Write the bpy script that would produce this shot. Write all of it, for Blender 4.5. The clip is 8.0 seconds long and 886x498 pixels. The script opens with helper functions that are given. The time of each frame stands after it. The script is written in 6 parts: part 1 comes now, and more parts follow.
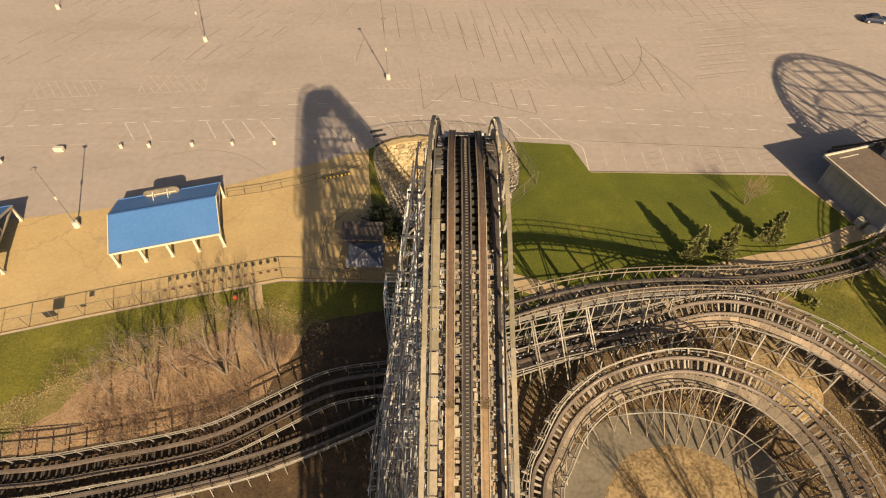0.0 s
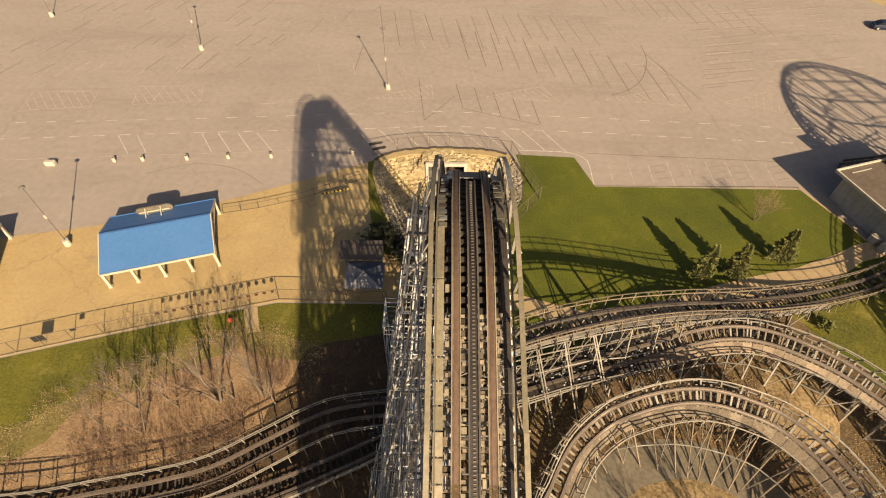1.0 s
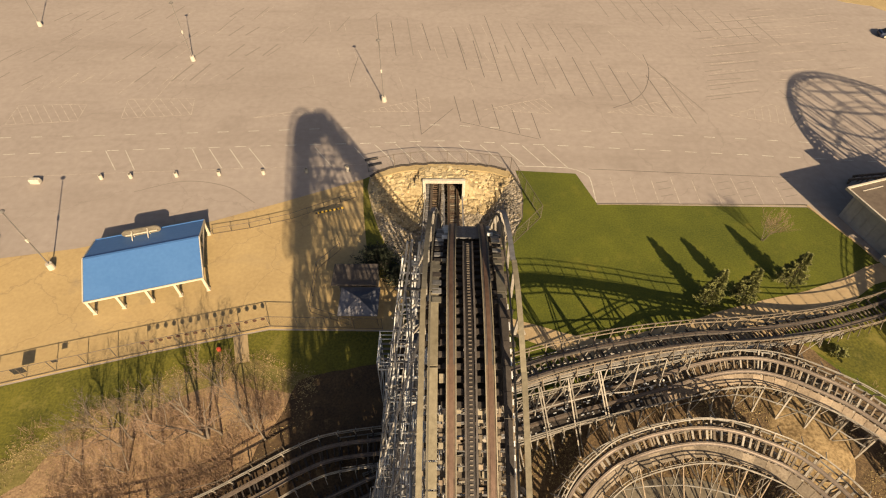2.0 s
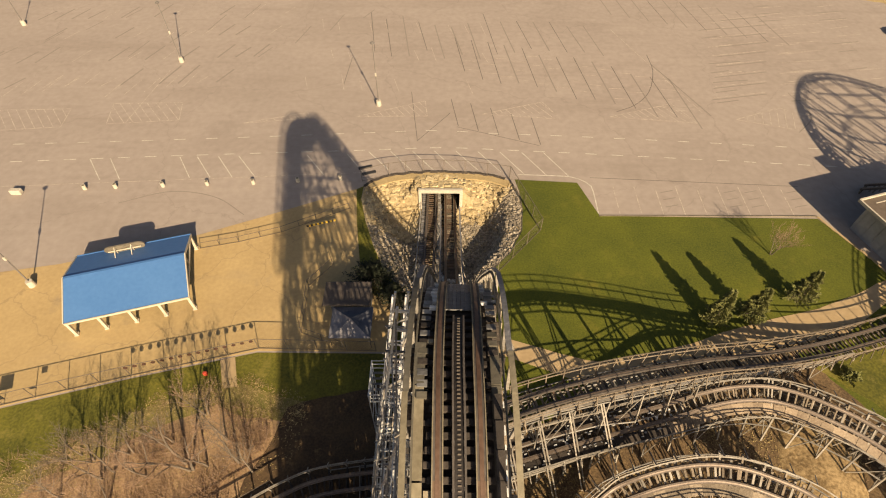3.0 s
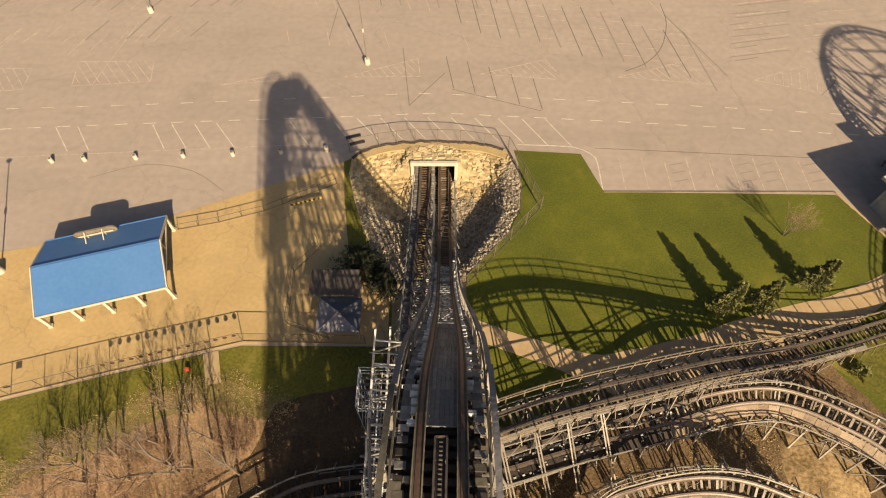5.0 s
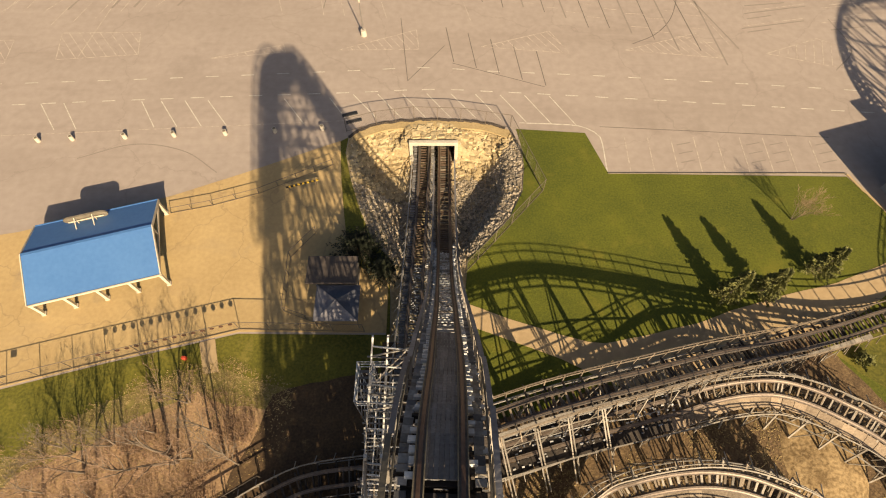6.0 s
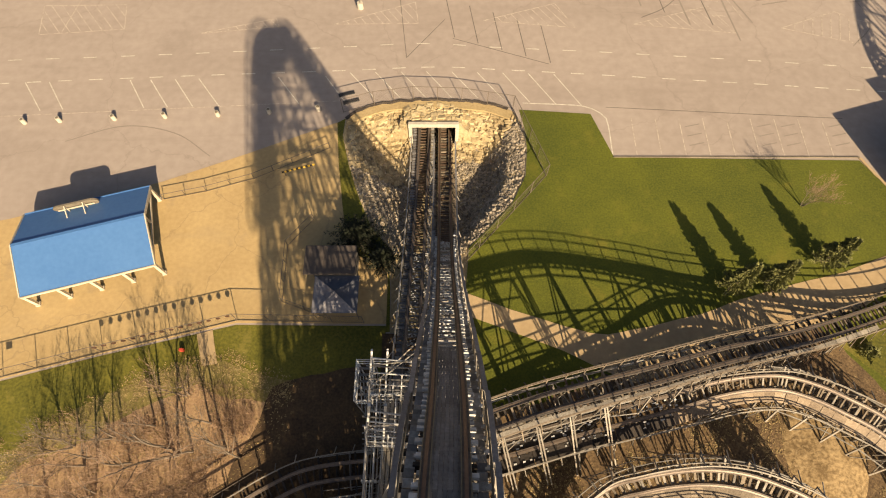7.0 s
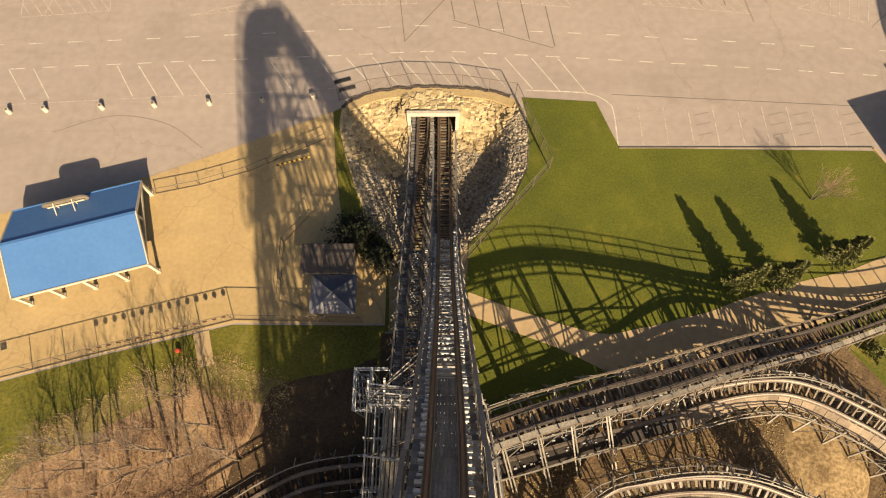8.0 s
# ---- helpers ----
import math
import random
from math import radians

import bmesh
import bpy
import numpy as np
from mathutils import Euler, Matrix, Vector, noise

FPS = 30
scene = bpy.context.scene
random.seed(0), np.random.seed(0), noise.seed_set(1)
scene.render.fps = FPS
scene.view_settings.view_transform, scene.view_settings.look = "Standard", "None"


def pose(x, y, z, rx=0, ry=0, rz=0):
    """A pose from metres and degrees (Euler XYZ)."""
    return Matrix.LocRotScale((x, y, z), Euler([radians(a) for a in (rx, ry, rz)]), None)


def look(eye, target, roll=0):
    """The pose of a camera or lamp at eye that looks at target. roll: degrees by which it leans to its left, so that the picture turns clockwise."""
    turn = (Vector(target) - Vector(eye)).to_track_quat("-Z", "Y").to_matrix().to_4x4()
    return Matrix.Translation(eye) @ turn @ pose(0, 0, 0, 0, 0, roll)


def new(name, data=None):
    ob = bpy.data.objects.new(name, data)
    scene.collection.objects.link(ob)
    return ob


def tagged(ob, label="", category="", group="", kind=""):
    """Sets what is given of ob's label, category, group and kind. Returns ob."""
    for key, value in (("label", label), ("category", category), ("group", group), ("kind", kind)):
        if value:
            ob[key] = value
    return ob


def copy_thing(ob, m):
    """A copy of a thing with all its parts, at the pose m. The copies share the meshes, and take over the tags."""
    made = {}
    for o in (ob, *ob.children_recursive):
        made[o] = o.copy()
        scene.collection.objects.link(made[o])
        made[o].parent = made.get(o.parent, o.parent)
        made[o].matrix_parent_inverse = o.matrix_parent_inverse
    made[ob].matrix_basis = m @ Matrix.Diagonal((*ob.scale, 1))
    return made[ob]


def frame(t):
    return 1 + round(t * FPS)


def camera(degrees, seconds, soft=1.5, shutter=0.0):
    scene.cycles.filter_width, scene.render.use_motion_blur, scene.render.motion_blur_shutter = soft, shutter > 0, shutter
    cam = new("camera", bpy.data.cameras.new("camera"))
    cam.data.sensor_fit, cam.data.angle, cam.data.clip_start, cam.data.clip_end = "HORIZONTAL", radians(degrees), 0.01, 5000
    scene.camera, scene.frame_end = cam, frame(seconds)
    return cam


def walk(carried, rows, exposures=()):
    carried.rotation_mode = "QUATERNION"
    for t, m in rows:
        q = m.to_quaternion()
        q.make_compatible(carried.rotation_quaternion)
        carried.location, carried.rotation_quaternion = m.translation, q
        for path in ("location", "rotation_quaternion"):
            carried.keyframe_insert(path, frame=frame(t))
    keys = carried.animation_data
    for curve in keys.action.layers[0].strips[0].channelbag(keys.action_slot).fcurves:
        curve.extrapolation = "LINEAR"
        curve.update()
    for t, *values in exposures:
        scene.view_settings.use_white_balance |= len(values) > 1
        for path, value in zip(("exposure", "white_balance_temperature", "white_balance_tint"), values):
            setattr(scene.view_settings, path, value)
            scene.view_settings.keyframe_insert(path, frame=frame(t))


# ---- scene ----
cam = camera(80.3, 8.0, soft=1.1)
PATH = [
    (0, (0.015, 0.316, 47.838), (0.011, 1.618, 46.32), 0.3),
    (0.5, (-0.07, 1.74, 47.866), (-0.074, 3.041, 46.348), 0.2),
    (1, (-0.144, 3.254, 47.898), (-0.149, 4.555, 46.379), 0.2),
    (1.5, (-0.103, 4.909, 47.942), (-0.106, 6.211, 46.423), 0.2),
    (3, (0.432, 10.488, 48.025), (0.431, 11.759, 46.481), 0.1),
    (3.5, (0.631, 12.284, 48.02), (0.632, 13.52, 46.447), 0.2),
    (4, (0.766, 13.865, 48.036), (0.77, 15.054, 46.428), 0.3),
    (5.5, (0.998, 17.853, 48.111), (1.004, 18.876, 46.393), 0.3),
    (6, (0.966, 19.09, 48.115), (0.973, 20.055, 46.364), 0.4),
    (6.5, (0.896, 20.343, 48.098), (0.904, 21.25, 46.316), 0.4),
    (7, (0.889, 21.711, 48.11), (0.897, 22.559, 46.299), 0.5),
    (7.5, (0.9, 23.2, 48.104), (0.907, 23.99, 46.266), 0.4),
    (8, (1.018, 24.77, 48.101), (1.022, 25.508, 46.242), 0.2),
]
EXPOSURES = [(0.0, 0.83), (1.5, 0.80), (3.5, 0.79), (5.5, 0.90), (8.0, 1.01)]
walk(cam, [(t, look(eye, target, roll)) for t, eye, target, roll in PATH], EXPOSURES)

# world, sun and exposure
SUN_AZ, SUN_EL = radians(21.5), radians(29.05)
LIGHT_DIR = Vector((-math.sin(SUN_AZ) * math.cos(SUN_EL), math.cos(SUN_AZ) * math.cos(SUN_EL), -math.sin(SUN_EL)))
world = bpy.data.worlds.new("sky")
scene.world = world
world.use_nodes = True
wn = world.node_tree.nodes
sky = wn.new("ShaderNodeTexSky")
sky.sky_type = "NISHITA"
sky.sun_disc = False
sky.sun_elevation, sky.sun_rotation = SUN_EL, math.pi - SUN_AZ
sky.air_density, sky.dust_density = 0.85, 4.0
wn["Background"].inputs[1].default_value = 0.041
world.node_tree.links.new(sky.outputs[0], wn["Background"].inputs[0])
sun = new("sun", bpy.data.lights.new("sun", "SUN"))
sun.data.energy, sun.data.angle, sun.data.color = 4.9, radians(0.55), (1.0, 0.775, 0.50)
sun.matrix_world = look((30, -80, 60), Vector((30, -80, 60)) + LIGHT_DIR)


# ---- materials ----
def material(name, dark, light, rough=0.8, fine=8.0, coarse=0.35, bump=0.3, metal=0.0, each=0.0, spots=None, contrast=1.0, streaks=(), cracks=None):
    """Two scales of noise between two base colours in world metres; each: lightness varied from piece to piece."""
    m = bpy.data.materials.new(name)
    m.use_nodes = True
    n, ln = m.node_tree.nodes, m.node_tree.links
    b = n["Principled BSDF"]
    geo = n.new("ShaderNodeNewGeometry")
    n1, n2 = n.new("ShaderNodeTexNoise"), n.new("ShaderNodeTexNoise")
    n1.inputs["Scale"].default_value, n1.inputs["Detail"].default_value = fine, 4
    n2.inputs["Scale"].default_value, n2.inputs["Detail"].default_value = coarse, 5
    n2.inputs["Roughness"].default_value = 0.62
    for t in (n1, n2):
        ln.new(geo.outputs["Position"], t.inputs["Vector"])
    mix = n.new("ShaderNodeMath")
    mix.operation = "ADD"
    ln.new(n1.outputs["Fac"], mix.inputs[0])
    ln.new(n2.outputs["Fac"], mix.inputs[1])
    ramp = n.new("ShaderNodeMapRange")
    ramp.inputs["From Min"].default_value = 1.0 - 0.35 / contrast
    ramp.inputs["From Max"].default_value = 1.0 + 0.35 / contrast
    ln.new(mix.outputs[0], ramp.inputs["Value"])
    col = n.new("ShaderNodeMix")
    col.data_type = "RGBA"
    col.inputs["A"].default_value = (*dark, 1)
    col.inputs["B"].default_value = (*light, 1)
    ln.new(ramp.outputs["Result"], col.inputs["Factor"])
    out = col.outputs["Result"]
    if spots:
        s_scale, s_cut, s_col = spots
        n3 = n.new("ShaderNodeTexNoise")
        n3.inputs["Scale"].default_value, n3.inputs["Detail"].default_value = s_scale, 6
        n3.inputs["Roughness"].default_value = 0.7
        ln.new(geo.outputs["Position"], n3.inputs["Vector"])
        r3 = n.new("ShaderNodeMapRange")
        r3.inputs["From Min"].default_value, r3.inputs["From Max"].default_value = s_cut, s_cut + 0.14
        ln.new(n3.outputs["Fac"], r3.inputs["Value"])
        c3 = n.new("ShaderNodeMix")
        c3.data_type = "RGBA"
        ln.new(r3.outputs["Result"], c3.inputs["Factor"])
        ln.new(out, c3.inputs["A"])
        c3.inputs["B"].default_value = (*s_col, 1)
        out = c3.outputs["Result"]
    for st_scale, st_turn, st_cut, st_gain, st_col in streaks:
        mp = n.new("ShaderNodeMapping")
        mp.inputs["Rotation"].default_value = (0, 0, radians(st_turn))
        mp.inputs["Scale"].default_value = st_scale
        ln.new(geo.outputs["Position"], mp.inputs["Vector"])
        n5 = n.new("ShaderNodeTexNoise")
        n5.inputs["Scale"].default_value, n5.inputs["Detail"].default_value = 1.0, 5
        n5.inputs["Roughness"].default_value = 0.6
        ln.new(mp.outputs["Vector"], n5.inputs["Vector"])
        r5 = n.new("ShaderNodeMapRange")
        r5.inputs["From Min"].default_value, r5.inputs["From Max"].default_value = st_cut, st_cut + 0.22
        r5.inputs["To Max"].default_value = st_gain
        ln.new(n5.outputs["Fac"], r5.inputs["Value"])
        c5 = n.new("ShaderNodeMix")
        c5.data_type = "RGBA"
        ln.new(r5.outputs["Result"], c5.inputs["Factor"])
        ln.new(out, c5.inputs["A"])
        c5.inputs["B"].default_value = (*st_col, 1)
        out = c5.outputs["Result"]
    if cracks:
        c_scale, c_width, c_gain, c_col = cracks
        nd = n.new("ShaderNodeTexNoise")
        nd.inputs["Scale"].default_value, nd.inputs["Detail"].default_value = 0.5, 4
        ln.new(geo.outputs["Position"], nd.inputs["Vector"])
        bend = n.new("ShaderNodeVectorMath")
        bend.operation = "MULTIPLY_ADD"
        bend.inputs[1].default_value = (3.0, 3.0, 0.0)
        ln.new(nd.outputs["Color"], bend.inputs[0])
        ln.new(geo.outputs["Position"], bend.inputs[2])
        vo = n.new("ShaderNodeTexVoronoi")
        vo.feature = "DISTANCE_TO_EDGE"
        vo.inputs["Scale"].default_value = c_scale
        ln.new(bend.outputs["Vector"], vo.inputs["Vector"])
        r6 = n.new("ShaderNodeMapRange")
        r6.inputs["From Min"].default_value, r6.inputs["From Max"].default_value = 0.0, c_width
        r6.inputs["To Min"].default_value, r6.inputs["To Max"].default_value = c_gain, 0.0
        ln.new(vo.outputs["Distance"], r6.inputs["Value"])
        c6 = n.new("ShaderNodeMix")
        c6.data_type = "RGBA"
        ln.new(r6.outputs["Result"], c6.inputs["Factor"])
        ln.new(out, c6.inputs["A"])
        c6.inputs["B"].default_value = (*c_col, 1)
        out = c6.outputs["Result"]
    if each:
        info = n.new("ShaderNodeObjectInfo")
        add = n.new("ShaderNodeMath")
        add.operation = "ADD"
        ln.new(info.outputs["Random"], add.inputs[0])
        ln.new(geo.outputs["Random Per Island"], add.inputs[1])
        fr = n.new("ShaderNodeMath")
        fr.operation = "FRACT"
        ln.new(add.outputs[0], fr.inputs[0])
        r4 = n.new("ShaderNodeMapRange")
        r4.inputs["To Min"].default_value, r4.inputs["To Max"].default_value = 1 - each, 1 + each * 0.6
        ln.new(fr.outputs[0], r4.inputs["Value"])
        hsv = n.new("ShaderNodeHueSaturation")
        ln.new(r4.outputs["Result"], hsv.inputs["Value"])
        ln.new(out, hsv.inputs["Color"])
        out = hsv.outputs["Color"]
    ln.new(out, b.inputs["Base Color"])
    b.inputs["Roughness"].default_value, b.inputs["Metallic"].default_value = rough, metal
    if bump:
        bp = n.new("ShaderNodeBump")
        bp.inputs["Strength"].default_value, bp.inputs["Distance"].default_value = bump, 0.05
        ln.new(n1.outputs["Fac"], bp.inputs["Height"])
        ln.new(bp.outputs["Normal"], b.inputs["Normal"])
    return m


ASPHALT = material("old_asphalt", (0.29, 0.242, 0.207), (0.39, 0.33, 0.284), 0.9, 1.1, 0.06, 0.05, contrast=0.85, spots=(0.05, 0.6, (0.27, 0.225, 0.19)),
                   streaks=(((0.03, 0.12, 1), 4, 0.5, 0.4, (0.25, 0.205, 0.17)), ((0.04, 0.5, 1), -62, 0.56, 0.5, (0.255, 0.21, 0.178)), ((0.06, 0.3, 1), 8, 0.6, 0.5, (0.43, 0.37, 0.315))), cracks=(0.045, 0.004, 0.3, (0.2, 0.165, 0.14)))
PLAZA = material("tan_concrete", (0.385, 0.272, 0.125), (0.495, 0.362, 0.172), 0.9, 2.5, 0.18, 0.15, spots=(0.16, 0.6, (0.32, 0.24, 0.14)), streaks=(((0.09, 0.3, 1), 15, 0.56, 0.45, (0.33, 0.25, 0.15)),), cracks=(0.11, 0.009, 0.5, (0.25, 0.18, 0.1)))
GRASS = material("grass", (0.056, 0.069, 0.002), (0.117, 0.125, 0.005), 0.9, 5.0, 0.13, 0.8, spots=(0.16, 0.56, (0.142, 0.132, 0.010)), contrast=1.25)
GRASS_WEST = material("yellowing_grass", (0.062, 0.066, 0.004), (0.165, 0.148, 0.014), 0.9, 4.0, 0.2, 0.7, spots=(0.3, 0.56, (0.21, 0.175, 0.035)), contrast=1.4)
DRYGRASS = material("dry_grass", (0.11, 0.095, 0.02), (0.27, 0.215, 0.07), 0.95, 4.0, 0.3, 0.6, spots=(0.4, 0.55, (0.11, 0.115, 0.015)))
LITTER = material("leaf_litter", (0.18, 0.108, 0.058), (0.42, 0.285, 0.155), 0.95, 5.0, 0.3, 0.9, spots=(1.6, 0.56, (0.42, 0.30, 0.15)))
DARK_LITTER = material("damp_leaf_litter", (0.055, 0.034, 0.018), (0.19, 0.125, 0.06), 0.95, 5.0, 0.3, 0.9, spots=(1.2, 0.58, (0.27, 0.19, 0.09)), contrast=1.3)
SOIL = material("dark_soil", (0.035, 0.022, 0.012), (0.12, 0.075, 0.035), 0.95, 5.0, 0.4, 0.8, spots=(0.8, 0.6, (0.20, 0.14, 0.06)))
GRAVEL = material("gravel", (0.16, 0.105, 0.045), (0.42, 0.30, 0.15), 0.95, 3.6, 0.5, 1.0, contrast=1.8, spots=(2.5, 0.58, (0.42, 0.32, 0.18)))
PATH_MAT = material("path_concrete", (0.36, 0.26, 0.14), (0.46, 0.34, 0.19), 0.9, 2.0, 0.3, 0.15)
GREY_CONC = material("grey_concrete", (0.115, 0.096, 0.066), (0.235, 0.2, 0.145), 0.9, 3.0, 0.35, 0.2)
ROCK = material("limestone", (0.33, 0.25, 0.13), (0.56, 0.455, 0.27), 0.95, 3.2, 0.35, 1.0, each=0.32, contrast=1.5)
RUBBLE = material("grey_rubble", (0.20, 0.165, 0.115), (0.50, 0.43, 0.33), 0.95, 3.0, 0.4, 0.5, each=0.5)
DIRT = material("tan_dirt", (0.32, 0.235, 0.11), (0.46, 0.35, 0.18), 0.95, 4.0, 0.5, 0.6)
WHITE_LINE = material("worn_white_paint", (0.38, 0.34, 0.27), (0.66, 0.62, 0.53), 0.8, 6.0, 1.2, 0.1, contrast=1.5)
FAINT_LINE = material("faded_line_paint", (0.33, 0.278, 0.235), (0.48, 0.41, 0.335), 0.85, 3.0, 0.9, 0.1, contrast=2.4)
SEAL = material("crack_sealant", (0.10, 0.085, 0.07), (0.17, 0.145, 0.12), 0.7, 4.0, 0.7, 0.1)
TYRE_MARK = material("tyre_mark", (0.225, 0.19, 0.158), (0.275, 0.234, 0.198), 0.8, 4.0, 0.7, 0.0)
WOOD_PALE = material("weathered_pale_timber", (0.185, 0.162, 0.13), (0.40, 0.362, 0.305), 0.85, 9.0, 0.9, 0.4, each=0.4)
WOOD_GREY = material("weathered_grey_timber", (0.20, 0.185, 0.165), (0.40, 0.38, 0.345), 0.85, 9.0, 0.9, 0.4, each=0.45)
WOOD_CREAM = material("cream_board", (0.22, 0.185, 0.125), (0.37, 0.315, 0.225), 0.8, 6.0, 0.8, 0.3, each=0.22)
WOOD_WHITE = material("chalky_white_timber", (0.46, 0.46, 0.44), (0.72, 0.72, 0.70), 0.8, 6.0, 0.8, 0.3, each=0.35)
WOOD_OLIVE = material("olive_grey_board", (0.08, 0.071, 0.052), (0.145, 0.13, 0.098), 0.85, 6.0, 0.8, 0.35, each=0.25)
WOOD_DRAB = material("drab_tan_board", (0.145, 0.122, 0.078), (0.25, 0.215, 0.145), 0.85, 6.0, 0.8, 0.35, each=0.22)
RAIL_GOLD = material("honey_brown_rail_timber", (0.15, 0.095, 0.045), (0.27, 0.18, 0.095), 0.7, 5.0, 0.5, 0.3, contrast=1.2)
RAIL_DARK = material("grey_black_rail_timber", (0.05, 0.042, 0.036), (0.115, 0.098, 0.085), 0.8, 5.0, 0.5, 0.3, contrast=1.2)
WOOD_TAN = material("tan_plank", (0.18, 0.13, 0.088), (0.36, 0.285, 0.20), 0.85, 6.0, 0.9, 0.4, each=0.3)
WOOD_OLD = material("brown_grey_timber", (0.12, 0.09, 0.06), (0.30, 0.245, 0.18), 0.85, 6.0, 0.9, 0.4, each=0.4)
WOOD_TIE = material("track_tie_timber", (0.085, 0.065, 0.045), (0.31, 0.255, 0.185), 0.9, 6.0, 1.1, 0.4, each=0.5, contrast=1.2)
# near-black for creosoted timber, and for shade put into members near the crest
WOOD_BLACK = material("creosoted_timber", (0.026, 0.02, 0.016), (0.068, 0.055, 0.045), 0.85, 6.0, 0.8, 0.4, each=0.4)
WOOD_RAIL = material("rail_timber", (0.07, 0.046, 0.031), (0.165, 0.11, 0.072), 0.8, 5.0, 0.5, 0.3, contrast=1.2)
WOOD_DARK = material("dark_deck_timber", (0.095, 0.093, 0.092), (0.215, 0.21, 0.206), 0.8, 7.0, 0.8, 0.4, each=0.35)
WOOD_SLATE = material("slate_grey_tread", (0.135, 0.13, 0.128), (0.25, 0.242, 0.24), 0.8, 7.0, 0.8, 0.4, each=0.5)
RAIL_GREY = material("weathered_rail_timber", (0.075, 0.058, 0.046), (0.17, 0.137, 0.112), 0.8, 5.0, 0.5, 0.3, contrast=1.2)
STRAP_GREY = material("worn_steel", (0.12, 0.088, 0.064), (0.22, 0.17, 0.13), 0.5, 6.0, 0.6, 0.1, metal=0.3)
STRAP = material("rusty_steel", (0.09, 0.05, 0.032), (0.17, 0.105, 0.07), 0.55, 6.0, 0.6, 0.1, metal=0.25)
CHAIN = material("greasy_chain_steel", (0.02, 0.018, 0.016), (0.06, 0.05, 0.045), 0.5, 9.0, 1.0, 0.1, metal=0.5)
BLUE_ROOF = material("blue_metal_roof", (0.06, 0.16, 0.38), (0.08, 0.195, 0.43), 0.55, 2.5, 0.25, 0.05)
CREAM = material("cream_paint", (0.46, 0.40, 0.30), (0.60, 0.54, 0.42), 0.7, 3.0, 0.5, 0.1)
STEEL = material("dull_steel", (0.13, 0.105, 0.08), (0.24, 0.20, 0.155), 0.6, 6.0, 0.7, 0.1, metal=0.3)
POLE = material("pole_steel", (0.14, 0.128, 0.115), (0.19, 0.172, 0.155), 0.6, 5.0, 0.7, 0.1)
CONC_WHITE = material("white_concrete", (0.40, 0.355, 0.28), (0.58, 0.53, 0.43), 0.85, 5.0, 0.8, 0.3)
WALL_GREY = material("grey_wall_panel", (0.29, 0.285, 0.275), (0.42, 0.41, 0.395), 0.85, 2.0, 0.3, 0.2)
BOOTH_ROOF = material("dark_felt_roof", (0.062, 0.05, 0.042), (0.10, 0.082, 0.07), 0.9, 3.0, 0.4, 0.2)
ROOF_BROWN = material("brown_flat_roof", (0.10, 0.075, 0.055), (0.16, 0.125, 0.095), 0.9, 2.0, 0.25, 0.2)
TARP_BLUE = material("blue_grey_tarp", (0.06, 0.065, 0.085), (0.095, 0.102, 0.125), 0.7, 2.5, 0.5, 0.2)
TARP_PALE = material("pale_tarp", (0.13, 0.125, 0.14), (0.24, 0.235, 0.25), 0.7, 2.5, 0.5, 0.2)
NEEDLE = material("conifer_needles", (0.085, 0.095, 0.022), (0.23, 0.225, 0.065), 0.85, 3.0, 0.8, 0.0, each=0.45)
# evergreen leaves darkened further for the hill's shade over the shrubs
NEEDLE_SHADED = material("dark_evergreen_leaves", (0.007, 0.011, 0.004), (0.02, 0.026, 0.009), 0.85, 3.0, 0.8, 0.0, each=0.45)
BARK = material("bare_bark", (0.10, 0.078, 0.058), (0.25, 0.205, 0.155), 0.9, 8.0, 0.8, 0.4)
TWIG = material("dry_twigs", (0.22, 0.135, 0.085), (0.44, 0.31, 0.21), 0.95, 5.0, 0.5, 0.0, each=0.4)
BLACK = material("black_paint", (0.015, 0.015, 0.016), (0.03, 0.03, 0.032), 0.5, 5.0, 0.7, 0.0)
YELLOW = material("yellow_paint", (0.55, 0.36, 0.04), (0.66, 0.46, 0.07), 0.6, 5.0, 0.7, 0.0)
RED = material("red_paint", (0.42, 0.05, 0.025), (0.55, 0.08, 0.04), 0.5, 5.0, 0.7, 0.0)
RUBBER = material("black_rubber", (0.012, 0.012, 0.012), (0.03, 0.03, 0.03), 0.8, 6.0, 0.7, 0.0)
CAR_PAINT = material("dark_blue_car_paint", (0.012, 0.018, 0.045), (0.02, 0.03, 0.065), 0.25, 3.0, 0.5, 0.0)
CAR_GLASS = material("dark_car_glass", (0.01, 0.012, 0.015), (0.02, 0.022, 0.026), 0.08, 3.0, 0.5, 0.0)
DISC = material("dark_red_disc", (0.05, 0.025, 0.018), (0.09, 0.045, 0.03), 0.6, 4.0, 0.7, 0.0)


# ---- building tools ----
def thing(name, at, label, category, group="", kind=""):
    ob = new(name)
    ob.empty_display_size = 0.2
    ob.location = at
    return tagged(ob, label, category, group, kind)


def world_of(ob):
    m = Matrix.Identity(4)
    while ob is not None:
        m = ob.matrix_basis @ m
        ob = ob.parent
    return m


def mesh_of(name, bm, mat):
    me = bpy.data.meshes.new(name)
    bm.to_mesh(me)
    bm.free()
    me.materials.append(mat)
    return me


def part(name, bm, mat, parent=None, label="", smooth=False):
    """One mesh object out of a bmesh in world coordinates, under a thing or a part."""
    me = mesh_of(name, bm, mat)
    if smooth:
        me.polygons.foreach_set("use_smooth", [True] * len(me.polygons))
    ob = new(name, me)
    if parent is not None:
        ob.parent = parent
        ob.matrix_basis = world_of(parent).inverted()
    if label:
        ob["label"] = label
    return ob


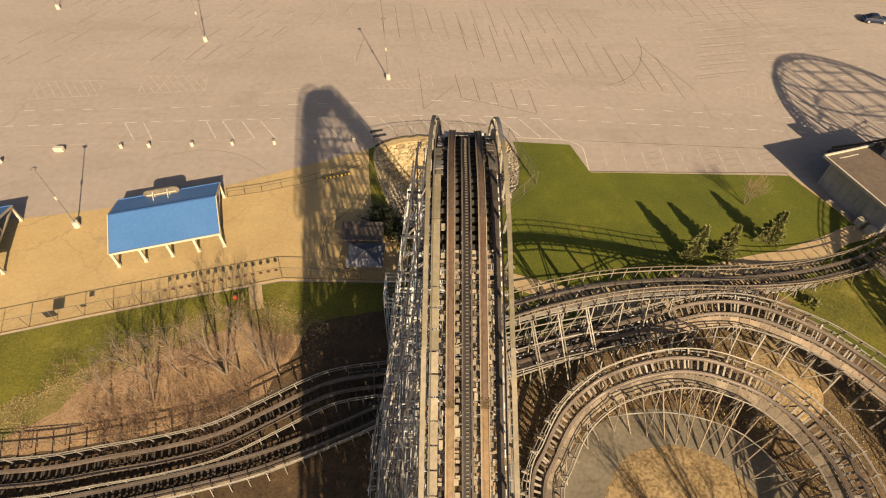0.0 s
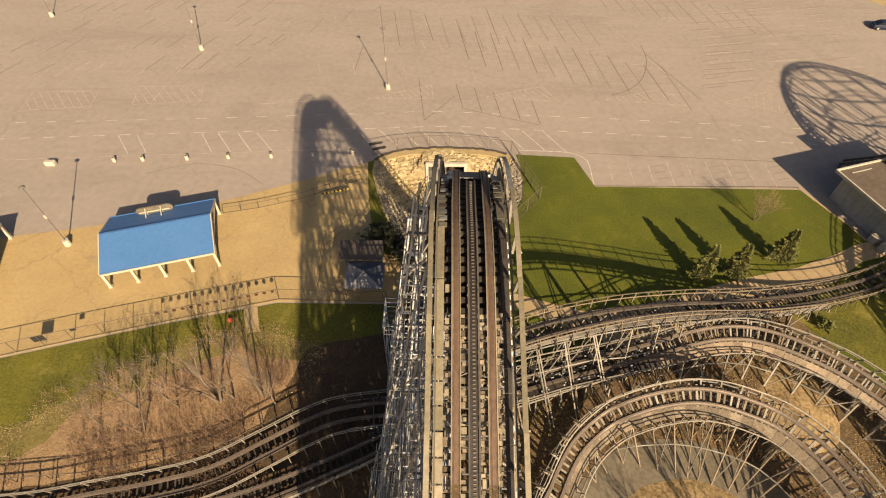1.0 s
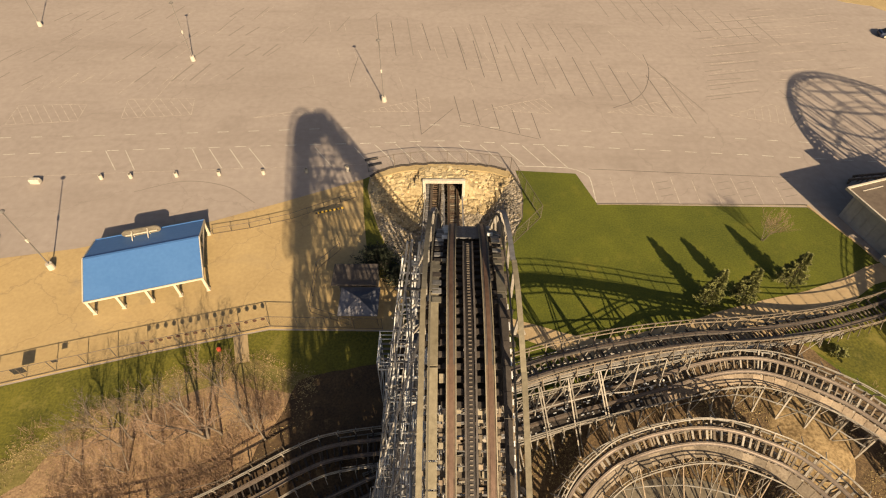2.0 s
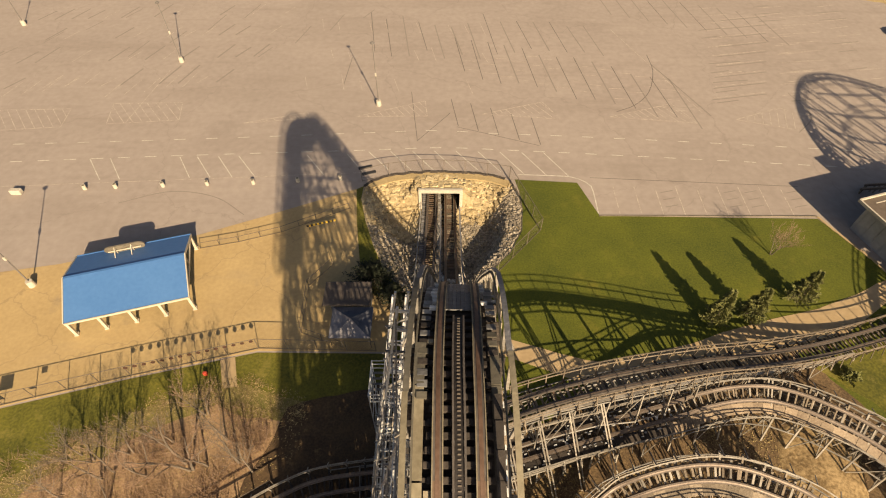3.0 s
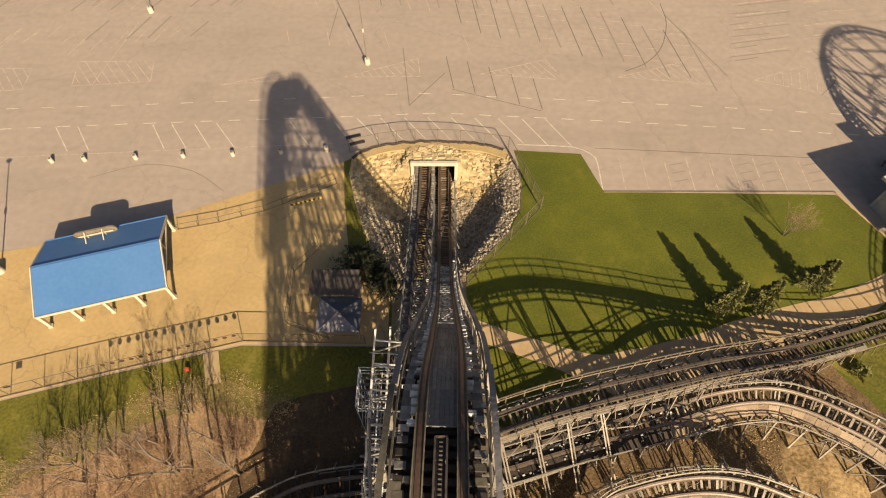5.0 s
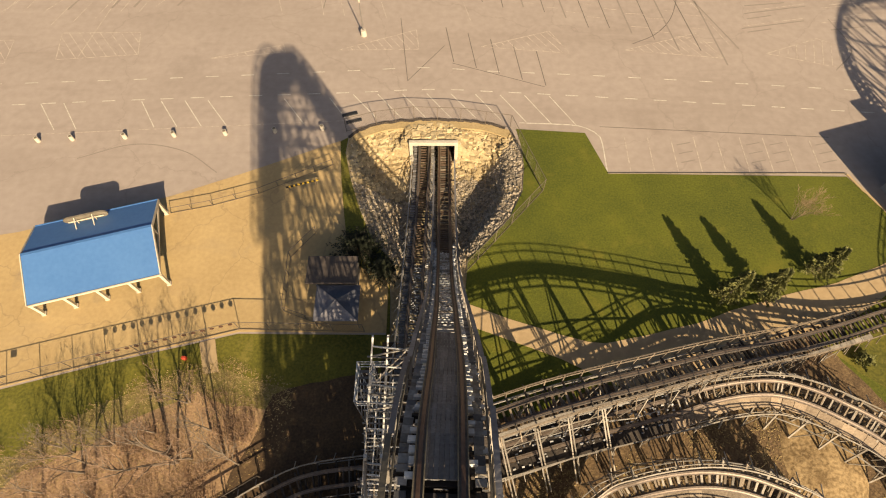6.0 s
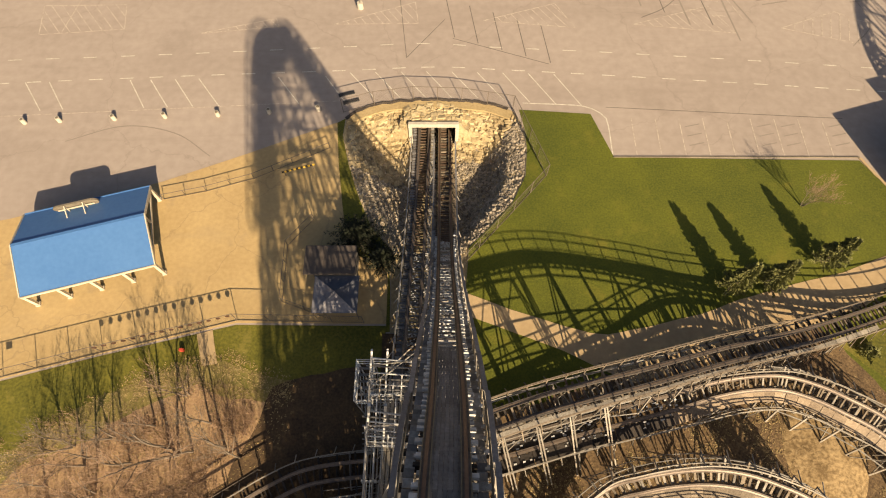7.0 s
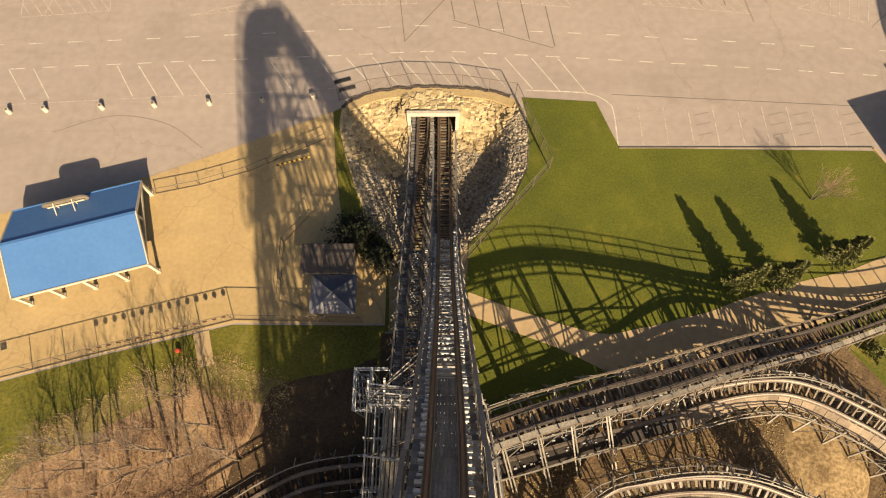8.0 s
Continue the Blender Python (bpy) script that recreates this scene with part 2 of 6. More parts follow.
def solo(name, bm, mat, at, label, category, group="", kind=""):
    """A thing that is one mesh, with its origin at its base."""
    bm.transform(Matrix.Translation(-Vector(at)))
    ob = new(name, mesh_of(name, bm, mat))
    ob.location = at
    return tagged(ob, label, category, group, kind)


def add_box(bm, p, q, w, h, up=Vector((0, 0, 1))):
    """A beam of width w and height h from p to q."""
    m = beam_matrix(p, q, w, h, up)
    bmesh.ops.create_cube(bm, size=1.0, matrix=m)


def beam_matrix(p, q, w, h, up=Vector((0, 0, 1))):
    p, q = Vector(p), Vector(q)
    y = q - p
    length = y.length
    y = y / length
    x = y.cross(up)
    if x.length < 1e-4:
        x = y.cross(Vector((0, 1, 0)))
    x.normalize()
    z = x.cross(y)
    m = Matrix((x * w, y * length, z * h)).transposed().to_4x4()
    m.translation = (p + q) / 2
    return m


UNIT = {}


def unit_beam(mat):
    """One small bevelled unit box for each material, shared by all the beams of that material."""
    if mat.name not in UNIT:
        bm = bmesh.new()
        bmesh.ops.create_cube(bm, size=1.0)
        long_edges = [e for e in bm.edges if abs((e.verts[0].co - e.verts[1].co).normalized().y) > 0.9]
        bmesh.ops.bevel(bm, geom=long_edges, offset=0.07, segments=1, affect="EDGES")
        UNIT[mat.name] = mesh_of("beam", bm, mat)
    return UNIT[mat.name]


def beam(name, p, q, w, h, mat, parent, up=Vector((0, 0, 1))):
    ob = bpy.data.objects.new(name, unit_beam(mat))
    scene.collection.objects.link(ob)
    ob.parent = parent
    ob.matrix_basis = world_of(parent).inverted() @ beam_matrix(p, q, w, h, up)
    return ob


def joined_beams(name, rows, mat, parent):
    """Many beams in one mesh of kind stuff."""
    verts, faces = [], []
    base = [Vector((sx * 0.5, sy * 0.5, sz * 0.5)) for sx in (-1, 1) for sy in (-1, 1) for sz in (-1, 1)]
    quads = [(0, 1, 3, 2), (4, 6, 7, 5), (0, 4, 5, 1), (2, 3, 7, 6), (0, 2, 6, 4), (1, 5, 7, 3)]
    inv = world_of(parent).inverted()
    for p, q, w, h, up in rows:
        m = inv @ beam_matrix(p, q, w, h, up)
        k = len(verts)
        verts += [m @ v for v in base]
        faces += [tuple(k + i for i in f) for f in quads]
    me = bpy.data.meshes.new(name)
    me.from_pydata(verts, [], faces)
    me.materials.append(mat)
    ob = new(name, me)
    ob.parent = parent
    ob["kind"] = "stuff"
    return ob


class Timber:
    """Collects the members of a timber structure: up to 143 of each name as parts, the rest joined."""

    def __init__(self, parent, focus):
        self.parent, self.focus, self.rows = parent, Vector(focus), {}

    def add(self, name, mat, p, q, w, h, up=Vector((0, 0, 1))):
        self.rows.setdefault((name, mat.name), []).append((Vector(p), Vector(q), w, h, up))

    def build(self, limit=143):
        by_name = {}
        for (name, mat_name), rows in self.rows.items():
            by_name.setdefault(name, []).extend((((r[0] + r[1]) / 2 - self.focus).length, k, mat_name, r) for k, r in enumerate(rows))
        for name, rows in by_name.items():
            rows.sort(key=lambda q: q[:3])
            for _, _, mat_name, r in rows[:limit]:
                beam(name, r[0], r[1], r[2], r[3], bpy.data.materials[mat_name], self.parent, r[4])
            rest = {}
            for _, _, mat_name, r in rows[limit:]:
                rest.setdefault(mat_name, []).append(r)
            for mat_name, group in rest.items():
                joined_beams(name + "_rest", group, bpy.data.materials[mat_name], self.parent)


def spline(points, step=0.4):
    """A smooth line through points, resampled at even steps: numpy array of rows."""
    p = np.array(points, float)
    p = np.vstack([2 * p[0] - p[1], p, 2 * p[-1] - p[-2]])
    out = []
    for i in range(1, len(p) - 2):
        a, b, c, d = p[i - 1], p[i], p[i + 1], p[i + 2]
        for s in np.linspace(0, 1, 24, endpoint=False):
            out.append(0.5 * (2 * b + (c - a) * s + (2 * a - 5 * b + 4 * c - d) * s ** 2 + (3 * b - a - 3 * c + d) * s ** 3))
    out.append(p[-2])
    out = np.array(out)
    d = np.r_[0, np.cumsum(np.linalg.norm(np.diff(out[:, :3], axis=0), axis=1))]
    n = max(2, int(round(d[-1] / step)) + 1)
    s = np.linspace(0, d[-1], n)
    return np.array([np.interp(s, d, out[:, k]) for k in range(out.shape[1])]).T


def frames_of(line):
    """For rows x, y, z, bank: place, tangent, side (to the right), up."""
    res = []
    for i in range(len(line)):
        a, b = line[max(i - 1, 0)], line[min(i + 1, len(line) - 1)]
        t = Vector(b[:3] - a[:3]).normalized()
        s = t.cross(Vector((0, 0, 1))).normalized()
        u = s.cross(t)
        k = radians(line[i][3]) if len(line[i]) > 3 else 0
        res.append((Vector(line[i][:3]), t, s * math.cos(k) + u * math.sin(k), u * math.cos(k) - s * math.sin(k)))
    return res


def sweep(bm, fr, off, lift, w, h):
    """A box profile swept along frames, at a side offset and a lift."""
    rings = []
    for c, t, s, u in fr:
        o = c + s * off + u * lift
        rings.append([bm.verts.new(o + s * a * w / 2 + u * b * h / 2) for a, b in ((-1, -1), (1, -1), (1, 1), (-1, 1))])
    for r0, r1 in zip(rings, rings[1:]):
        for k in range(4):
            bm.faces.new((r0[k], r0[(k + 1) % 4], r1[(k + 1) % 4], r1[k]))
    bm.faces.new(rings[0][::-1])
    bm.faces.new(rings[-1])


def polygon_slab(name, pts, top, thick, mat, label, category, holes=()):
    from mathutils.geometry import tessellate_polygon
    loops = [[Vector((x, y, 0)) for x, y in pts]] + [[Vector((x, y, 0)) for x, y in h] for h in holes]
    flat = [v for lp in loops for v in lp]
    bm = bmesh.new()
    vs = [bm.verts.new((v.x, v.y, top)) for v in flat]
    for tri in tessellate_polygon(loops):
        try:
            bm.faces.new([vs[i] for i in tri])
        except ValueError:
            pass
    if thick:
        k = 0
        for lp in loops:
            low = [bm.verts.new((v.x, v.y, top - thick)) for v in lp]
            n = len(lp)
            for i in range(n):
                j = (i + 1) % n
                bm.faces.new((vs[k + i], vs[k + j], low[j], low[i]))
            k += n
    bmesh.ops.recalc_face_normals(bm, faces=bm.faces)
    for f in bm.faces:
        if abs(f.normal.z) > 0.9 and f.normal.z < 0:
            f.normal_flip()
    ob = new(name, mesh_of(name, bm, mat))
    return tagged(ob, label, category, kind="structure")


def wobble(pts, amount, step=1.2, seed=0):
    """A closed outline, subdivided and made uneven."""
    out = []
    n = len(pts)
    for i in range(n):
        a, b = Vector((*pts[i], 0)), Vector((*pts[(i + 1) % n], 0))
        k = max(1, min(60, int((b - a).length / step)))
        for j in range(k):
            p = a.lerp(b, j / k)
            d = noise.noise_vector(p * 0.45 + Vector((seed, 0, 0)))
            out.append((p.x + d.x * amount, p.y + d.y * amount))
    return out


# ---- ground ----
PIT = [(-9.9, 60.9), (-8.6, 62.0), (-6.5, 62.9), (-3.5, 63.4), (0, 63.6), (3.5, 63.4), (6.6, 63.0), (9.2, 61.8), (10.3, 59.5), (10.4, 56.5), (10.0, 53.0), (8.4, 49.6), (5.8, 46.6),
       (3.7, 44.4), (3.3, 40), (3.2, 35.5), (-3.9, 35.5), (-4.0, 40), (-4.4, 44.5), (-6.2, 46.6), (-7.9, 50.6), (-9.2, 54.6), (-10.1, 58.3)]
polygon_slab("ground", [(-1500, -1200), (1500, -1200), (1500, 1800), (-1500, 1800)], 0.0, 0, ASPHALT, "worn pale asphalt car park reaching far away", "car park", holes=[PIT])
polygon_slab("pavement_plaza", [(-140, 30), (-90, 38.5), (-55.6, 45.4), (-44, 47.6), (-29, 52.2), (-21, 55.6), (-10.9, 60.15), (-10.3, 54.6), (-9.5, 49.5), (-8.8, 45.6), (-7.2, 43.4), (-4.35, 42.4), (-4.3, 36.4),
                                (-18.5, 36.5), (-30.3, 33.6), (-38.7, 31.3), (-46.5, 29.1), (-90, 17), (-140, 5)], 0.022, 0.022, PLAZA, "tan concrete plaza round the blue shelter", "pavement")
polygon_slab("ground_lawn_west", [(-4.3, 36.2), (-18.5, 36.3), (-30.3, 33.4), (-38.7, 31.1), (-46.5, 28.9), (-90, 16.8), (-140, 4.8), (-140, -90), (-4.3, -90)], 0.014, 0.014, GRASS_WEST, "green lawn below the plaza", "lawn")
polygon_slab("ground_verge_pit", [(-10.9, 60.1), (-10.0, 60.7), (-10.13, 58.3), (-9.23, 54.6), (-7.93, 50.6), (-6.23, 46.57), (-4.43, 44.5), (-4.05, 40), (-3.93, 35.6), (-4.3, 35.6), (-4.35, 42.4), (-7.2, 43.4), (-8.8, 45.6), (-9.5, 49.5), (-10.3, 54.6)], 0.018, 0.018, GRASS_WEST, "narrow grass verge beside the stone pit", "lawn")
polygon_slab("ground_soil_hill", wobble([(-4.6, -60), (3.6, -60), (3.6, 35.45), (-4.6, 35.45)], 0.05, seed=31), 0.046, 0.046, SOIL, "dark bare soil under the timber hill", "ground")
polygon_slab("ground_dry_grass", wobble([(-60, 10), (-44, 18.5), (-36.3, 25), (-31.1, 28.6), (-26.3, 31.0), (-20.6, 33.0), (-16.8, 31.9), (-11, 31), (-4.4, 31), (-4.4, -60), (-60, -60)], 0.9, seed=3), 0.024, 0.024, DRYGRASS,
             "patchy dry grass at the edge of the brush", "ground")
polygon_slab("ground_litter_west", wobble([(-58, 6), (-40, 17.5), (-34.5, 23.5), (-30, 26.5), (-25.5, 29), (-21, 30.5), (-16.5, 29.2), (-11, 29), (-4.5, 29), (-4.5, -58), (-58, -58)], 1.1, seed=5), 0.034, 0.034, LITTER,
             "brown leaf litter under bare brush", "ground")
polygon_slab("ground_lawn_east", [(9.9, 62.0), (18.1, 61.4), (20.0, 55.4), (47.0, 55.0), (49.0, 51.2), (50.4, 48.4), (51.2, 46), (56, 46), (56, 20), (14, 25), (3.25, 25), (3.33, 40), (3.73, 44.36), (5.83, 46.57), (8.43, 49.57), (10.05, 53),
                                  (10.45, 56.5), (10.35, 59.5)], 0.03, 0.03, GRASS, "smooth green lawn beside the car park", "lawn")
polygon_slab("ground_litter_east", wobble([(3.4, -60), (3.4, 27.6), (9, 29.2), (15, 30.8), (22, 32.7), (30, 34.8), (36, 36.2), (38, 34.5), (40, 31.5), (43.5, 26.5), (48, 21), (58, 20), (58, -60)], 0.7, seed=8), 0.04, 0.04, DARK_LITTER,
             "brown leaf litter and dirt below the tracks", "ground")


# soil below the tracks, drawn wider so its dark colour deepens the hill's shade
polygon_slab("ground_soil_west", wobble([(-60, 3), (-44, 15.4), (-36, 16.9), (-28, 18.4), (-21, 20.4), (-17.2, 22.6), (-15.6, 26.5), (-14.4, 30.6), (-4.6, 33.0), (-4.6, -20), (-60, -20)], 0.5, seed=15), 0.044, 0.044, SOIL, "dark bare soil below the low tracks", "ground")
polygon_slab("ground_grass_patch", wobble([(37, 35.2), (45, 37.6), (50.3, 38.8), (50.0, 30), (47, 26), (44.5, 27.5), (41.5, 31)], 0.5, seed=21), 0.052, 0.052, GRASS_WEST, "patch of rough grass beside the tracks", "ground")


polygon_slab("pavement_path", wobble([(3.5, 39.45), (7.5, 37.85), (12.5, 36.2), (15.0, 35.5), (16.6, 35.35), (20.5, 36.1), (25.9, 37.4), (29.5, 38.7), (34.8, 40.2), (41.0, 41.7), (46, 43.55), (49, 45.05), (54, 46.65), (62, 48.1), (62, 45.7), (54, 44.2), (49, 42.6), (46, 40.7), (42, 38.2), (36, 36.2), (30, 34.2), (24, 32.3), (18.5, 30.8), (15.5, 32.1), (12.3, 33.8), (9.8, 34.77), (3.5, 37.2)], 0.06, seed=23), 0.055, 0.055, PATH_MAT, "tan concrete footpath along the lawn", "path")
polygon_slab("pavement_infield", [(20.3 + 11.2 * math.cos(a), 10.3 + 11.2 * math.sin(a)) for a in np.linspace(0, 2 * math.pi, 60, endpoint=False)], 0.06, 0.06, GREY_CONC, "pale concrete ring inside the curved track", "pavement")
polygon_slab("pavement_east", [(50.5, 40), (60, 44), (75, 44), (75, 18), (51.5, 18)], 0.06, 0.06, GREY_CONC, "grey concrete yard beside the building", "pavement")
polygon_slab("pavement_stub", [(-22.0, 35.4), (-20.6, 35.8), (-19.6, 32.6), (-21.0, 32.4)], 0.05, 0.05, PATH_MAT, "short tan concrete slab below the fence", "path")


def mound(name, cx, cy, rx, ry, h, mat, label, seed):
    bm = bmesh.new()
    rings, seg = 10, 40
    grid = []
    for i in range(rings + 1):
        r = i / rings
        row = []
        for j in range(seg):
            a = 2 * math.pi * j / seg
            x, y = cx + rx * r * math.cos(a), cy + ry * r * math.sin(a)
            k = noise.noise(Vector((x * 0.35, y * 0.35, seed)))
            z = 0.05 + h * (1 - r ** 2) * (0.8 + 0.5 * k) if i < rings else 0.0
            e = 1 + 0.05 * noise.noise(Vector((math.cos(a) * 2, math.sin(a) * 2, seed)))
            row.append(bm.verts.new((cx + (x - cx) * e, cy + (y - cy) * e, z)))
        grid.append(row)
    for i in range(rings):
        for j in range(seg):
            bm.faces.new((grid[i][j], grid[i][(j + 1) % seg], grid[i + 1][(j + 1) % seg], grid[i + 1][j]))
    bmesh.ops.remove_doubles(bm, verts=grid[0], dist=0.01)
    bmesh.ops.recalc_face_normals(bm, faces=bm.faces)
    ob = new(name, mesh_of(name, bm, mat))
    for f in ob.data.polygons:
        f.use_smooth = True
    return tagged(ob, label, "ground", kind="structure")


mound("ground_infield_mound", 20.6, 10.8, 7.4, 7.6, 0.5, GRAVEL, "low round bed of brown chippings inside the ring", 1.5)
mound("ground_gravel_bed", 33.8, 24.8, 3.6, 4.6, 0.5, GRAVEL, "tan gravel bed between the curved tracks", 4.5)

# ---- stone pit with the tunnel mouth ----
PIT_V = [Vector((x, y)) for x, y in PIT]


def rim_distance(x, y):
    """Signed distance to the pit's rim, positive inside."""
    p = Vector((x, y))
    inside, best = False, 1e9
    n = len(PIT_V)
    for i in range(n):
        a, b = PIT_V[i], PIT_V[(i + 1) % n]
        if (a.y > y) != (b.y > y) and x < (b.x - a.x) * (y - a.y) / (b.y - a.y) + a.x:
            inside = not inside
        d = b - a
        k = max(0, min(1, (p - a).dot(d) / d.length_squared))
        best = min(best, (p - a - d * k).length)
    return best if inside else -best


def blocky(x, y):
    """Where the pit is walled with limestone blocks and not banked with rubble."""
    return y > (54.2 if x < -1 else 57.2 + max(0, x - 6) * 0.9)


def pit_height(x, y):
    d = rim_distance(x, y)
    if d < 0:
        return -0.05
    k = max(0.0, min(1.0, (y - 36.0) / 20.0))
    floor = 0.25 + 3.6 * k * k * (3 - 2 * k)
    if x > 0 and y < 60:
        shelf = 1.0 + 0.9 * max(0.0, min(1.0, (y - 46) / 8))
        fall = 0.1 + (d * 0.38 if d < shelf else shelf * 0.38 + (d - shelf) * 1.25)
    else:
        fall = 0.1 + d * (0.55 if d < 0.9 else 0.95) - (0.36 if d >= 0.9 else 0)
    if y >= 60.0:
        fall = min(fall, 0.22)
        if abs(x) > 3.2:
            fall = min(0.1 + d * 0.6, 0.5 + 0.25 * (abs(x) - 3.2) * (63.5 - y))
    return -min(floor, max(0.08, fall))


bm = bmesh.new()
cells = {}
GX, GY, GS = -11.5, 35.0, 0.24
NX, NY = int(23 / GS), int(29.4 / GS)
for j in range(NY + 1):
    for i in range(NX + 1):
        x, y = GX + i * GS, GY + j * GS
        d = rim_distance(x, y)
        if d > -0.7:
            z = pit_height(x, y)
            rough_ = 0 if d < 0.15 else min(1, d / 1.2) * (0.3 if abs(x) < 3 and y < 60 else 1)
            q = Vector((x, y, 0))
            if blocky(x, y):
                step = 0.42
                z = z * 0.35 + 0.65 * step * round((z + 0.25 * noise.noise(q * 0.6)) / step)
                z += rough_ * 0.1 * noise.noise(q * 1.7)
            else:
                z += rough_ * (0.16 * noise.noise(q * 0.7) + 0.10 * noise.noise(q * 2.3))
            cells[i, j] = bm.verts.new((x + 0.05 * noise.noise(q * 3), y + 0.05 * noise.noise(q * 3 + Vector((9, 0, 0))), min(z, -0.04)))
for j in range(NY):
    for i in range(NX):
        x, y = GX + (i + 0.5) * GS, GY + (j + 0.5) * GS
        if abs(x) < 2.7 and 59.75 < y < 60.15:
            continue
        c = [cells.get(k) for k in ((i, j), (i + 1, j), (i + 1, j + 1), (i, j + 1))]
        if all(c):
            bm.faces.new(c)
pit = tagged(new("ground_stone_pit", mesh_of("ground_stone_pit", bm, ROCK)), "rough limestone pit sunk round the tunnel mouth", "rock pit", kind="structure")
# earth lip along the far rim
bm = bmesh.new()
lip = frames_of(spline([(-9.4, 60.9, -0.14, 0), (-6.3, 62.3, -0.14, 0), (-3.4, 62.8, -0.14, 0), (0, 63.0, -0.14, 0), (3.4, 62.8, -0.14, 0), (6.4, 62.4, -0.14, 0), (9.0, 61.3, -0.14, 0)], 0.5))
sweep(bm, lip, 0, 0.02, 1.25, 0.2)
bmesh.ops.recalc_face_normals(bm, faces=bm.faces)
part("earth_lip", bm, DIRT, pit, "bare tan earth along the rim")
bm = bmesh.new()
rim = spline([(-10.0, 60.7, 0.03, 0), (-8.6, 61.9, 0.03, 0), (-6.5, 62.8, 0.03, 0), (-3.5, 63.3, 0.03, 0), (0, 63.5, 0.03, 0), (3.5, 63.3, 0.03, 0), (6.6, 62.9, 0.03, 0), (8.6, 62.1, 0.03, 0)], 0.25)
for row in rim:
    row[1] += 0.2 * noise.noise(Vector((row[0] * 0.9, 3, 0))) + 0.12 * noise.noise(Vector((row[0] * 3, 8, 0)))
sweep(bm, frames_of(rim), 0, 0.0, 0.34, 0.12)
bmesh.ops.recalc_face_normals(bm, faces=bm.faces)
part("edge_liner", bm, WOOD_BLACK, pit, "ragged black liner along the rim")


def stone_mesh(seed, mat):
    r = random.Random(seed)
    bm = bmesh.new()
    bmesh.ops.create_cube(bm, size=1.0)
    bmesh.ops.subdivide_edges(bm, edges=bm.edges[:], cuts=1)
    for v in bm.verts:
        v.co = v.co.normalized() * (0.42 + 0.16 * r.random()) + Vector((r.uniform(-1, 1), r.uniform(-1, 1), r.uniform(-1, 1))) * 0.07
        v.co.z *= 0.7
    return mesh_of("stone", bm, mat)


def block_mesh(seed, mat):
    """A quarried block: a box with broken, uneven corners."""
    r = random.Random(seed)
    bm = bmesh.new()
    bmesh.ops.create_cube(bm, size=1.0)
    bmesh.ops.subdivide_edges(bm, edges=[e for e in bm.edges if abs(e.verts[0].co.x - e.verts[1].co.x) > 0.5], cuts=1)
    for v in bm.verts:
        v.co += Vector((r.uniform(-0.1, 0.1), r.uniform(-0.14, 0.14), r.uniform(-0.12, 0.12)))
    return mesh_of("stone", bm, mat)


def rubble_mesh(seed):
    r = random.Random(seed)
    base = [Vector((sx, sy, sz)) * 0.5 for sx in (-1, 1) for sy in (-1, 1) for sz in (-1, 1)]
    return [v * r.uniform(0.65, 1.1) + Vector((r.uniform(-1, 1), r.uniform(-1, 1), r.uniform(-1, 1))) * 0.14 for v in base]


BLOCKS = [block_mesh(k, ROCK) for k in range(8)]
STONES = [stone_mesh(k, RUBBLE) for k in range(6)]
rs = random.Random(5)
parts_, rest_ = [], {}
# courses of blocks along the back and the west side of the pit
for c_ in range(11):
    d_c = 0.95 + 0.42 * c_
    walk_ = []
    for i in range(len(PIT_V)):
        a, b = PIT_V[i], PIT_V[(i + 1) % len(PIT_V)]
        n_ = int((b - a).length / 0.1) + 1
        for k in range(n_):
            p = a.lerp(b, k / n_)
            t_ = (b - a).normalized()
            for nx, ny in ((t_.y, -t_.x), (-t_.y, t_.x)):
                q = (p.x + nx * d_c, p.y + ny * d_c)
                if abs(rim_distance(*q) - d_c) < 0.08 and blocky(*q) and not (abs(q[0]) < 3.25 and q[1] < 60.5):
                    walk_.append((q[0], q[1], math.atan2(t_.y, t_.x)))
    k = 0
    while k < len(walk_):
        x, y, turn = walk_[k]
        w_, h_, dp = rs.choice((rs.uniform(0.25, 0.5), rs.uniform(0.4, 1.0))), rs.uniform(0.25, 0.5), rs.uniform(0.35, 0.62)
        k += max(2, int(w_ / 0.1))
        if rs.random() < 0.1:
            continue
        z = pit_height(x, y) + rs.uniform(-0.06, 0.1)
        parts_.append((rs.choice(BLOCKS), Matrix.LocRotScale((x + rs.uniform(-0.06, 0.06), y + rs.uniform(-0.06, 0.06), z), Euler((rs.uniform(-0.28, 0.28), rs.uniform(-0.25, 0.25), turn + rs.uniform(-0.4, 0.4))), (w_, dp, h_))))
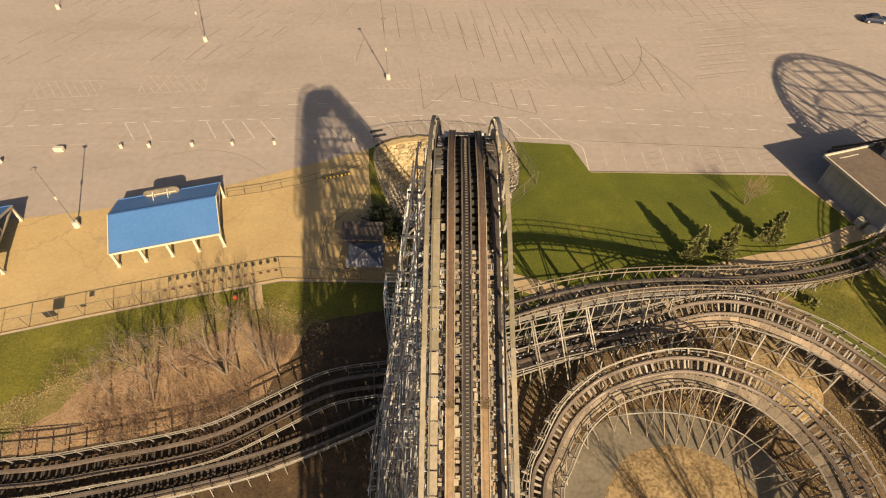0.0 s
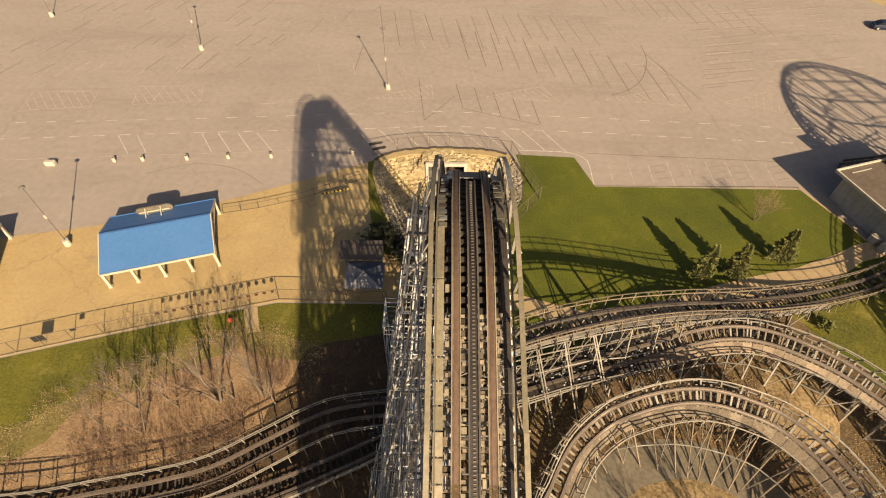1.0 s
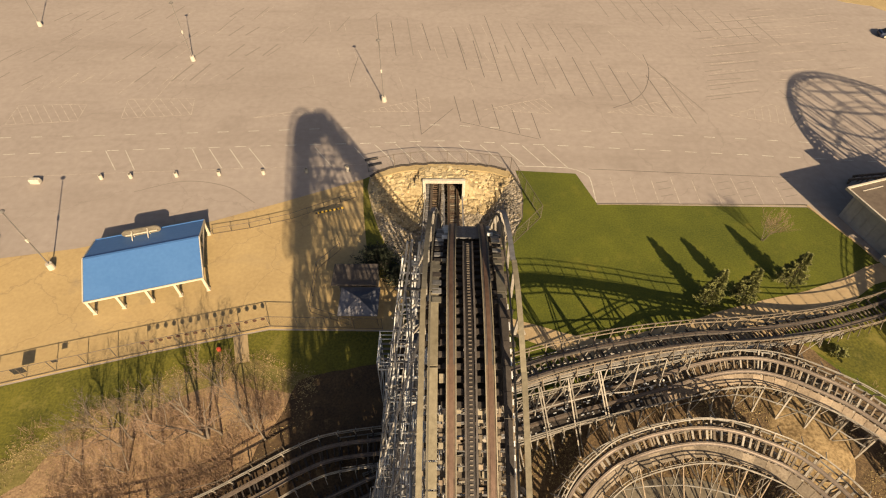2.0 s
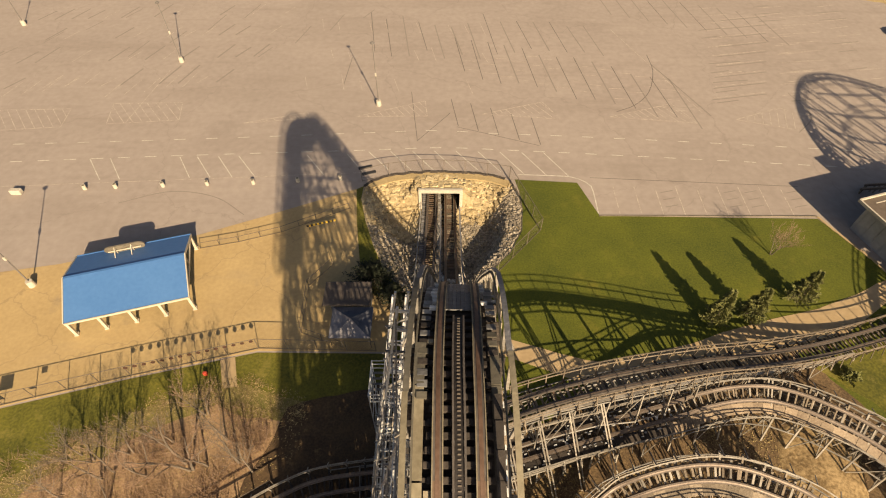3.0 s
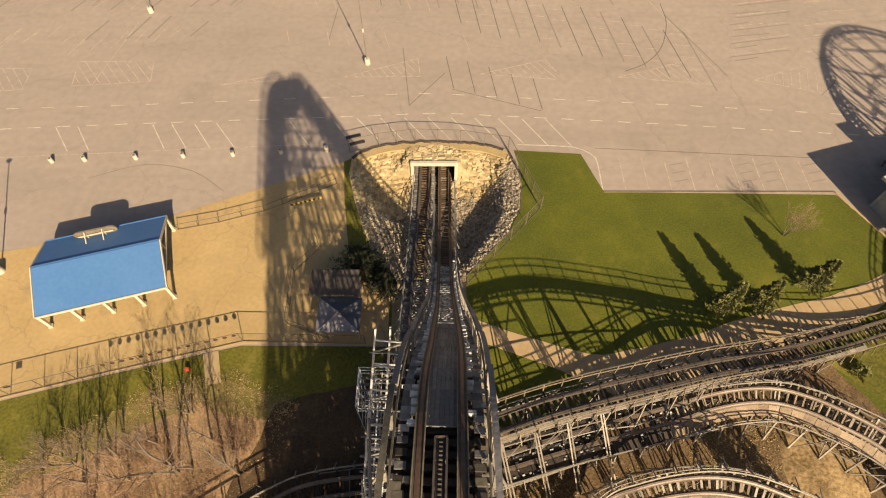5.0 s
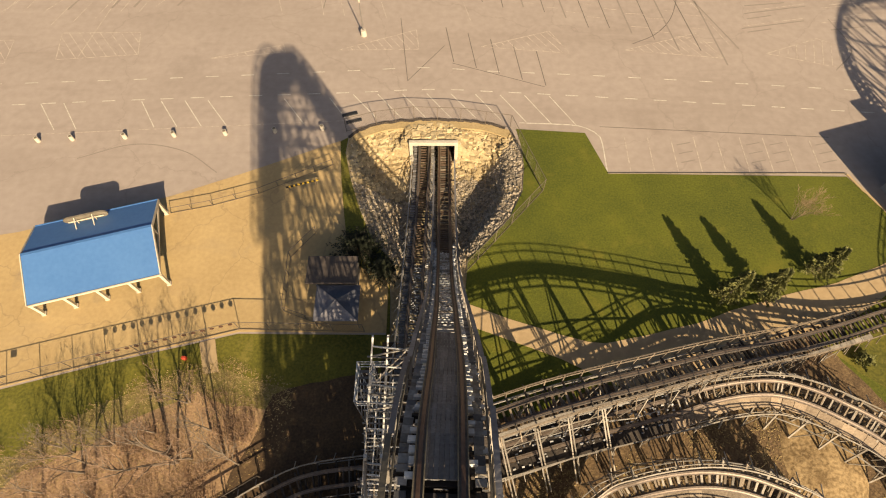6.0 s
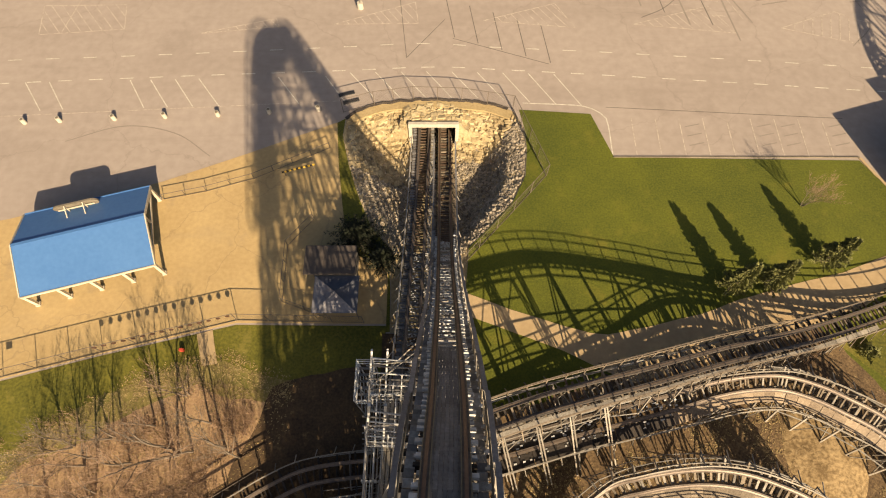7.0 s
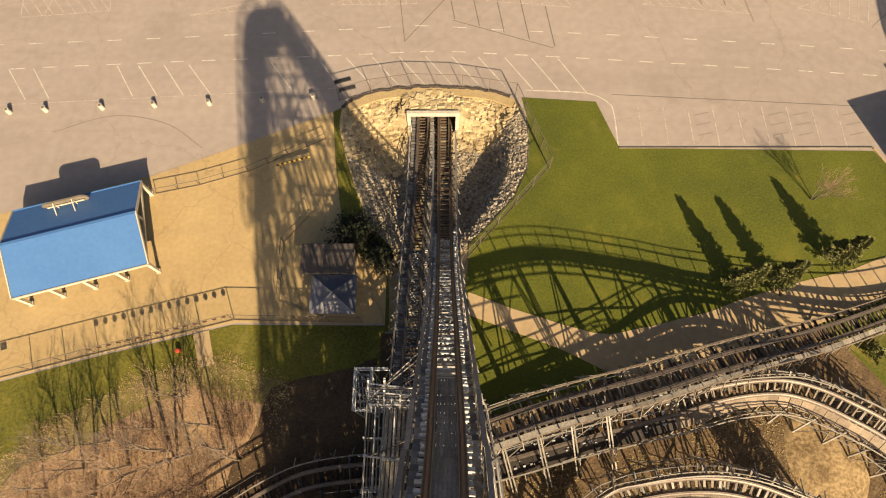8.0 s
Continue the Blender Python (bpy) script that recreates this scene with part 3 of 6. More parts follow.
# loose stones and small rubble on the other banks
rv, rf_ = [], []
faces_ = [(0, 1, 3, 2), (4, 6, 7, 5), (0, 4, 5, 1), (2, 3, 7, 6), (0, 2, 6, 4), (1, 5, 7, 3)]
SHAPES = [rubble_mesh(k) for k in range(12)]
n_big = 0
for _ in range(15000):
    x, y = rs.uniform(-10, 10.5), rs.uniform(43.8, 62.4)
    d = rim_distance(x, y)
    if d < 0.12 or (abs(x + 0.2) < 2.95 and y < 60.3):
        continue
    if blocky(x, y) and rs.random() < 0.88:
        continue
    size = rs.uniform(0.1, 0.24) * (1.5 if rs.random() < 0.12 else 1.0)
    m = Matrix.LocRotScale((x, y, pit_height(x, y) + size * 0.2), Euler((rs.uniform(-0.6, 0.6), rs.uniform(-0.6, 0.6), rs.uniform(0, 6.3))), (size * rs.uniform(0.9, 1.7), size * rs.uniform(0.8, 1.2), size * rs.uniform(0.6, 1.0)))
    if size > 0.3 and n_big < 110:
        n_big += 1
        parts_.insert(0, (rs.choice(STONES), m))
        continue
    b0 = len(rv)
    rv += [m @ v for v in SHAPES[n_big % 12 if size > 0.3 else _ % 12]]
    rf_ += [tuple(b0 + i for i in f) for f in faces_]
for k, (me, m) in enumerate(parts_):
    if k < 295:
        ob = new("stone", me)
        ob.parent = pit
        ob.matrix_basis = m
    else:
        vs_, fs_ = rest_.setdefault(0, ([], []))
        b0 = len(vs_)
        vs_ += [m @ v.co for v in me.vertices]
        fs_ += [tuple(b0 + i for i in p.vertices) for p in me.polygons]
for name_, (vs_, fs_), mat_ in [("rubble", (rv, rf_), RUBBLE)] + [("blocks_rest", q, ROCK) for q in rest_.values()]:
    me = bpy.data.meshes.new(name_)
    me.from_pydata(vs_, [], fs_)
    me.materials.append(mat_)
    ob = new(name_, me)
    ob.parent = pit
    ob["kind"] = "stuff"

portal = thing("tunnel_portal", (0, 60, -4), "white concrete tunnel mouth sunk in the stone pit", "tunnel", kind="structure")


def block(bm, x0, x1, y0, y1, z0, z1, bevel=0.0):
    m = Matrix.Translation(((x0 + x1) / 2, (y0 + y1) / 2, (z0 + z1) / 2)) @ Matrix.Diagonal((x1 - x0, y1 - y0, z1 - z0, 1))
    r = bmesh.ops.create_cube(bm, size=1.0, matrix=m)
    if bevel:
        es = list({e for v in r["verts"] for e in v.link_edges})
        bmesh.ops.bevel(bm, geom=es, offset=bevel, segments=1, affect="EDGES")


def block_part(name, dims, mat, parent, bevel=0.0, label=""):
    bm = bmesh.new()
    block(bm, *dims, bevel)
    return part(name, bm, mat, parent, label)


block_part("lintel", (-2.85, 2.95, 59.75, 60.2, -0.42, 0.12), CONC_WHITE, portal, 0.03)
block_part("jamb", (-2.85, -2.45, 59.76, 60.19, -4.2, -0.425), CONC_WHITE, portal, 0.03)
block_part("jamb", (2.55, 2.95, 59.76, 60.19, -4.2, -0.425), CONC_WHITE, portal, 0.03)
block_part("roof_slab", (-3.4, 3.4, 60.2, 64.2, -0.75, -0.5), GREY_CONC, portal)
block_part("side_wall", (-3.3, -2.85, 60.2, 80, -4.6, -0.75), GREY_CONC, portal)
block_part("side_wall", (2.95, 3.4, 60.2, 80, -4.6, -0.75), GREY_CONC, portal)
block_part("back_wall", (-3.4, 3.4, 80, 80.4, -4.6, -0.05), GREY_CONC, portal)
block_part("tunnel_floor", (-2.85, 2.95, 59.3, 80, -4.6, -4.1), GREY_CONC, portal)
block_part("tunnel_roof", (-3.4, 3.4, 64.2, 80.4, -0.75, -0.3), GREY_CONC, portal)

# ---- car park markings ----
LIFT = 0.005


def strip_mesh(name, length, width, mat):
    bm = bmesh.new()
    bmesh.ops.create_cube(bm, size=1.0, matrix=Matrix.Diagonal((length, width, 0.006, 1)))
    return mesh_of(name, bm, mat)


STRIPS = {}


def strip(name, a, b, width, mat, label, category, group):
    a, b = Vector((*a, 0)), Vector((*b, 0))
    key = (name, mat.name)
    if key not in STRIPS:
        STRIPS[key] = strip_mesh(name, 1.0, 1.0, mat)
    ob = new(name, STRIPS[key])
    d = b - a
    ob.matrix_basis = Matrix.Translation((a + b) / 2 + Vector((0, 0, LIFT))) @ Matrix.Rotation(math.atan2(d.y, d.x), 4, "Z") @ Matrix.Diagonal((d.length, width, 1, 1))
    return tagged(ob, label, category, group, "structure")


def dashes(points, spacing, length, group):
    ln_ = spline([(x, y, 0) for x, y in points], 0.1)
    n = int(len(ln_) * 0.1 / spacing)
    for i in range(n):
        k = int(i * spacing / 0.1)
        a, b = ln_[k], ln_[min(k + int(length / 0.1), len(ln_) - 1)]
        strip("trim_lane_dash", a[:2], b[:2], 0.12, WHITE_LINE, "worn white lane dash on asphalt", "road marking", group)


dashes([(-84, 63.6), (-49.8, 65.9), (-28.0, 67.1), (-11.1, 67.9), (-0.2, 68.5), (8.1, 68.1), (22.7, 67.1), (47.8, 65.2), (75, 63.0)], 3.6, 1.6, "near lane line")
dashes([(-83, 68.0), (-46.8, 69.7), (-28.2, 70.7), (-10.3, 71.8), (-1.2, 72.35), (7.9, 71.7), (21.6, 70.9), (44.2, 69.2), (75, 66.6)], 4.5, 1.6, "far lane line")


def stall(a, b, faint=False, w=0.11):
    strip("trim_stall_line", a, b, w, FAINT_LINE if faint else WHITE_LINE, "faded painted stall line" if faint else "white painted stall line", "road marking", "stall lines")


def seal(a, b, w=0.09, faint=False):
    strip("trim_sealed_crack", a, b, w * 1.9 if faint else w, TYRE_MARK if faint else SEAL, "dark sealed crack along an old stall line", "road marking", "sealed cracks")


rr = random.Random(11)
for i in range(9):
    stall((22.7 + 2.73 * i, 60.85 - 0.02 * i), (22.6 + 2.72 * i, 55.75 - 0.04 * i), True, 0.12)
    if i in (2, 5, 6, 8):
        for j in range(3):
            seal((23.2 + 2.73 * i, 59.6 - 1.3 * j), (24.9 + 2.73 * i, 60.0 - 1.3 * j), 0.07, True)
for x0, x1 in ((-48.3, -45.2), (-45.5, -42.6), (-36.0, -33.4), (-33.6, -30.7), (-30.7, -27.8), (-27.9, -24.8), (-18.5, -15.6), (-12.9, -10.2)):
    stall((x0, 66.0 + (x0 + 48) * 0.03), (x1, 61.8 + (x0 + 48) * 0.035))
for i in range(9):
    stall((-10.0 + 3.05 * i, 67.8 - abs(i - 3) * 0.07), (-6.9 + 3.02 * i, 63.75 - max(0, i - 4) * 0.3))
strip("trim_edge_line", (-62, 60.2), (-10.5, 63.3), 0.1, FAINT_LINE, "faded painted edge line", "road marking", "edge lines")
edge = spline([(10.4, 63.0, 0), (15.5, 62.75, 0), (17.6, 62.5, 0), (19.2, 61.6, 0), (19.9, 60.4, 0), (19.9, 55.7, 0)], 1.0)
for a, b in zip(edge, edge[1:]):
    strip("trim_edge_line", a[:2], b[:2], 0.13, WHITE_LINE, "painted edge line round the lawn", "road marking", "edge lines")
kerb = bmesh.new()
block(kerb, 19.9, 47.1, 55.36, 55.48, -0.05, 0.12, 0.02)
tagged(new("trim_kerb", mesh_of("trim_kerb", kerb, GREY_CONC)), "concrete kerb between stalls and lawn", "kerb", kind="structure")


edge_bm = bmesh.new()
lawn_edge = spline([(47.1, 55.3, 0.03, 0), (48.1, 53.2, 0.03, 0), (49.1, 51.2, 0.03, 0), (50.5, 48.4, 0.03, 0), (51.3, 46, 0.03, 0)], 0.25)
for row in lawn_edge:
    row[0] += 0.12 * noise.noise(Vector((row[1] * 1.7, 5, 0)))
sweep(edge_bm, frames_of(lawn_edge), 0, 0.0, 0.3, 0.12)
bmesh.ops.recalc_face_normals(edge_bm, faces=edge_bm.faces)
tagged(new("trim_stone_edging", mesh_of("trim_stone_edging", edge_bm, PATH_MAT)), "rough pale stone edging between lawn and yard", "kerb", kind="structure")


def hatch_island(corners, dx, lean):
    """A painted island: its outline and slanting bars, kept inside the outline."""
    c = [Vector(p) for p in corners]
    n = len(c)
    for i in range(n):
        stall(tuple(c[i]), tuple(c[(i + 1) % n]), True)
    x = min(p.x for p in c) - 4
    while x < max(p.x for p in c) + 4:
        hits = []
        a, d = Vector((x, min(p.y for p in c) - 1)), Vector((lean, 1.0))
        for i in range(n):
            p, e = c[i], c[(i + 1) % n] - c[i]
            den = d.x * e.y - d.y * e.x
            if abs(den) > 1e-6:
                t = ((p.x - a.x) * e.y - (p.y - a.y) * e.x) / den
                s = ((p.x - a.x) * d.y - (p.y - a.y) * d.x) / den
                if 0 <= s <= 1:
                    hits.append(a + d * t)
        if len(hits) >= 2:
            hits.sort(key=lambda q: q.y)
            if (hits[-1] - hits[0]).length > 0.5:
                stall(tuple(hits[0]), tuple(hits[-1]), True)
        x += dx


hatch_island([(-12.6, 75.6), (-2.0, 75.8), (-2.4, 79.6)], 1.1, -0.7)
hatch_island([(6.3, 76.3), (17.9, 75.1), (15.6, 79.4)], 1.1, -0.7)
hatch_island([(25.3, 75.7), (38.0, 74.2), (35.4, 79.0)], 1.15, -0.7)
hatch_island([(43.9, 75.1), (52.9, 72.4), (55.2, 76.0), (51.5, 78.0)], 1.15, 0.3)
hatch_island([(-49.2, 73.7), (-38.8, 74.7), (-39.6, 79.0), (-50.1, 78.8)], 1.4, -0.8)
hatch_island([(-29.5, 73.9), (-19.5, 75.2), (-20.0, 76.6)], 1.3, -0.8)
hatch_island([(-66, 72), (-55.6, 73), (-56.0, 77.4), (-66.5, 77)], 1.4, -0.8)
for i in range(5):
    stall((-52.2 + 2.8 * i, 80.4 + 0.7 * i), (-51.0 + 2.8 * i, 84.4 + 0.7 * i), True)
    stall((-68.2 + 2.8 * i, 80.4 + 0.7 * i), (-67.0 + 2.8 * i, 84.4 + 0.7 * i), True)
stall((-46.5, 74.0), (-44.5, 88.0), True)


for i in range(13):
    x, y = 2.4 + 2.86 * i, 98.8 - 1.0 * i - 0.1 * i * (i > 8)
    seal((x + rr.uniform(-0.1, 0.1), y + rr.uniform(-1, 0.5)), (x + 1.5, y - 12 + rr.uniform(-0.7, 1.2)), 0.11, rr.random() < 0.3)
for i in range(5):
    seal((1.6 + 2.98 * i, 80.1 - 1.15 * i), (2.6 + 2.9 * i, 73.4 - 1.05 * i), 0.1)
for i in range(14):
    x, y = -13.2 + 3.0 * i, 106 - 0.4 * i + (3 if i > 6 else 0)
    seal((x, y + rr.uniform(-2, 2)), (x + 1.8, y - 12.5 + rr.uniform(-1, 2)), 0.1, rr.random() < 0.4)
for i in range(10):
    x, y = 30 + 3.2 * i, 118 - 1.2 * i
    seal((x, y), (x + 1.8, y - 11), 0.1, rr.random() < 0.5)
for i in range(9):
    x, y = 42 + 1.2 * i, 80 + 3.1 * i
    seal((x, y), (x + 9, y + 1.6), 0.1, True)
    stall((x + 0.3, y + 0.5), (x + 9, y + 2.1), True)
    stall((x + 11, y + 1.2), (x + 19, y + 2.2), True)
for col in range(4):
    for i in range(12):
        x, y = 43.5 + 11.5 * col + 0.5 * i + rr.uniform(-0.3, 0.3), 79.0 + 2.75 * i + 0.5 * col
        if rr.random() < 0.8:
            stall((x, y), (x + rr.uniform(3.5, 5.2), y + 0.75), True, 0.13)
        if rr.random() < 0.5:
            seal((x - 1.0, y + 0.25), (x + rr.uniform(2, 5), y + 0.95), 0.1, True)
for row in range(4):
    for i in range(16):
        x, y = -78 + 3.0 * i + 1.2 * row, 82 + 7.5 * row + 0.18 * i
        k = rr.random()
        if k < 0.25:
            stall((x, y), (x + 1.6, y + rr.uniform(2, 4)), True, 0.12)
        elif k < 0.7:
            seal((x, y), (x + 1.9, y + rr.uniform(3, 5.5)), 0.16, True)
for row in range(3):
    for i in range(12):
        x, y = -24 + 2.9 * i, 83 + 9 * row - 0.15 * i
        if rr.random() < 0.5:
            stall((x, y), (x - 0.9, y + rr.uniform(3, 4.6)), True, 0.1)
for i in range(12):
    x, y = 3.0 + 2.86 * i, 96.5 - 1.0 * i
    for j in range(4):
        if rr.random() < 0.75:
            stall((x + 0.35 * j, y - 2.7 * j), (x + 0.35 * j + rr.uniform(1.4, 2.7), y - 2.7 * j - 0.25), True, 0.1)
stall((39.5, 76.5), (30.5, 101.5), True)
seal((40.5, 76), (35, 90), 0.1, True)
for i in range(12):
    x, y = -75 + 5.5 * i, 92 + (i % 4) * 4.5
    seal((x, y), (x + 1.8, y + rr.uniform(3, 6)), 0.1, True)
for a, b in (((-3.3, 70.0), (-4.6, 82)), ((-3.3, 70.0), (1.4, 76.5)), ((2.4, 73.2), (14, 69.0)), ((-15.5, 84), (-15.0, 92)), ((20, 62.4), (47, 60.8))):
    seal(a, b, 0.08)
arc = spline([(26.5, 76.9, 0), (29.9, 78.8, 0), (32.8, 82.3, 0), (34.8, 88, 0), (35.0, 93, 0)], 0.8)
for a, b in zip(arc, arc[1:]):
    seal(a[:2], b[:2], 0.1)
for pts in ([(-41, 57.5, 0), (-35, 59.6, 0), (-29, 58.6, 0), (-24.5, 55.5, 0)], [(52, 72, 0), (55.5, 76, 0), (54.5, 82, 0)]):
    arc = spline(pts, 0.8)
    for a, b in zip(arc, arc[1:]):
        seal(a[:2], b[:2], 0.07, True)

# ---- timber coaster ----
DOWN = Vector((0, 0, -1))


def track(name, label, rows, focus, rails=(-0.6, 0.6), tie_step=0.55, tie_w=0.17, tie_mat=WOOD_TIE, rail_wood=RAIL_GREY, left_rail=True, right_rail=True, catwalk=(), rail_off=1.4, board=0.1, rail_mat=WOOD_PALE, columns=(-1.3, -0.6, 0.6, 1.3), timber=0.14, bents=True, bent_step=2.6, ground=0.0, posts_from=None, batter=(0.22, 0.22), level_h=2.4, boards_at=None, post_mat=WOOD_PALE):
    """A banked timber track on bents: rails with steel strips, ties, handrails, catwalk boards and supports."""
    batter_of = batter if callable(batter) else (lambda c: batter)
    tie_of = tie_mat if callable(tie_mat) else (lambda c: tie_mat)
    line = spline(rows, 0.5)
    fr = frames_of(line)
    t0 = thing(name, (line[len(line) // 2][0], line[len(line) // 2][1], ground), label, "roller coaster", "roller coaster tracks")
    for off in rails:
        bm = bmesh.new()
        sweep(bm, fr, off, -0.12, 0.32, 0.24)
        bmesh.ops.recalc_face_normals(bm, faces=bm.faces)
        rail = part("rail", bm, rail_wood, t0)
        bm = bmesh.new()
        sweep(bm, fr, off, 0.008, 0.11, 0.014)
        bmesh.ops.recalc_face_normals(bm, faces=bm.faces)
        part("running_strip", bm, STRAP_GREY, rail, "worn steel running strip")
    tb = Timber(t0, focus)
    r = random.Random(len(line))
    # ties
    n = int(len(fr) * 0.5 / tie_step)
    for i in range(n):
        c, t, s, u = fr[min(int(i * tie_step / 0.5), len(fr) - 1)]
        c = c + t * ((i * tie_step) % 0.5)
        a, b = r.uniform(0.85, 1.12), r.uniform(0.85, 1.12)
        tb.add("tie", tie_of(c), c - s * a - u * 0.30, c + s * b - u * 0.30, tie_w, 0.11, u)
    # ledgers, handrails and posts
    step = int(1.5 / 0.5)
    offs = rail_off if isinstance(rail_off, tuple) else (rail_off, rail_off)
    for i in range(0, len(fr), step):
        c, t, s, u = fr[i]
        tb.add("ledger", tie_of(c), c - s * (offs[0] + 0.08) - u * 0.43, c + s * (offs[1] + 0.08) - u * 0.43, 0.14, 0.15, u)
    for side, wanted in ((-1, left_rail), (1, right_rail)):
        if not wanted:
            continue
        out = offs[0] if side < 0 else offs[1]
        bm = bmesh.new()
        sweep(bm, fr, side * out, 0.95, board, 0.06)
        bmesh.ops.recalc_face_normals(bm, faces=bm.faces)
        part("handrail", bm, rail_mat, t0)
        bm = bmesh.new()
        sweep(bm, fr, side * out, 0.45, 0.05, 0.10)
        bmesh.ops.recalc_face_normals(bm, faces=bm.faces)
        part("mid_rail", bm, rail_mat, t0)
        for i in range(0, len(fr), step):
            c, t, s, u = fr[i]
            tb.add("handrail_post", rail_mat, c + s * side * out - u * 0.45, c + s * side * out + u * 0.92, 0.09, 0.09, t)
            tb.add("outrigger", rail_mat, c + s * side * (out + 0.55) - u * 0.43, c + s * side * out + u * 0.6, 0.06, 0.06, t)
    for a, b, mat, plank, *where in catwalk:
        laid = where[0] if where else boards_at
        n = int(len(fr) * 0.5 / plank)
        for i in range(n):
            k = i * plank / 0.5
            if int(k + plank / 0.5) >= len(fr):
                break
            c0, t, s, u = fr[int(k)]
            if laid and not laid(c0):
                continue
            c0 = c0 + t * ((i * plank) % 0.5)
            mid = (a + b) / 2 + r.uniform(-0.02, 0.02)
            tb.add("catwalk_board", mat, c0 + s * mid - u * 0.26, c0 + t * (plank - (0.03 if plank > 0.5 else 0.11)) + s * mid - u * (0.26 + r.uniform(-0.012, 0.012)), b - a, 0.05, u)
    if bents:
        k = int(bent_step / 0.5)
        prev = None
        for i in range(0, len(fr), k):
            c, t, s, u = fr[i]
            if posts_from and not posts_from(c):
                prev = None
                continue
            flat = Vector((s.x, s.y, 0)).normalized()
            h = c.z - ground - 0.5
            if h < 0.6:
                prev = None
                continue
            feet = []
            for off, foot in [(q, q) if abs(q) < 1 else (q, q - batter_of(c)[0] * h if q < 0 else q + batter_of(c)[1] * h) for q in columns]:
                top = c + s * off - u * 0.5
                low = Vector((c.x, c.y, ground - 0.05)) + flat * foot
                tb.add("post", post_mat, low, top, timber, timber, t)
                feet.append((low, top))
            levels = max(1, int(round(h / level_h)))
            for lv in range(levels):
                f0 = (lv + 0.15) / levels
                f1 = (lv + 1) / levels
                a, b = feet[0][0].lerp(feet[0][1], f1), feet[-1][0].lerp(feet[-1][1], f1)
                tb.add("girt", WOOD_PALE, a, b, timber * 0.5, timber * 1.1)
                a, b = feet[0][0].lerp(feet[0][1], f0), feet[-1][0].lerp(feet[-1][1], f1)
                if (lv + i // k) % 2:
                    a, b = feet[-1][0].lerp(feet[-1][1], f0), feet[0][0].lerp(feet[0][1], f1)
                tb.add("brace", WOOD_PALE, a, b, 0.06, 0.14)
                if prev and len(prev) > 0:
                    for q in (0, -1):
                        tb.add("long_girt", WOOD_GREY, prev[q][0].lerp(prev[q][1], f1 * 0.98), feet[q][0].lerp(feet[q][1], f1 * 0.98), 0.06, 0.14)
            if prev and (i // k) % 2:
                for q in (0, -1):
                    tb.add("brace", WOOD_PALE, prev[q][0].lerp(prev[q][1], 0.05), feet[q][0].lerp(feet[q][1], 0.95), 0.06, 0.13)
            prev = feet
    tb.build()
    return t0, fr


def mixed(*mats):
    """Picks one of several timbers for each member, by its place."""
    return lambda c: mats[int(noise.cell(Vector((c.x * 2.3, c.y * 2.3, 4.0))) * 0.4999 * len(mats) + 0.5 * len(mats)) % len(mats)]


# the lift hill with its drop into the tunnel
def hill_x(y):
    return float(np.interp(y, (-46, 8, 18, 21.6, 25, 32.3, 56, 72), (0.82, 0.874, 0.90, 1.0, 1.15, 1.27, 1.33, 1.35)))


HILL = [(-46, 5.9), (-30, 13.1), (-15, 19.9), (-0.9, 26.3), (4.9, 28.9), (8, 30.3), (12, 32.1), (14.5, 33.05), (16.5, 33.45), (18.3, 33.3), (20, 32.85), (21.6, 32.0), (23.2, 30.4), (25.2, 27.5), (27.5, 24.0), (29.6, 20.6), (32.3, 16.3), (36, 10.8), (40, 5.9), (45, 1.75), (50, -0.85), (56, -2.5), (62, -3.1), (72, -3.3)]
hill = thing("lift_hill", (0.7, 20, 0), "tall weathered timber lift hill dropping into a tunnel", "roller coaster", "roller coaster tracks")
hl = spline([(hill_x(y), y, z, 0) for y, z in HILL], 0.4)
hf = frames_of(hl)
LIFT_F = [f for f in hf if f[0].y < 20.4]
DROP_F = [f for f in hf if f[0].y >= 21.6]
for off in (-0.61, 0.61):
    # grey-black from y 15 to 40: the drop's shade put into the rails
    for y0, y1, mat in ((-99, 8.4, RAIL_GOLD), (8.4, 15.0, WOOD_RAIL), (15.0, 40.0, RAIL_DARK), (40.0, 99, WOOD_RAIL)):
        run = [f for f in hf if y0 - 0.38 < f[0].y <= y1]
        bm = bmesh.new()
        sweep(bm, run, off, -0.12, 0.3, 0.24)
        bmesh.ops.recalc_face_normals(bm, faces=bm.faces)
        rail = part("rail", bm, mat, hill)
        for e in (-0.145, 0.145):
            bm = bmesh.new()
            sweep(bm, run, off + e, -0.02, 0.035, 0.11)
            bmesh.ops.recalc_face_normals(bm, faces=bm.faces)
            part("rail_edge_board", bm, WOOD_CREAM if y1 < 30 else WOOD_DRAB, rail, "pale edge board")
        bm = bmesh.new()
        sweep(bm, run, off, 0.01, 0.12, 0.014)
        bmesh.ops.recalc_face_normals(bm, faces=bm.faces)
        part("running_strip", bm, RAIL_GOLD if y1 < 9 else STRAP, rail, "worn steel running strip")
bm = bmesh.new()
sweep(bm, LIFT_F, 0, -0.16, 0.26, 0.12)
bmesh.ops.recalc_face_normals(bm, faces=bm.faces)
trough = part("chain_trough", bm, CHAIN, hill, "dark greasy chain trough")
for e in (-0.17, 0.17):
    bm = bmesh.new()
    sweep(bm, LIFT_F, e, -0.09, 0.06, 0.12)
    bmesh.ops.recalc_face_normals(bm, faces=bm.faces)
    part("trough_board", bm, RAIL_DARK, trough)
links = []
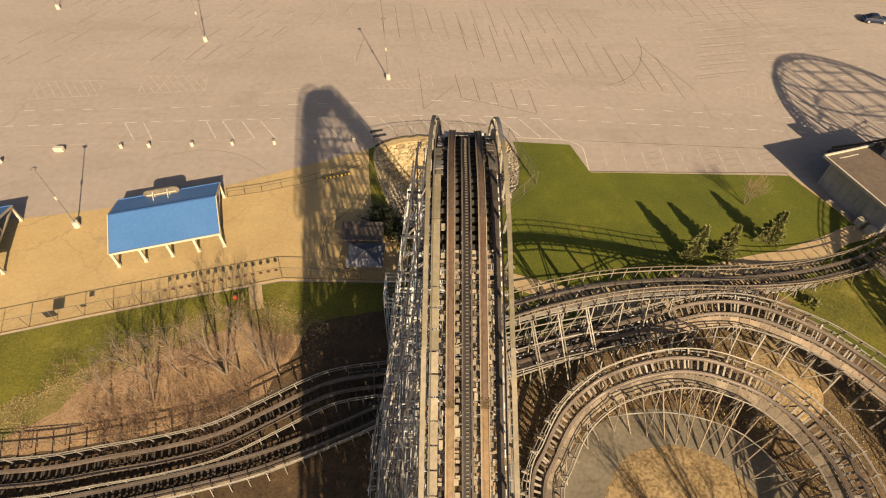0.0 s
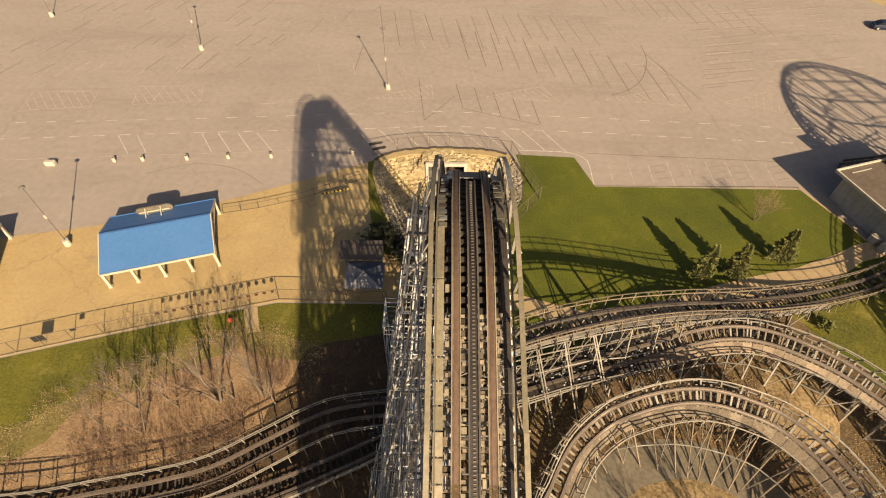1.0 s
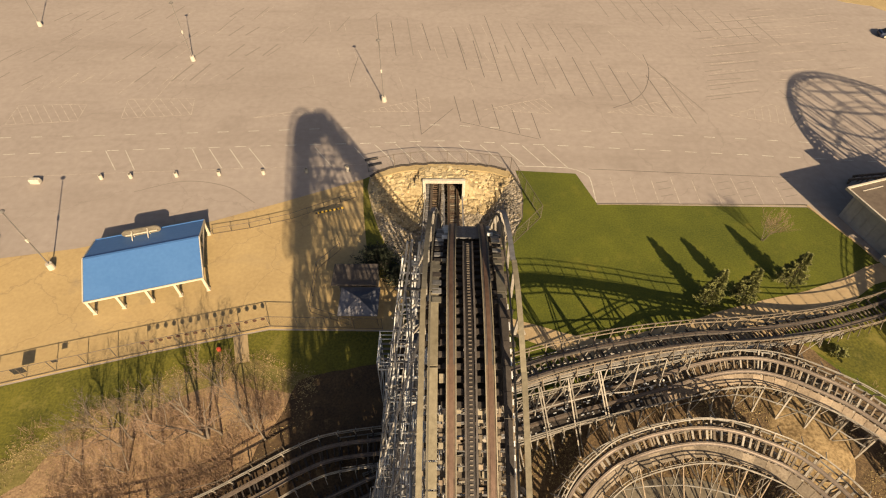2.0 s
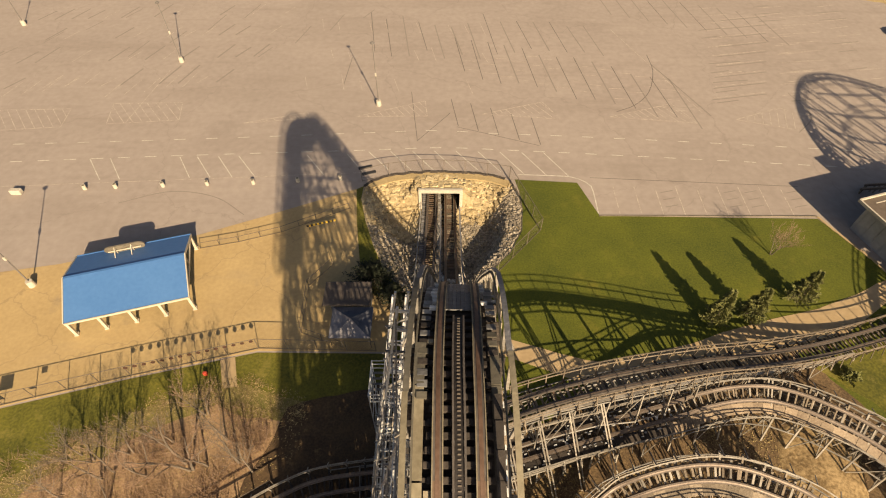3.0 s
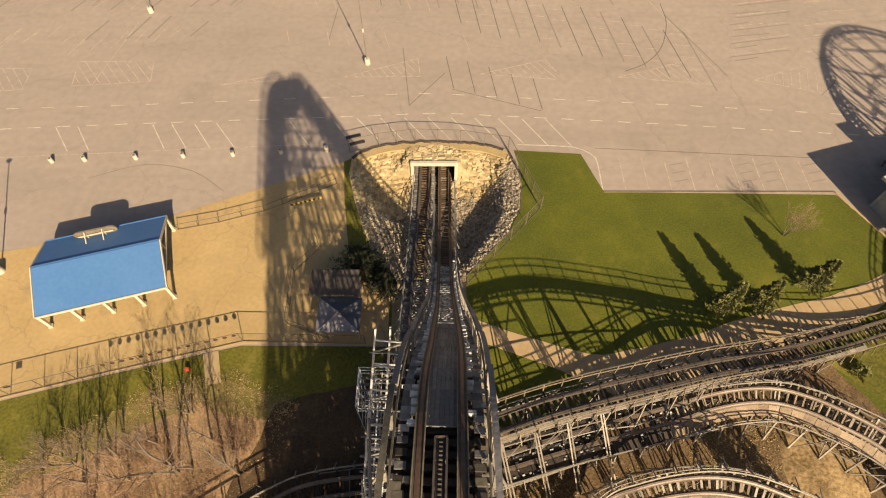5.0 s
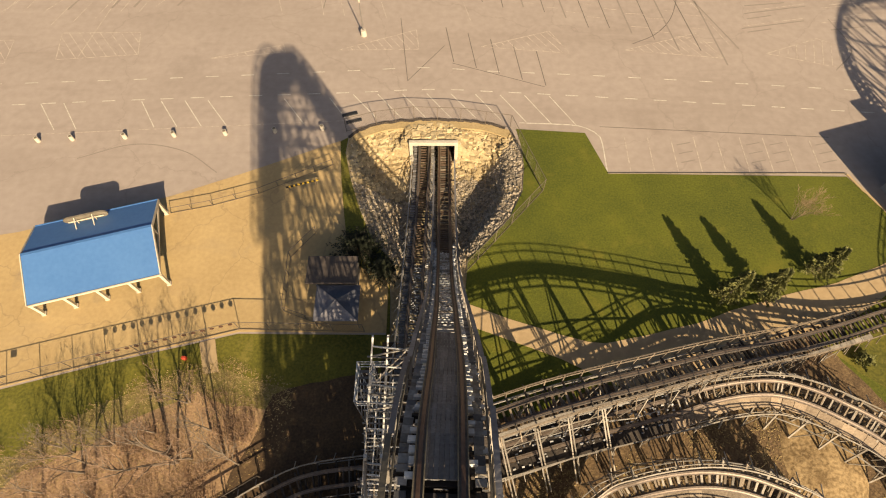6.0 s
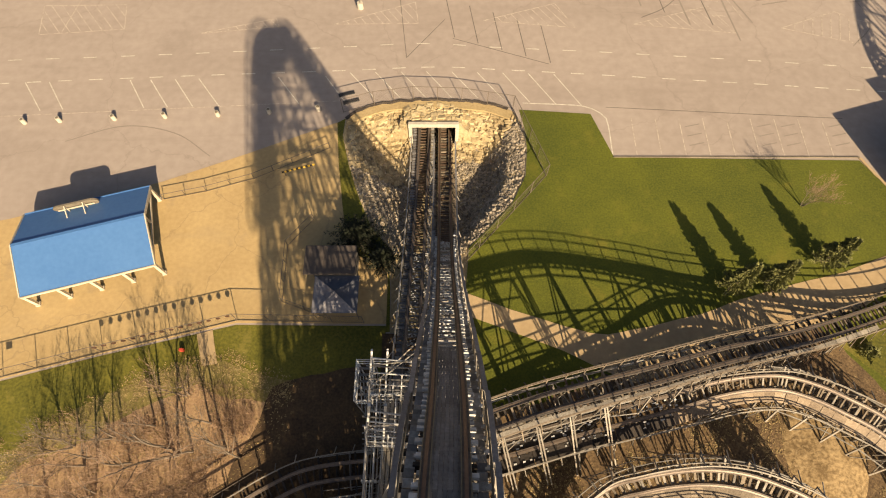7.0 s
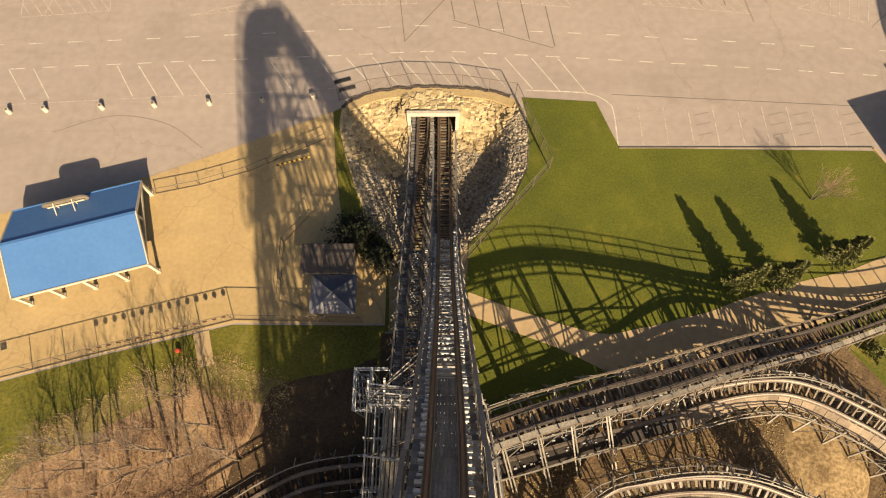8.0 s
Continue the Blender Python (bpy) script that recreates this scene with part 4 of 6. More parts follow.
for f, g_ in zip(LIFT_F, LIFT_F[1:]):
    if f[0].y > 2:
        for k in (0.0, 0.333, 0.667):
            c = f[0].lerp(g_[0], k)
            links.append((c - f[2] * 0.05 - f[3] * 0.085, c + f[2] * 0.05 - f[3] * 0.085, 0.04, 0.03, f[3]))
joined_beams("chain_link", links, STEEL, trough)
tb = Timber(hill, (0, 26, 22))
rh = random.Random(3)
# ties, ledgers
d_along = 0.0
for i, (c, t, s, u) in enumerate(hf):
    if c.y < 1.5 or c.y > 66:
        continue
    a, b = rh.uniform(0.84, 1.02), rh.uniform(0.84, 1.02)
    # lower ties and flecks white: sunlight through the drop put into their colour
    lower = 29.4 < c.y < 44
    # ties and ledgers black near the crest: shade between the rails as colour
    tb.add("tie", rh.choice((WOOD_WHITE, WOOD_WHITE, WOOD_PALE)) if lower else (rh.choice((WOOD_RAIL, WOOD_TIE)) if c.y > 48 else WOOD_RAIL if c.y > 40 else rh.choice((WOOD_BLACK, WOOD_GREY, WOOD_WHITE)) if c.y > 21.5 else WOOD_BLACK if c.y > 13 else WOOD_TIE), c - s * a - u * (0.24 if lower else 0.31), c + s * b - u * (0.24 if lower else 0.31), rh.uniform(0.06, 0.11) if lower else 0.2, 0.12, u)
    if lower:
        for q in (-0.36, -0.2, -0.04, 0.12, 0.28, 0.4, -0.3, 0.2):
            if rh.random() < 0.55:
                p = c + t * rh.uniform(0.08, 0.36)
                tb.add("spacer_block", rh.choice((WOOD_WHITE, WOOD_PALE)), p + s * (q - 0.07) - u * 0.2, p + s * (q + rh.uniform(0.03, 0.1)) - u * 0.2, rh.uniform(0.05, 0.09), 0.08, u)
    if i % 2 == 0:
        k = 1.5 if c.y < 42 else 1.2
        kr = k if i % 8 == 0 else 0.95
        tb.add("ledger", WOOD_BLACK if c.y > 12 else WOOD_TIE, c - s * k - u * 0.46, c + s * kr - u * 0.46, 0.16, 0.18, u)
    if c.y < 21.5 and rh.random() < (0.5 if c.y < 13 else 0.25):
        q = rh.choice((-0.4, -0.34, 0.34, 0.4, -0.9))
        tb.add("spacer_block", WOOD_CREAM, c + s * (q - 0.09) - u * 0.2, c + s * (q + 0.09) - u * 0.2, rh.uniform(0.15, 0.3), 0.1, u)
    if c.y < 13.5:
        for q in (-0.9, -0.41, -0.3, 0.3, 0.4, 0.86, 0.98):
            if rh.random() < 0.55:
                p = c + t * rh.uniform(0, 0.35)
                w_ = rh.uniform(0.05, 0.13)
                tb.add("spacer_block", rh.choice((WOOD_TAN, WOOD_TAN, WOOD_CREAM, WOOD_OLD)), p + s * (q - w_) - u * rh.uniform(0.2, 0.26), p + s * (q + w_) - u * rh.uniform(0.2, 0.26), rh.uniform(0.06, 0.14), 0.07, u)
    if c.y < 17:
        if i % 2 == 0:
            tb.add("side_strip", WOOD_BLACK, c + s * 1.14 - u * 0.16, c + s * 1.14 - u * 0.16 + t * 0.79, 0.25, 0.05, u)
        if rh.random() < 0.6:
            tb.add("strip_edging", WOOD_WHITE, c + s * 1.3 - u * 0.15, c + s * 1.3 - u * 0.15 + t * rh.uniform(0.12, 0.3), 0.04, 0.05, u)
# handrails as broad boards, in lengths with joints


def rail_out(y):
    """Half the width between the handrails: narrower past the crest."""
    return float(np.interp(y, (0, 15, 20.5, 25, 33, 40), (1.54, 1.5, 1.45, 1.35, 1.29, 1.24)))


def rail_up(y):
    """Height of the handrail over the track: lower past the crest."""
    return float(np.interp(y, (16.5, 21.5), (1.0, 0.66)))


for side in (-1, 1):
    seg = [f for f in hf if f[0].y > 1.0]
    i = 0
    while i < len(seg) - 8:
        n = rh.choice((9, 10, 12))
        piece = seg[i:i + n + 1]
        if piece[0][0].y > 57:
            break
        bm = bmesh.new()
        jog = rh.uniform(-0.008, 0.008)
        off = rail_out(piece[0][0].y)
        sweep(bm, [(c + u * rail_up(c.y), t, s, u) for c, t, s, u in piece], side * off, jog, float(np.interp(piece[0][0].y, (8, 16, 24), (0.17, 0.17, 0.18))), 0.05)
        bmesh.ops.recalc_face_normals(bm, faces=bm.faces)
        part("handrail_board", bm, WOOD_CREAM if piece[0][0].y < 8 else WOOD_DRAB if piece[0][0].y < 15.5 else WOOD_OLIVE if piece[0][0].y < 17.5 else WOOD_SLATE, hill)
        i += n
    for i, (c, t, s, u) in enumerate(seg):
        if c.y > 57:
            break
        off = rail_out(c.y)
        if i % 4 == 0:
            tb.add("handrail_post", WOOD_PALE, c + s * side * off - u * 0.46, c + s * side * off + u * (rail_up(c.y) - 0.03), 0.1, 0.1, t)
            if i % 8 == 0:
                tb.add("outrigger", WOOD_PALE, c + s * side * (off + 0.35) - u * 0.46, c + s * side * off + u * 0.5, 0.06, 0.06, t)
    bm = bmesh.new()
    sweep(bm, [f for f in seg if f[0].y < 57], side * 1.3, 0.5, 0.05, 0.12)
    bmesh.ops.recalc_face_normals(bm, faces=bm.faces)
    part("mid_rail", bm, WOOD_OLIVE, hill)
# upright skirting boards under the east handrail, over the crest and down the drop
for i, (c, t, s, u) in enumerate(f for f in hf if 19.6 < f[0].y < 31):
    off = rail_out(c.y) - 0.03
    if rh.random() < 0.88:
        tb.add("skirt_board", rh.choice((WOOD_CREAM, WOOD_PALE, WOOD_CREAM)), c + s * off - u * 0.42, c + s * off + u * rh.uniform(0.1, 0.34), rh.uniform(0.3, 0.37), 0.035, s)
# walkway boards on the lift, stair treads over the crest, deck between the rails on the drop
i = 0
seg = [f for f in hf if 1.0 < f[0].y < 20.5]
while i < len(seg) - 6:
    n = 2 if seg[i][0].y < 12 else rh.choice((4, 7))
    a, b = seg[i], seg[min(i + n, len(seg) - 1)]
    tb.add("walkway_board", WOOD_CREAM if a[0].y < 9.5 else WOOD_DRAB if a[0].y < 15.5 else WOOD_OLIVE, a[0] - a[2] * 1.2 - a[3] * 0.2, b[0] - b[2] * 1.2 - b[3] * (0.2 + rh.uniform(-0.015, 0.015)) - a[1] * 0.06, 0.33, 0.06, a[3])
    if seg[i][0].y > 14.5:
        tb.add("walkway_board", WOOD_OLIVE, a[0] + a[2] * 1.14 - a[3] * 0.24, b[0] + b[2] * 1.14 - b[3] * 0.24 - a[1] * 0.03, 0.3, 0.06, a[3])
    i += n
for i, (c, t, s, u) in enumerate([f for f in hf if 17.0 < f[0].y < 56]):
    for side in (-1, 1):
        q = side * (1.1 if c.y < 33 else 1.02)
        lift = 0.0 if c.y < 21 else -0.1
        if c.y > 18.5 or side == -1:
            tb.add("stair_tread", rh.choice((WOOD_OLIVE, WOOD_BLACK, WOOD_DARK)) if c.y < 20.5 else WOOD_OLD if c.y > 46 else rh.choice((WOOD_SLATE, WOOD_GREY, WOOD_GREY, WOOD_PALE)), c + s * (q - 0.16) - u * (0.2 - lift), c + s * (q + 0.16) - u * (0.2 - lift), 0.23 if c.y < 21 else 0.29, 0.05, (u + Vector((0, 0, 0.8 if c.y > 21 else 0.1))).normalized())
        if 20.5 < c.y < 45 and rh.random() < (0.9 if c.y > 21.5 else 0.35):
            p = c + t * rh.uniform(0.12, 0.2)
            tb.add("tie_end", WOOD_WHITE, p + s * side * 0.77 - u * 0.12, p + s * side * rh.uniform(0.92, 1.04) - u * 0.12, rh.uniform(0.14, 0.26), 0.12, u)
        if 21.5 < c.y < 40 and side == 1 and i % 2 == 0:
            tb.add("riser_board", WOOD_WHITE, c + s * 1.2 - u * 0.3, c + s * 1.42 - u * 0.3, 0.22, 0.06, u)
deck = [f for f in hf if 20.3 < f[0].y < 28.8]
i = 0
while i < len(deck) - 4:
    n = 8
    for k in range(7):
        o = -0.447 + 0.149 * k
        a, b = deck[i], deck[min(i + n, len(deck) - 1)]
        for m_ in range(i, min(i + n, len(deck) - 1), 4):
            a, b = deck[m_], deck[min(m_ + 4, len(deck) - 1)]
            tb.add("deck_board", WOOD_DARK, a[0] + a[2] * o - a[3] * 0.1, b[0] + b[2] * o - b[3] * 0.1 + a[1] * 0.02, 0.143, 0.05, a[3])
    i += n
# close boarding across bents below the crest, for its solid shadow; black as shade
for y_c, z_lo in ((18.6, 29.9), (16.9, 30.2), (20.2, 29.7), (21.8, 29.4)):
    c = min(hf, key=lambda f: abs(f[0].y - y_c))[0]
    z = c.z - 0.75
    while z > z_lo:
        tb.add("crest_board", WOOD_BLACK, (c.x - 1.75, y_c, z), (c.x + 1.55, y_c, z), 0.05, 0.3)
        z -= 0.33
# black boards added below the ties near the crest as shade in the gaps
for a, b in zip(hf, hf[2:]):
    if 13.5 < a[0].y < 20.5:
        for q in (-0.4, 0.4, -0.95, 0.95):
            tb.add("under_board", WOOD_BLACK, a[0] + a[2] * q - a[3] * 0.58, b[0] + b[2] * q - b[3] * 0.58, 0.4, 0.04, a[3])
# bents
prev = None
y_b = -40.0
NEXT = []
while y_b < 56:
    NEXT.append(y_b)
    y_b += 3.6 if y_b < 29 else 3.2
ys = np.array([f[0].y for f in hf])
for bi, y_b in enumerate(NEXT):
    c, t, s, u = hf[int(np.argmin(abs(ys - y_b)))]
    base_z = 0.0 if c.y < 36 else min(0.0, -0.2 - (c.y - 36) * 0.17)
    h = c.z - 0.55 - base_z
    if h < 0.7:
        break
    spread_l = (0.185 if c.y < 19 else 0.06) if c.y < 31 else 0.02
    spread_r = 0.125 if c.y < 31 else 0.02
    cols = [(-1.3, 1.0), (-0.95, 0.6), (-0.45, 0.22), (0.45, 0.22), (0.95, 0.6), (1.3, 1.0)]
    if c.y > 31:
        cols = [(-1.2, 1.0), (-0.6, 0.0), (0.6, 0.0), (1.2, 1.0)]
    feet = []
    for off, k in cols:
        sg = 1 if off > 0 else -1
        top = c + s * off - u * 0.5
        low = Vector((c.x + off + sg * k * (spread_r if sg > 0 else spread_l) * h, c.y, base_z - 0.05))
        if 19 < c.y < 31 and off < -0.9:
            k_x, k_s = (-5.6, 0.137) if off < -1.2 else (-4.1, 0.105)
            low, top = Vector((k_x, c.y, -0.05)), Vector((k_x + k_s * (c.z - 0.7), c.y, c.z - 0.7))
        tb.add("post", WOOD_WHITE if off < -0.5 and c.y > 19 else WOOD_GREY if off < -0.5 else WOOD_OLD if c.y < 19 else WOOD_PALE, low, top, 0.105, 0.105, Vector((0, 1, 0)))
        feet.append((low, top))
    if 19 < c.y < 31:
        # close white studs in the west face of the tower
        for k in range(6):
            q = rh.uniform(0.1, 0.24) + 0.14 * k
            lo, hi = feet[0][0].lerp(feet[2][0], q), feet[0][1].lerp(feet[2][1], q)
            tb.add("stud", rh.choice((WOOD_WHITE, WOOD_WHITE, WOOD_PALE)), lo, lo.lerp(hi, rh.uniform(0.5, 0.8)), 0.07, 0.09, Vector((0, 1, 0)))
    levels = max(1, int(h / 3.3))
    zs = [base_z + h * (k + 1) / levels for k in range(levels)]

    def at_z(col, z):
        lo, tp = feet[col]
        return lo.lerp(tp, max(0, min(1, (z - lo.z) / (tp.z - lo.z))))

    last = len(feet) - 1
    for k, z in enumerate(zs):
        if z < c.z - 0.8:
            ex = Vector((0.25, 0, 0))
            # girts past y 19 use dark timber: shadow under the drop put in colour
            tb.add("girt", WOOD_DARK if c.y > 19 else WOOD_SLATE, at_z(0, z) - ex, at_z(last, z) + ex, 0.07, 0.14)
        z0 = base_z if k == 0 else zs[k - 1]
        mid = last // 2
        if c.y > 21 and last == 5:
            tb.add("girt", WOOD_WHITE, at_z(0, (z + z0) / 2), at_z(mid, (z + z0) / 2), 0.06, 0.16)
        if (k + bi) % 3 == 0:
            tb.add("brace", WOOD_GREY, at_z(0, z0), at_z(mid, z), 0.06, 0.14)
        elif (k + bi) % 3 == 1:
            tb.add("brace", WOOD_PALE, at_z(last, z0), at_z(mid + 1, z), 0.06, 0.14)
    if -26 < c.y < 31 and last == 5:
        beyond = c.y > 19

        def inner(q, z):
            return at_z(0, z).lerp(at_z(2, z), q)

        def paint():
            return rh.choice((WOOD_WHITE, WOOD_WHITE, WOOD_GREY))

        z = 1.2
        while z < (min(c.z - 1.0, 9.5) if beyond else c.z - 1.0):
            o = Vector((0, 0, rh.uniform(-0.3, 0.3)))
            for k in range(5):
                if rh.random() < (0.95 if beyond else 0.75):
                    tb.add("girt", paint(), inner(k * 0.2, z) + o, inner(k * 0.2 + rh.uniform(0.14, 0.2), z) + o, 0.05, 0.13 if beyond else 0.085)
            for q in (0.0, 0.12, 0.25, 0.4, 0.55, 0.7, 0.85):
                if rh.random() < 0.6:
                    p = inner(q, z + rh.uniform(-0.5, 0.5))
                    if beyond:
                        tb.add("long_girt", paint(), p + Vector((-0.02, -3.4, 0)), p + Vector((0.02, -0.1, 0)), 0.07, 0.09)
                    else:
                        tb.add("long_girt", paint(), p + Vector((0, rh.uniform(-1.8, -0.6), 0)), p + Vector((0, rh.uniform(0.4, 1.8), 0)), 0.045, 0.05)
            if beyond and rh.random() < 0.5:
                tb.add("brace", paint(), inner(0.0, z), inner(0.45, min(z + 1.8, c.z - 1)), 0.06, 0.1)
            z += 1.8 if beyond else 2.0
    if prev:
        pf, pz, pat = prev
        for k in range(1, 20):
            z = k * 2.8
            if z > min(c.z, pz) - 0.6 or (h < 3 and k > 1):
                break
            if z > 20 - 0.41 * (c.y + 9.5) + 4.5 and k % 2:
                continue
            for col in (0, last):
                pc = col if len(pf) == len(feet) else (0 if col == 0 else len(pf) - 1)
                lo, tp = pf[pc]
                a = lo.lerp(tp, max(0, min(1, (z - lo.z) / (tp.z - lo.z))))
                tb.add("long_girt", WOOD_GREY if (col + k) % 3 else WOOD_SLATE, a, at_z(col, z), 0.06, 0.14)
                if (k + bi) % 3 == 0 and col in (0, last):
                    tb.add("brace", WOOD_PALE, a, at_z(col, z + 2.8), 0.06, 0.13)
        if -14 < c.y < 14:
            # long diagonals between the lift's bents, under the track, added to thicken its shadow
            for col in (1, 2, 3, 4):
                for z in np.arange(6.0 + 1.3 * (col % 2), min(c.z, pz) - 5.2, 4.4):
                    lo, tp = pf[col]
                    z0, z1 = (z, z + 4.2) if (col + bi) % 2 else (z + 4.2, z)
                    tb.add("brace", rh.choice((WOOD_OLD, WOOD_GREY)), lo.lerp(tp, (z0 - lo.z) / (tp.z - lo.z)), at_z(col, z1), 0.07, 0.18)
    prev = (feet, c.z, None)
tb.build()

# the low return track beside the drop, coming out of the tunnel
rt, rf = track("return_track", "timber return track climbing out of the tunnel", [(-1.94, 20, 9.0, 0), (-1.83, 25, 6.9, 0), (-1.73, 30, 4.9, 0), (-1.64, 34, 3.3, 0), (-1.55, 38, 1.8, 0), (-1.47, 42, 0.5, 0), (-1.34, 48, -1.2, 0), (-1.21, 54, -2.4, 0), (-1.12, 60, -3.0, 0), (-1.1, 72, -3.2, 0)], (-2, 42, 0),
      rails=(-0.59, 0.59), tie_step=0.4, tie_w=0.08, right_rail=False, rail_off=(1.42, 0.95), board=0.1, tie_mat=lambda c: WOOD_SLATE if c.y < 44 else WOOD_RAIL, rail_wood=RAIL_DARK, rail_mat=WOOD_GREY, bents=True, bent_step=2.4, batter=(0.0, 0.0), columns=(-1.15, 0.9), catwalk=((-1.33, -0.8, WOOD_SLATE, 0.4), (0.82, 1.2, WOOD_GREY, 0.45)), posts_from=lambda c: c.y < 41)
rr2 = random.Random(23)
# white flecks on the return track: sunlit dashes put in as pieces
bits = []
for f in rf:
    if 28.5 < f[0].y < 44:
        for q in (-0.4, -0.3, -0.2, -0.1, 0.0, 0.1, 0.2, 0.3, 0.86, 0.98):
            if rr2.random() < 0.6:
                p = f[0] + f[1] * rr2.uniform(0, 0.4) + f[2] * (q - 0.1) - f[3] * 0.22
                bits.append((p, p + f[2] * rr2.uniform(0.08, 0.18), rr2.uniform(0.05, 0.09), 0.08, f[3]))
joined_beams("spacer_block", bits, WOOD_WHITE, rt)["kind"] = "stuff"
cover = thing("track_cover", (-2.2, 26, 0), "weathered timber trestle with a boarded cover over the climbing return track", "trestle", "roller coaster tracks")


def cover_z(y):
    return 6.2 + (29.8 - y) * 0.41


for i in range(7):
    x = -3.1 + 0.31 * i
    y0 = 29.8
    while y0 > 1:
        y1 = y0 - 5.3
        beam("cover_board", Vector((x, y1 + 0.05, cover_z(y1 + 0.05))), Vector((x, y0, cover_z(y0))), 0.22, 0.04, WOOD_PALE, cover)
        y0 = y1
# trestle carrying the cover: rows of posts, girts and many long members
tr_b = Timber(cover, (-3, 27, 6))
rt3 = random.Random(31)


def trestle_x(q, z):
    return -5.65 + 0.14 * z * (1 - q) + 4.4 * q


BENT_Y = [29.6 - 3.5 * k for k in range(9, -1, -1)]
for y in BENT_Y:
    for q in (0.0, 0.13, 0.26, 0.4, 0.6, 0.8, 1.0):
        tr_b.add("post", WOOD_WHITE if q < 0.5 else WOOD_PALE, (trestle_x(q, 0), y, -0.05), (trestle_x(q, cover_z(y)), y, cover_z(y) - 0.2 + (1.0 if q == 0 else 0)), 0.11, 0.11, Vector((0, 1, 0)))
    gap = 1.6 if y > 18 else 1.9
    for k in range(int(cover_z(y) / gap)):
        z = cover_z(y) - 0.3 - gap * k
        for dy in (0.0,):
            q = 0.0
            while q < 0.96:
                e = min(1.0, q + rt3.uniform(0.12, 0.3))
                tr_b.add("girt", rt3.choice((WOOD_WHITE, WOOD_WHITE, WOOD_GREY)), (trestle_x(q, z), y + dy, z), (trestle_x(e - 0.03, z), y + dy, z), 0.07, 0.17)
                q = e
for y0, y1 in zip(BENT_Y, BENT_Y[1:]):
    for q in (0.0, 0.07, 0.14, 0.21, 0.28, 0.36, 0.46):
        for k in range(3):
            dz = 0.5 + 1.7 * k + rt3.uniform(-0.3, 0.3)
            z0, z1 = cover_z(y0) - dz, cover_z(y1) - dz
            if z1 > 0.3 and rt3.random() < (0.8 if y1 > 18 else 0.5):
                tr_b.add("long_girt", rt3.choice((WOOD_WHITE, WOOD_WHITE, WOOD_GREY, WOOD_PALE)), (trestle_x(q, z0), y0 + 0.1, z0), (trestle_x(q, z1), y1 - 0.1, z1), 0.06, 0.12)
    for q in (0.0, 0.4):
        tr_b.add("brace", WOOD_GREY, (trestle_x(q, 1), y0, 1), (trestle_x(q, cover_z(y1) - 1), y1, cover_z(y1) - 1), 0.06, 0.13)
tr_b.build()

# outer, middle and inner curves to the east, two curves to the west
OUT = [(-3.5, 23.6, 7.0, 0), (2, 25.7, 8.0, 0), (7.5, 27.5, 8.4, 3), (11.7, 28.6, 8.6, 5), (16.8, 29.86, 8.2, 8), (23.5, 31.8, 6.3, 8), (27.9, 32.95, 4.85, 5), (34.1, 34.6, 3.15, 0), (41.5, 36.95, 1.3, -6), (49.5, 39.7, 0.85, -6), (57, 44.3, 0.9, -6), (64, 52, 1.2, -6)]
outer, _ = track("outer_curve", "long low timber track curving beside the lawn", OUT, (25, 32, 5), timber=0.115, rail_wood=RAIL_DARK, tie_step=0.55, tie_mat=mixed(WOOD_RAIL, WOOD_TIE, WOOD_BLACK, WOOD_OLD), rail_mat=WOOD_OLD, board=0.08, level_h=3.8, bent_step=3.0, batter=lambda c: (0.15, 0.1 if c.x < 15 else 0.2),
                 catwalk=((0.95, 1.35, WOOD_PALE, 1.2),), boards_at=lambda c: c.x < 40)
# raking posts in pairs from the outer track's south edge, with a girt along their heads and one along their feet
rake = Timber(outer, (10, 26, 6))
RAKE = [((2.6, 24.9, 7.9), (3.8, 22.5, 2.4)), ((5.3, 25.75, 7.9), (6.5, 23.25, 2.65)), ((7.9, 26.45, 8.05), (9.2, 24.0, 3.1)), ((10.45, 27.05, 8.1), (11.7, 24.75, 3.3)), ((13.1, 27.7, 8.0), (14.5, 25.45, 3.5))]
for (hd, ft), nxt in zip(RAKE, RAKE[1:] + [None]):
    hd, ft = Vector(hd), Vector(ft)
    low = ft + (ft - hd) * ((ft.z + 0.05) / (hd.z - ft.z))
    for e in (-0.16, 0.16):
        rake.add("raking_post", WOOD_PALE, low + Vector((e, 0, 0)), hd + Vector((e * 0.6, 0, 0)), 0.11, 0.11, Vector((0, 1, 0)))
    rake.add("head_beam", WOOD_PALE, hd, hd + Vector((-0.35, 1.1, 0.05)), 0.12, 0.16)
    rake.add("raking_brace", WOOD_PALE, hd + Vector((0, 0, -0.1)), Vector((ft.x - 0.6, ft.y + 2.6, 4.6)), 0.07, 0.12)
    if nxt:
        h2, f2 = Vector(nxt[0]), Vector(nxt[1])
        rake.add("head_girt", WOOD_PALE, hd, h2, 0.1, 0.15)
        rake.add("head_girt", WOOD_PALE, hd + Vector((0.1, -0.45, -0.9)), h2 + Vector((0.1, -0.45, -0.9)), 0.07, 0.12)
        rake.add("foot_girt", WOOD_PALE, ft, f2, 0.1, 0.15)
        rake.add("raking_brace", WOOD_PALE, ft.lerp(hd, 0.55), h2, 0.06, 0.1)
rake.build()
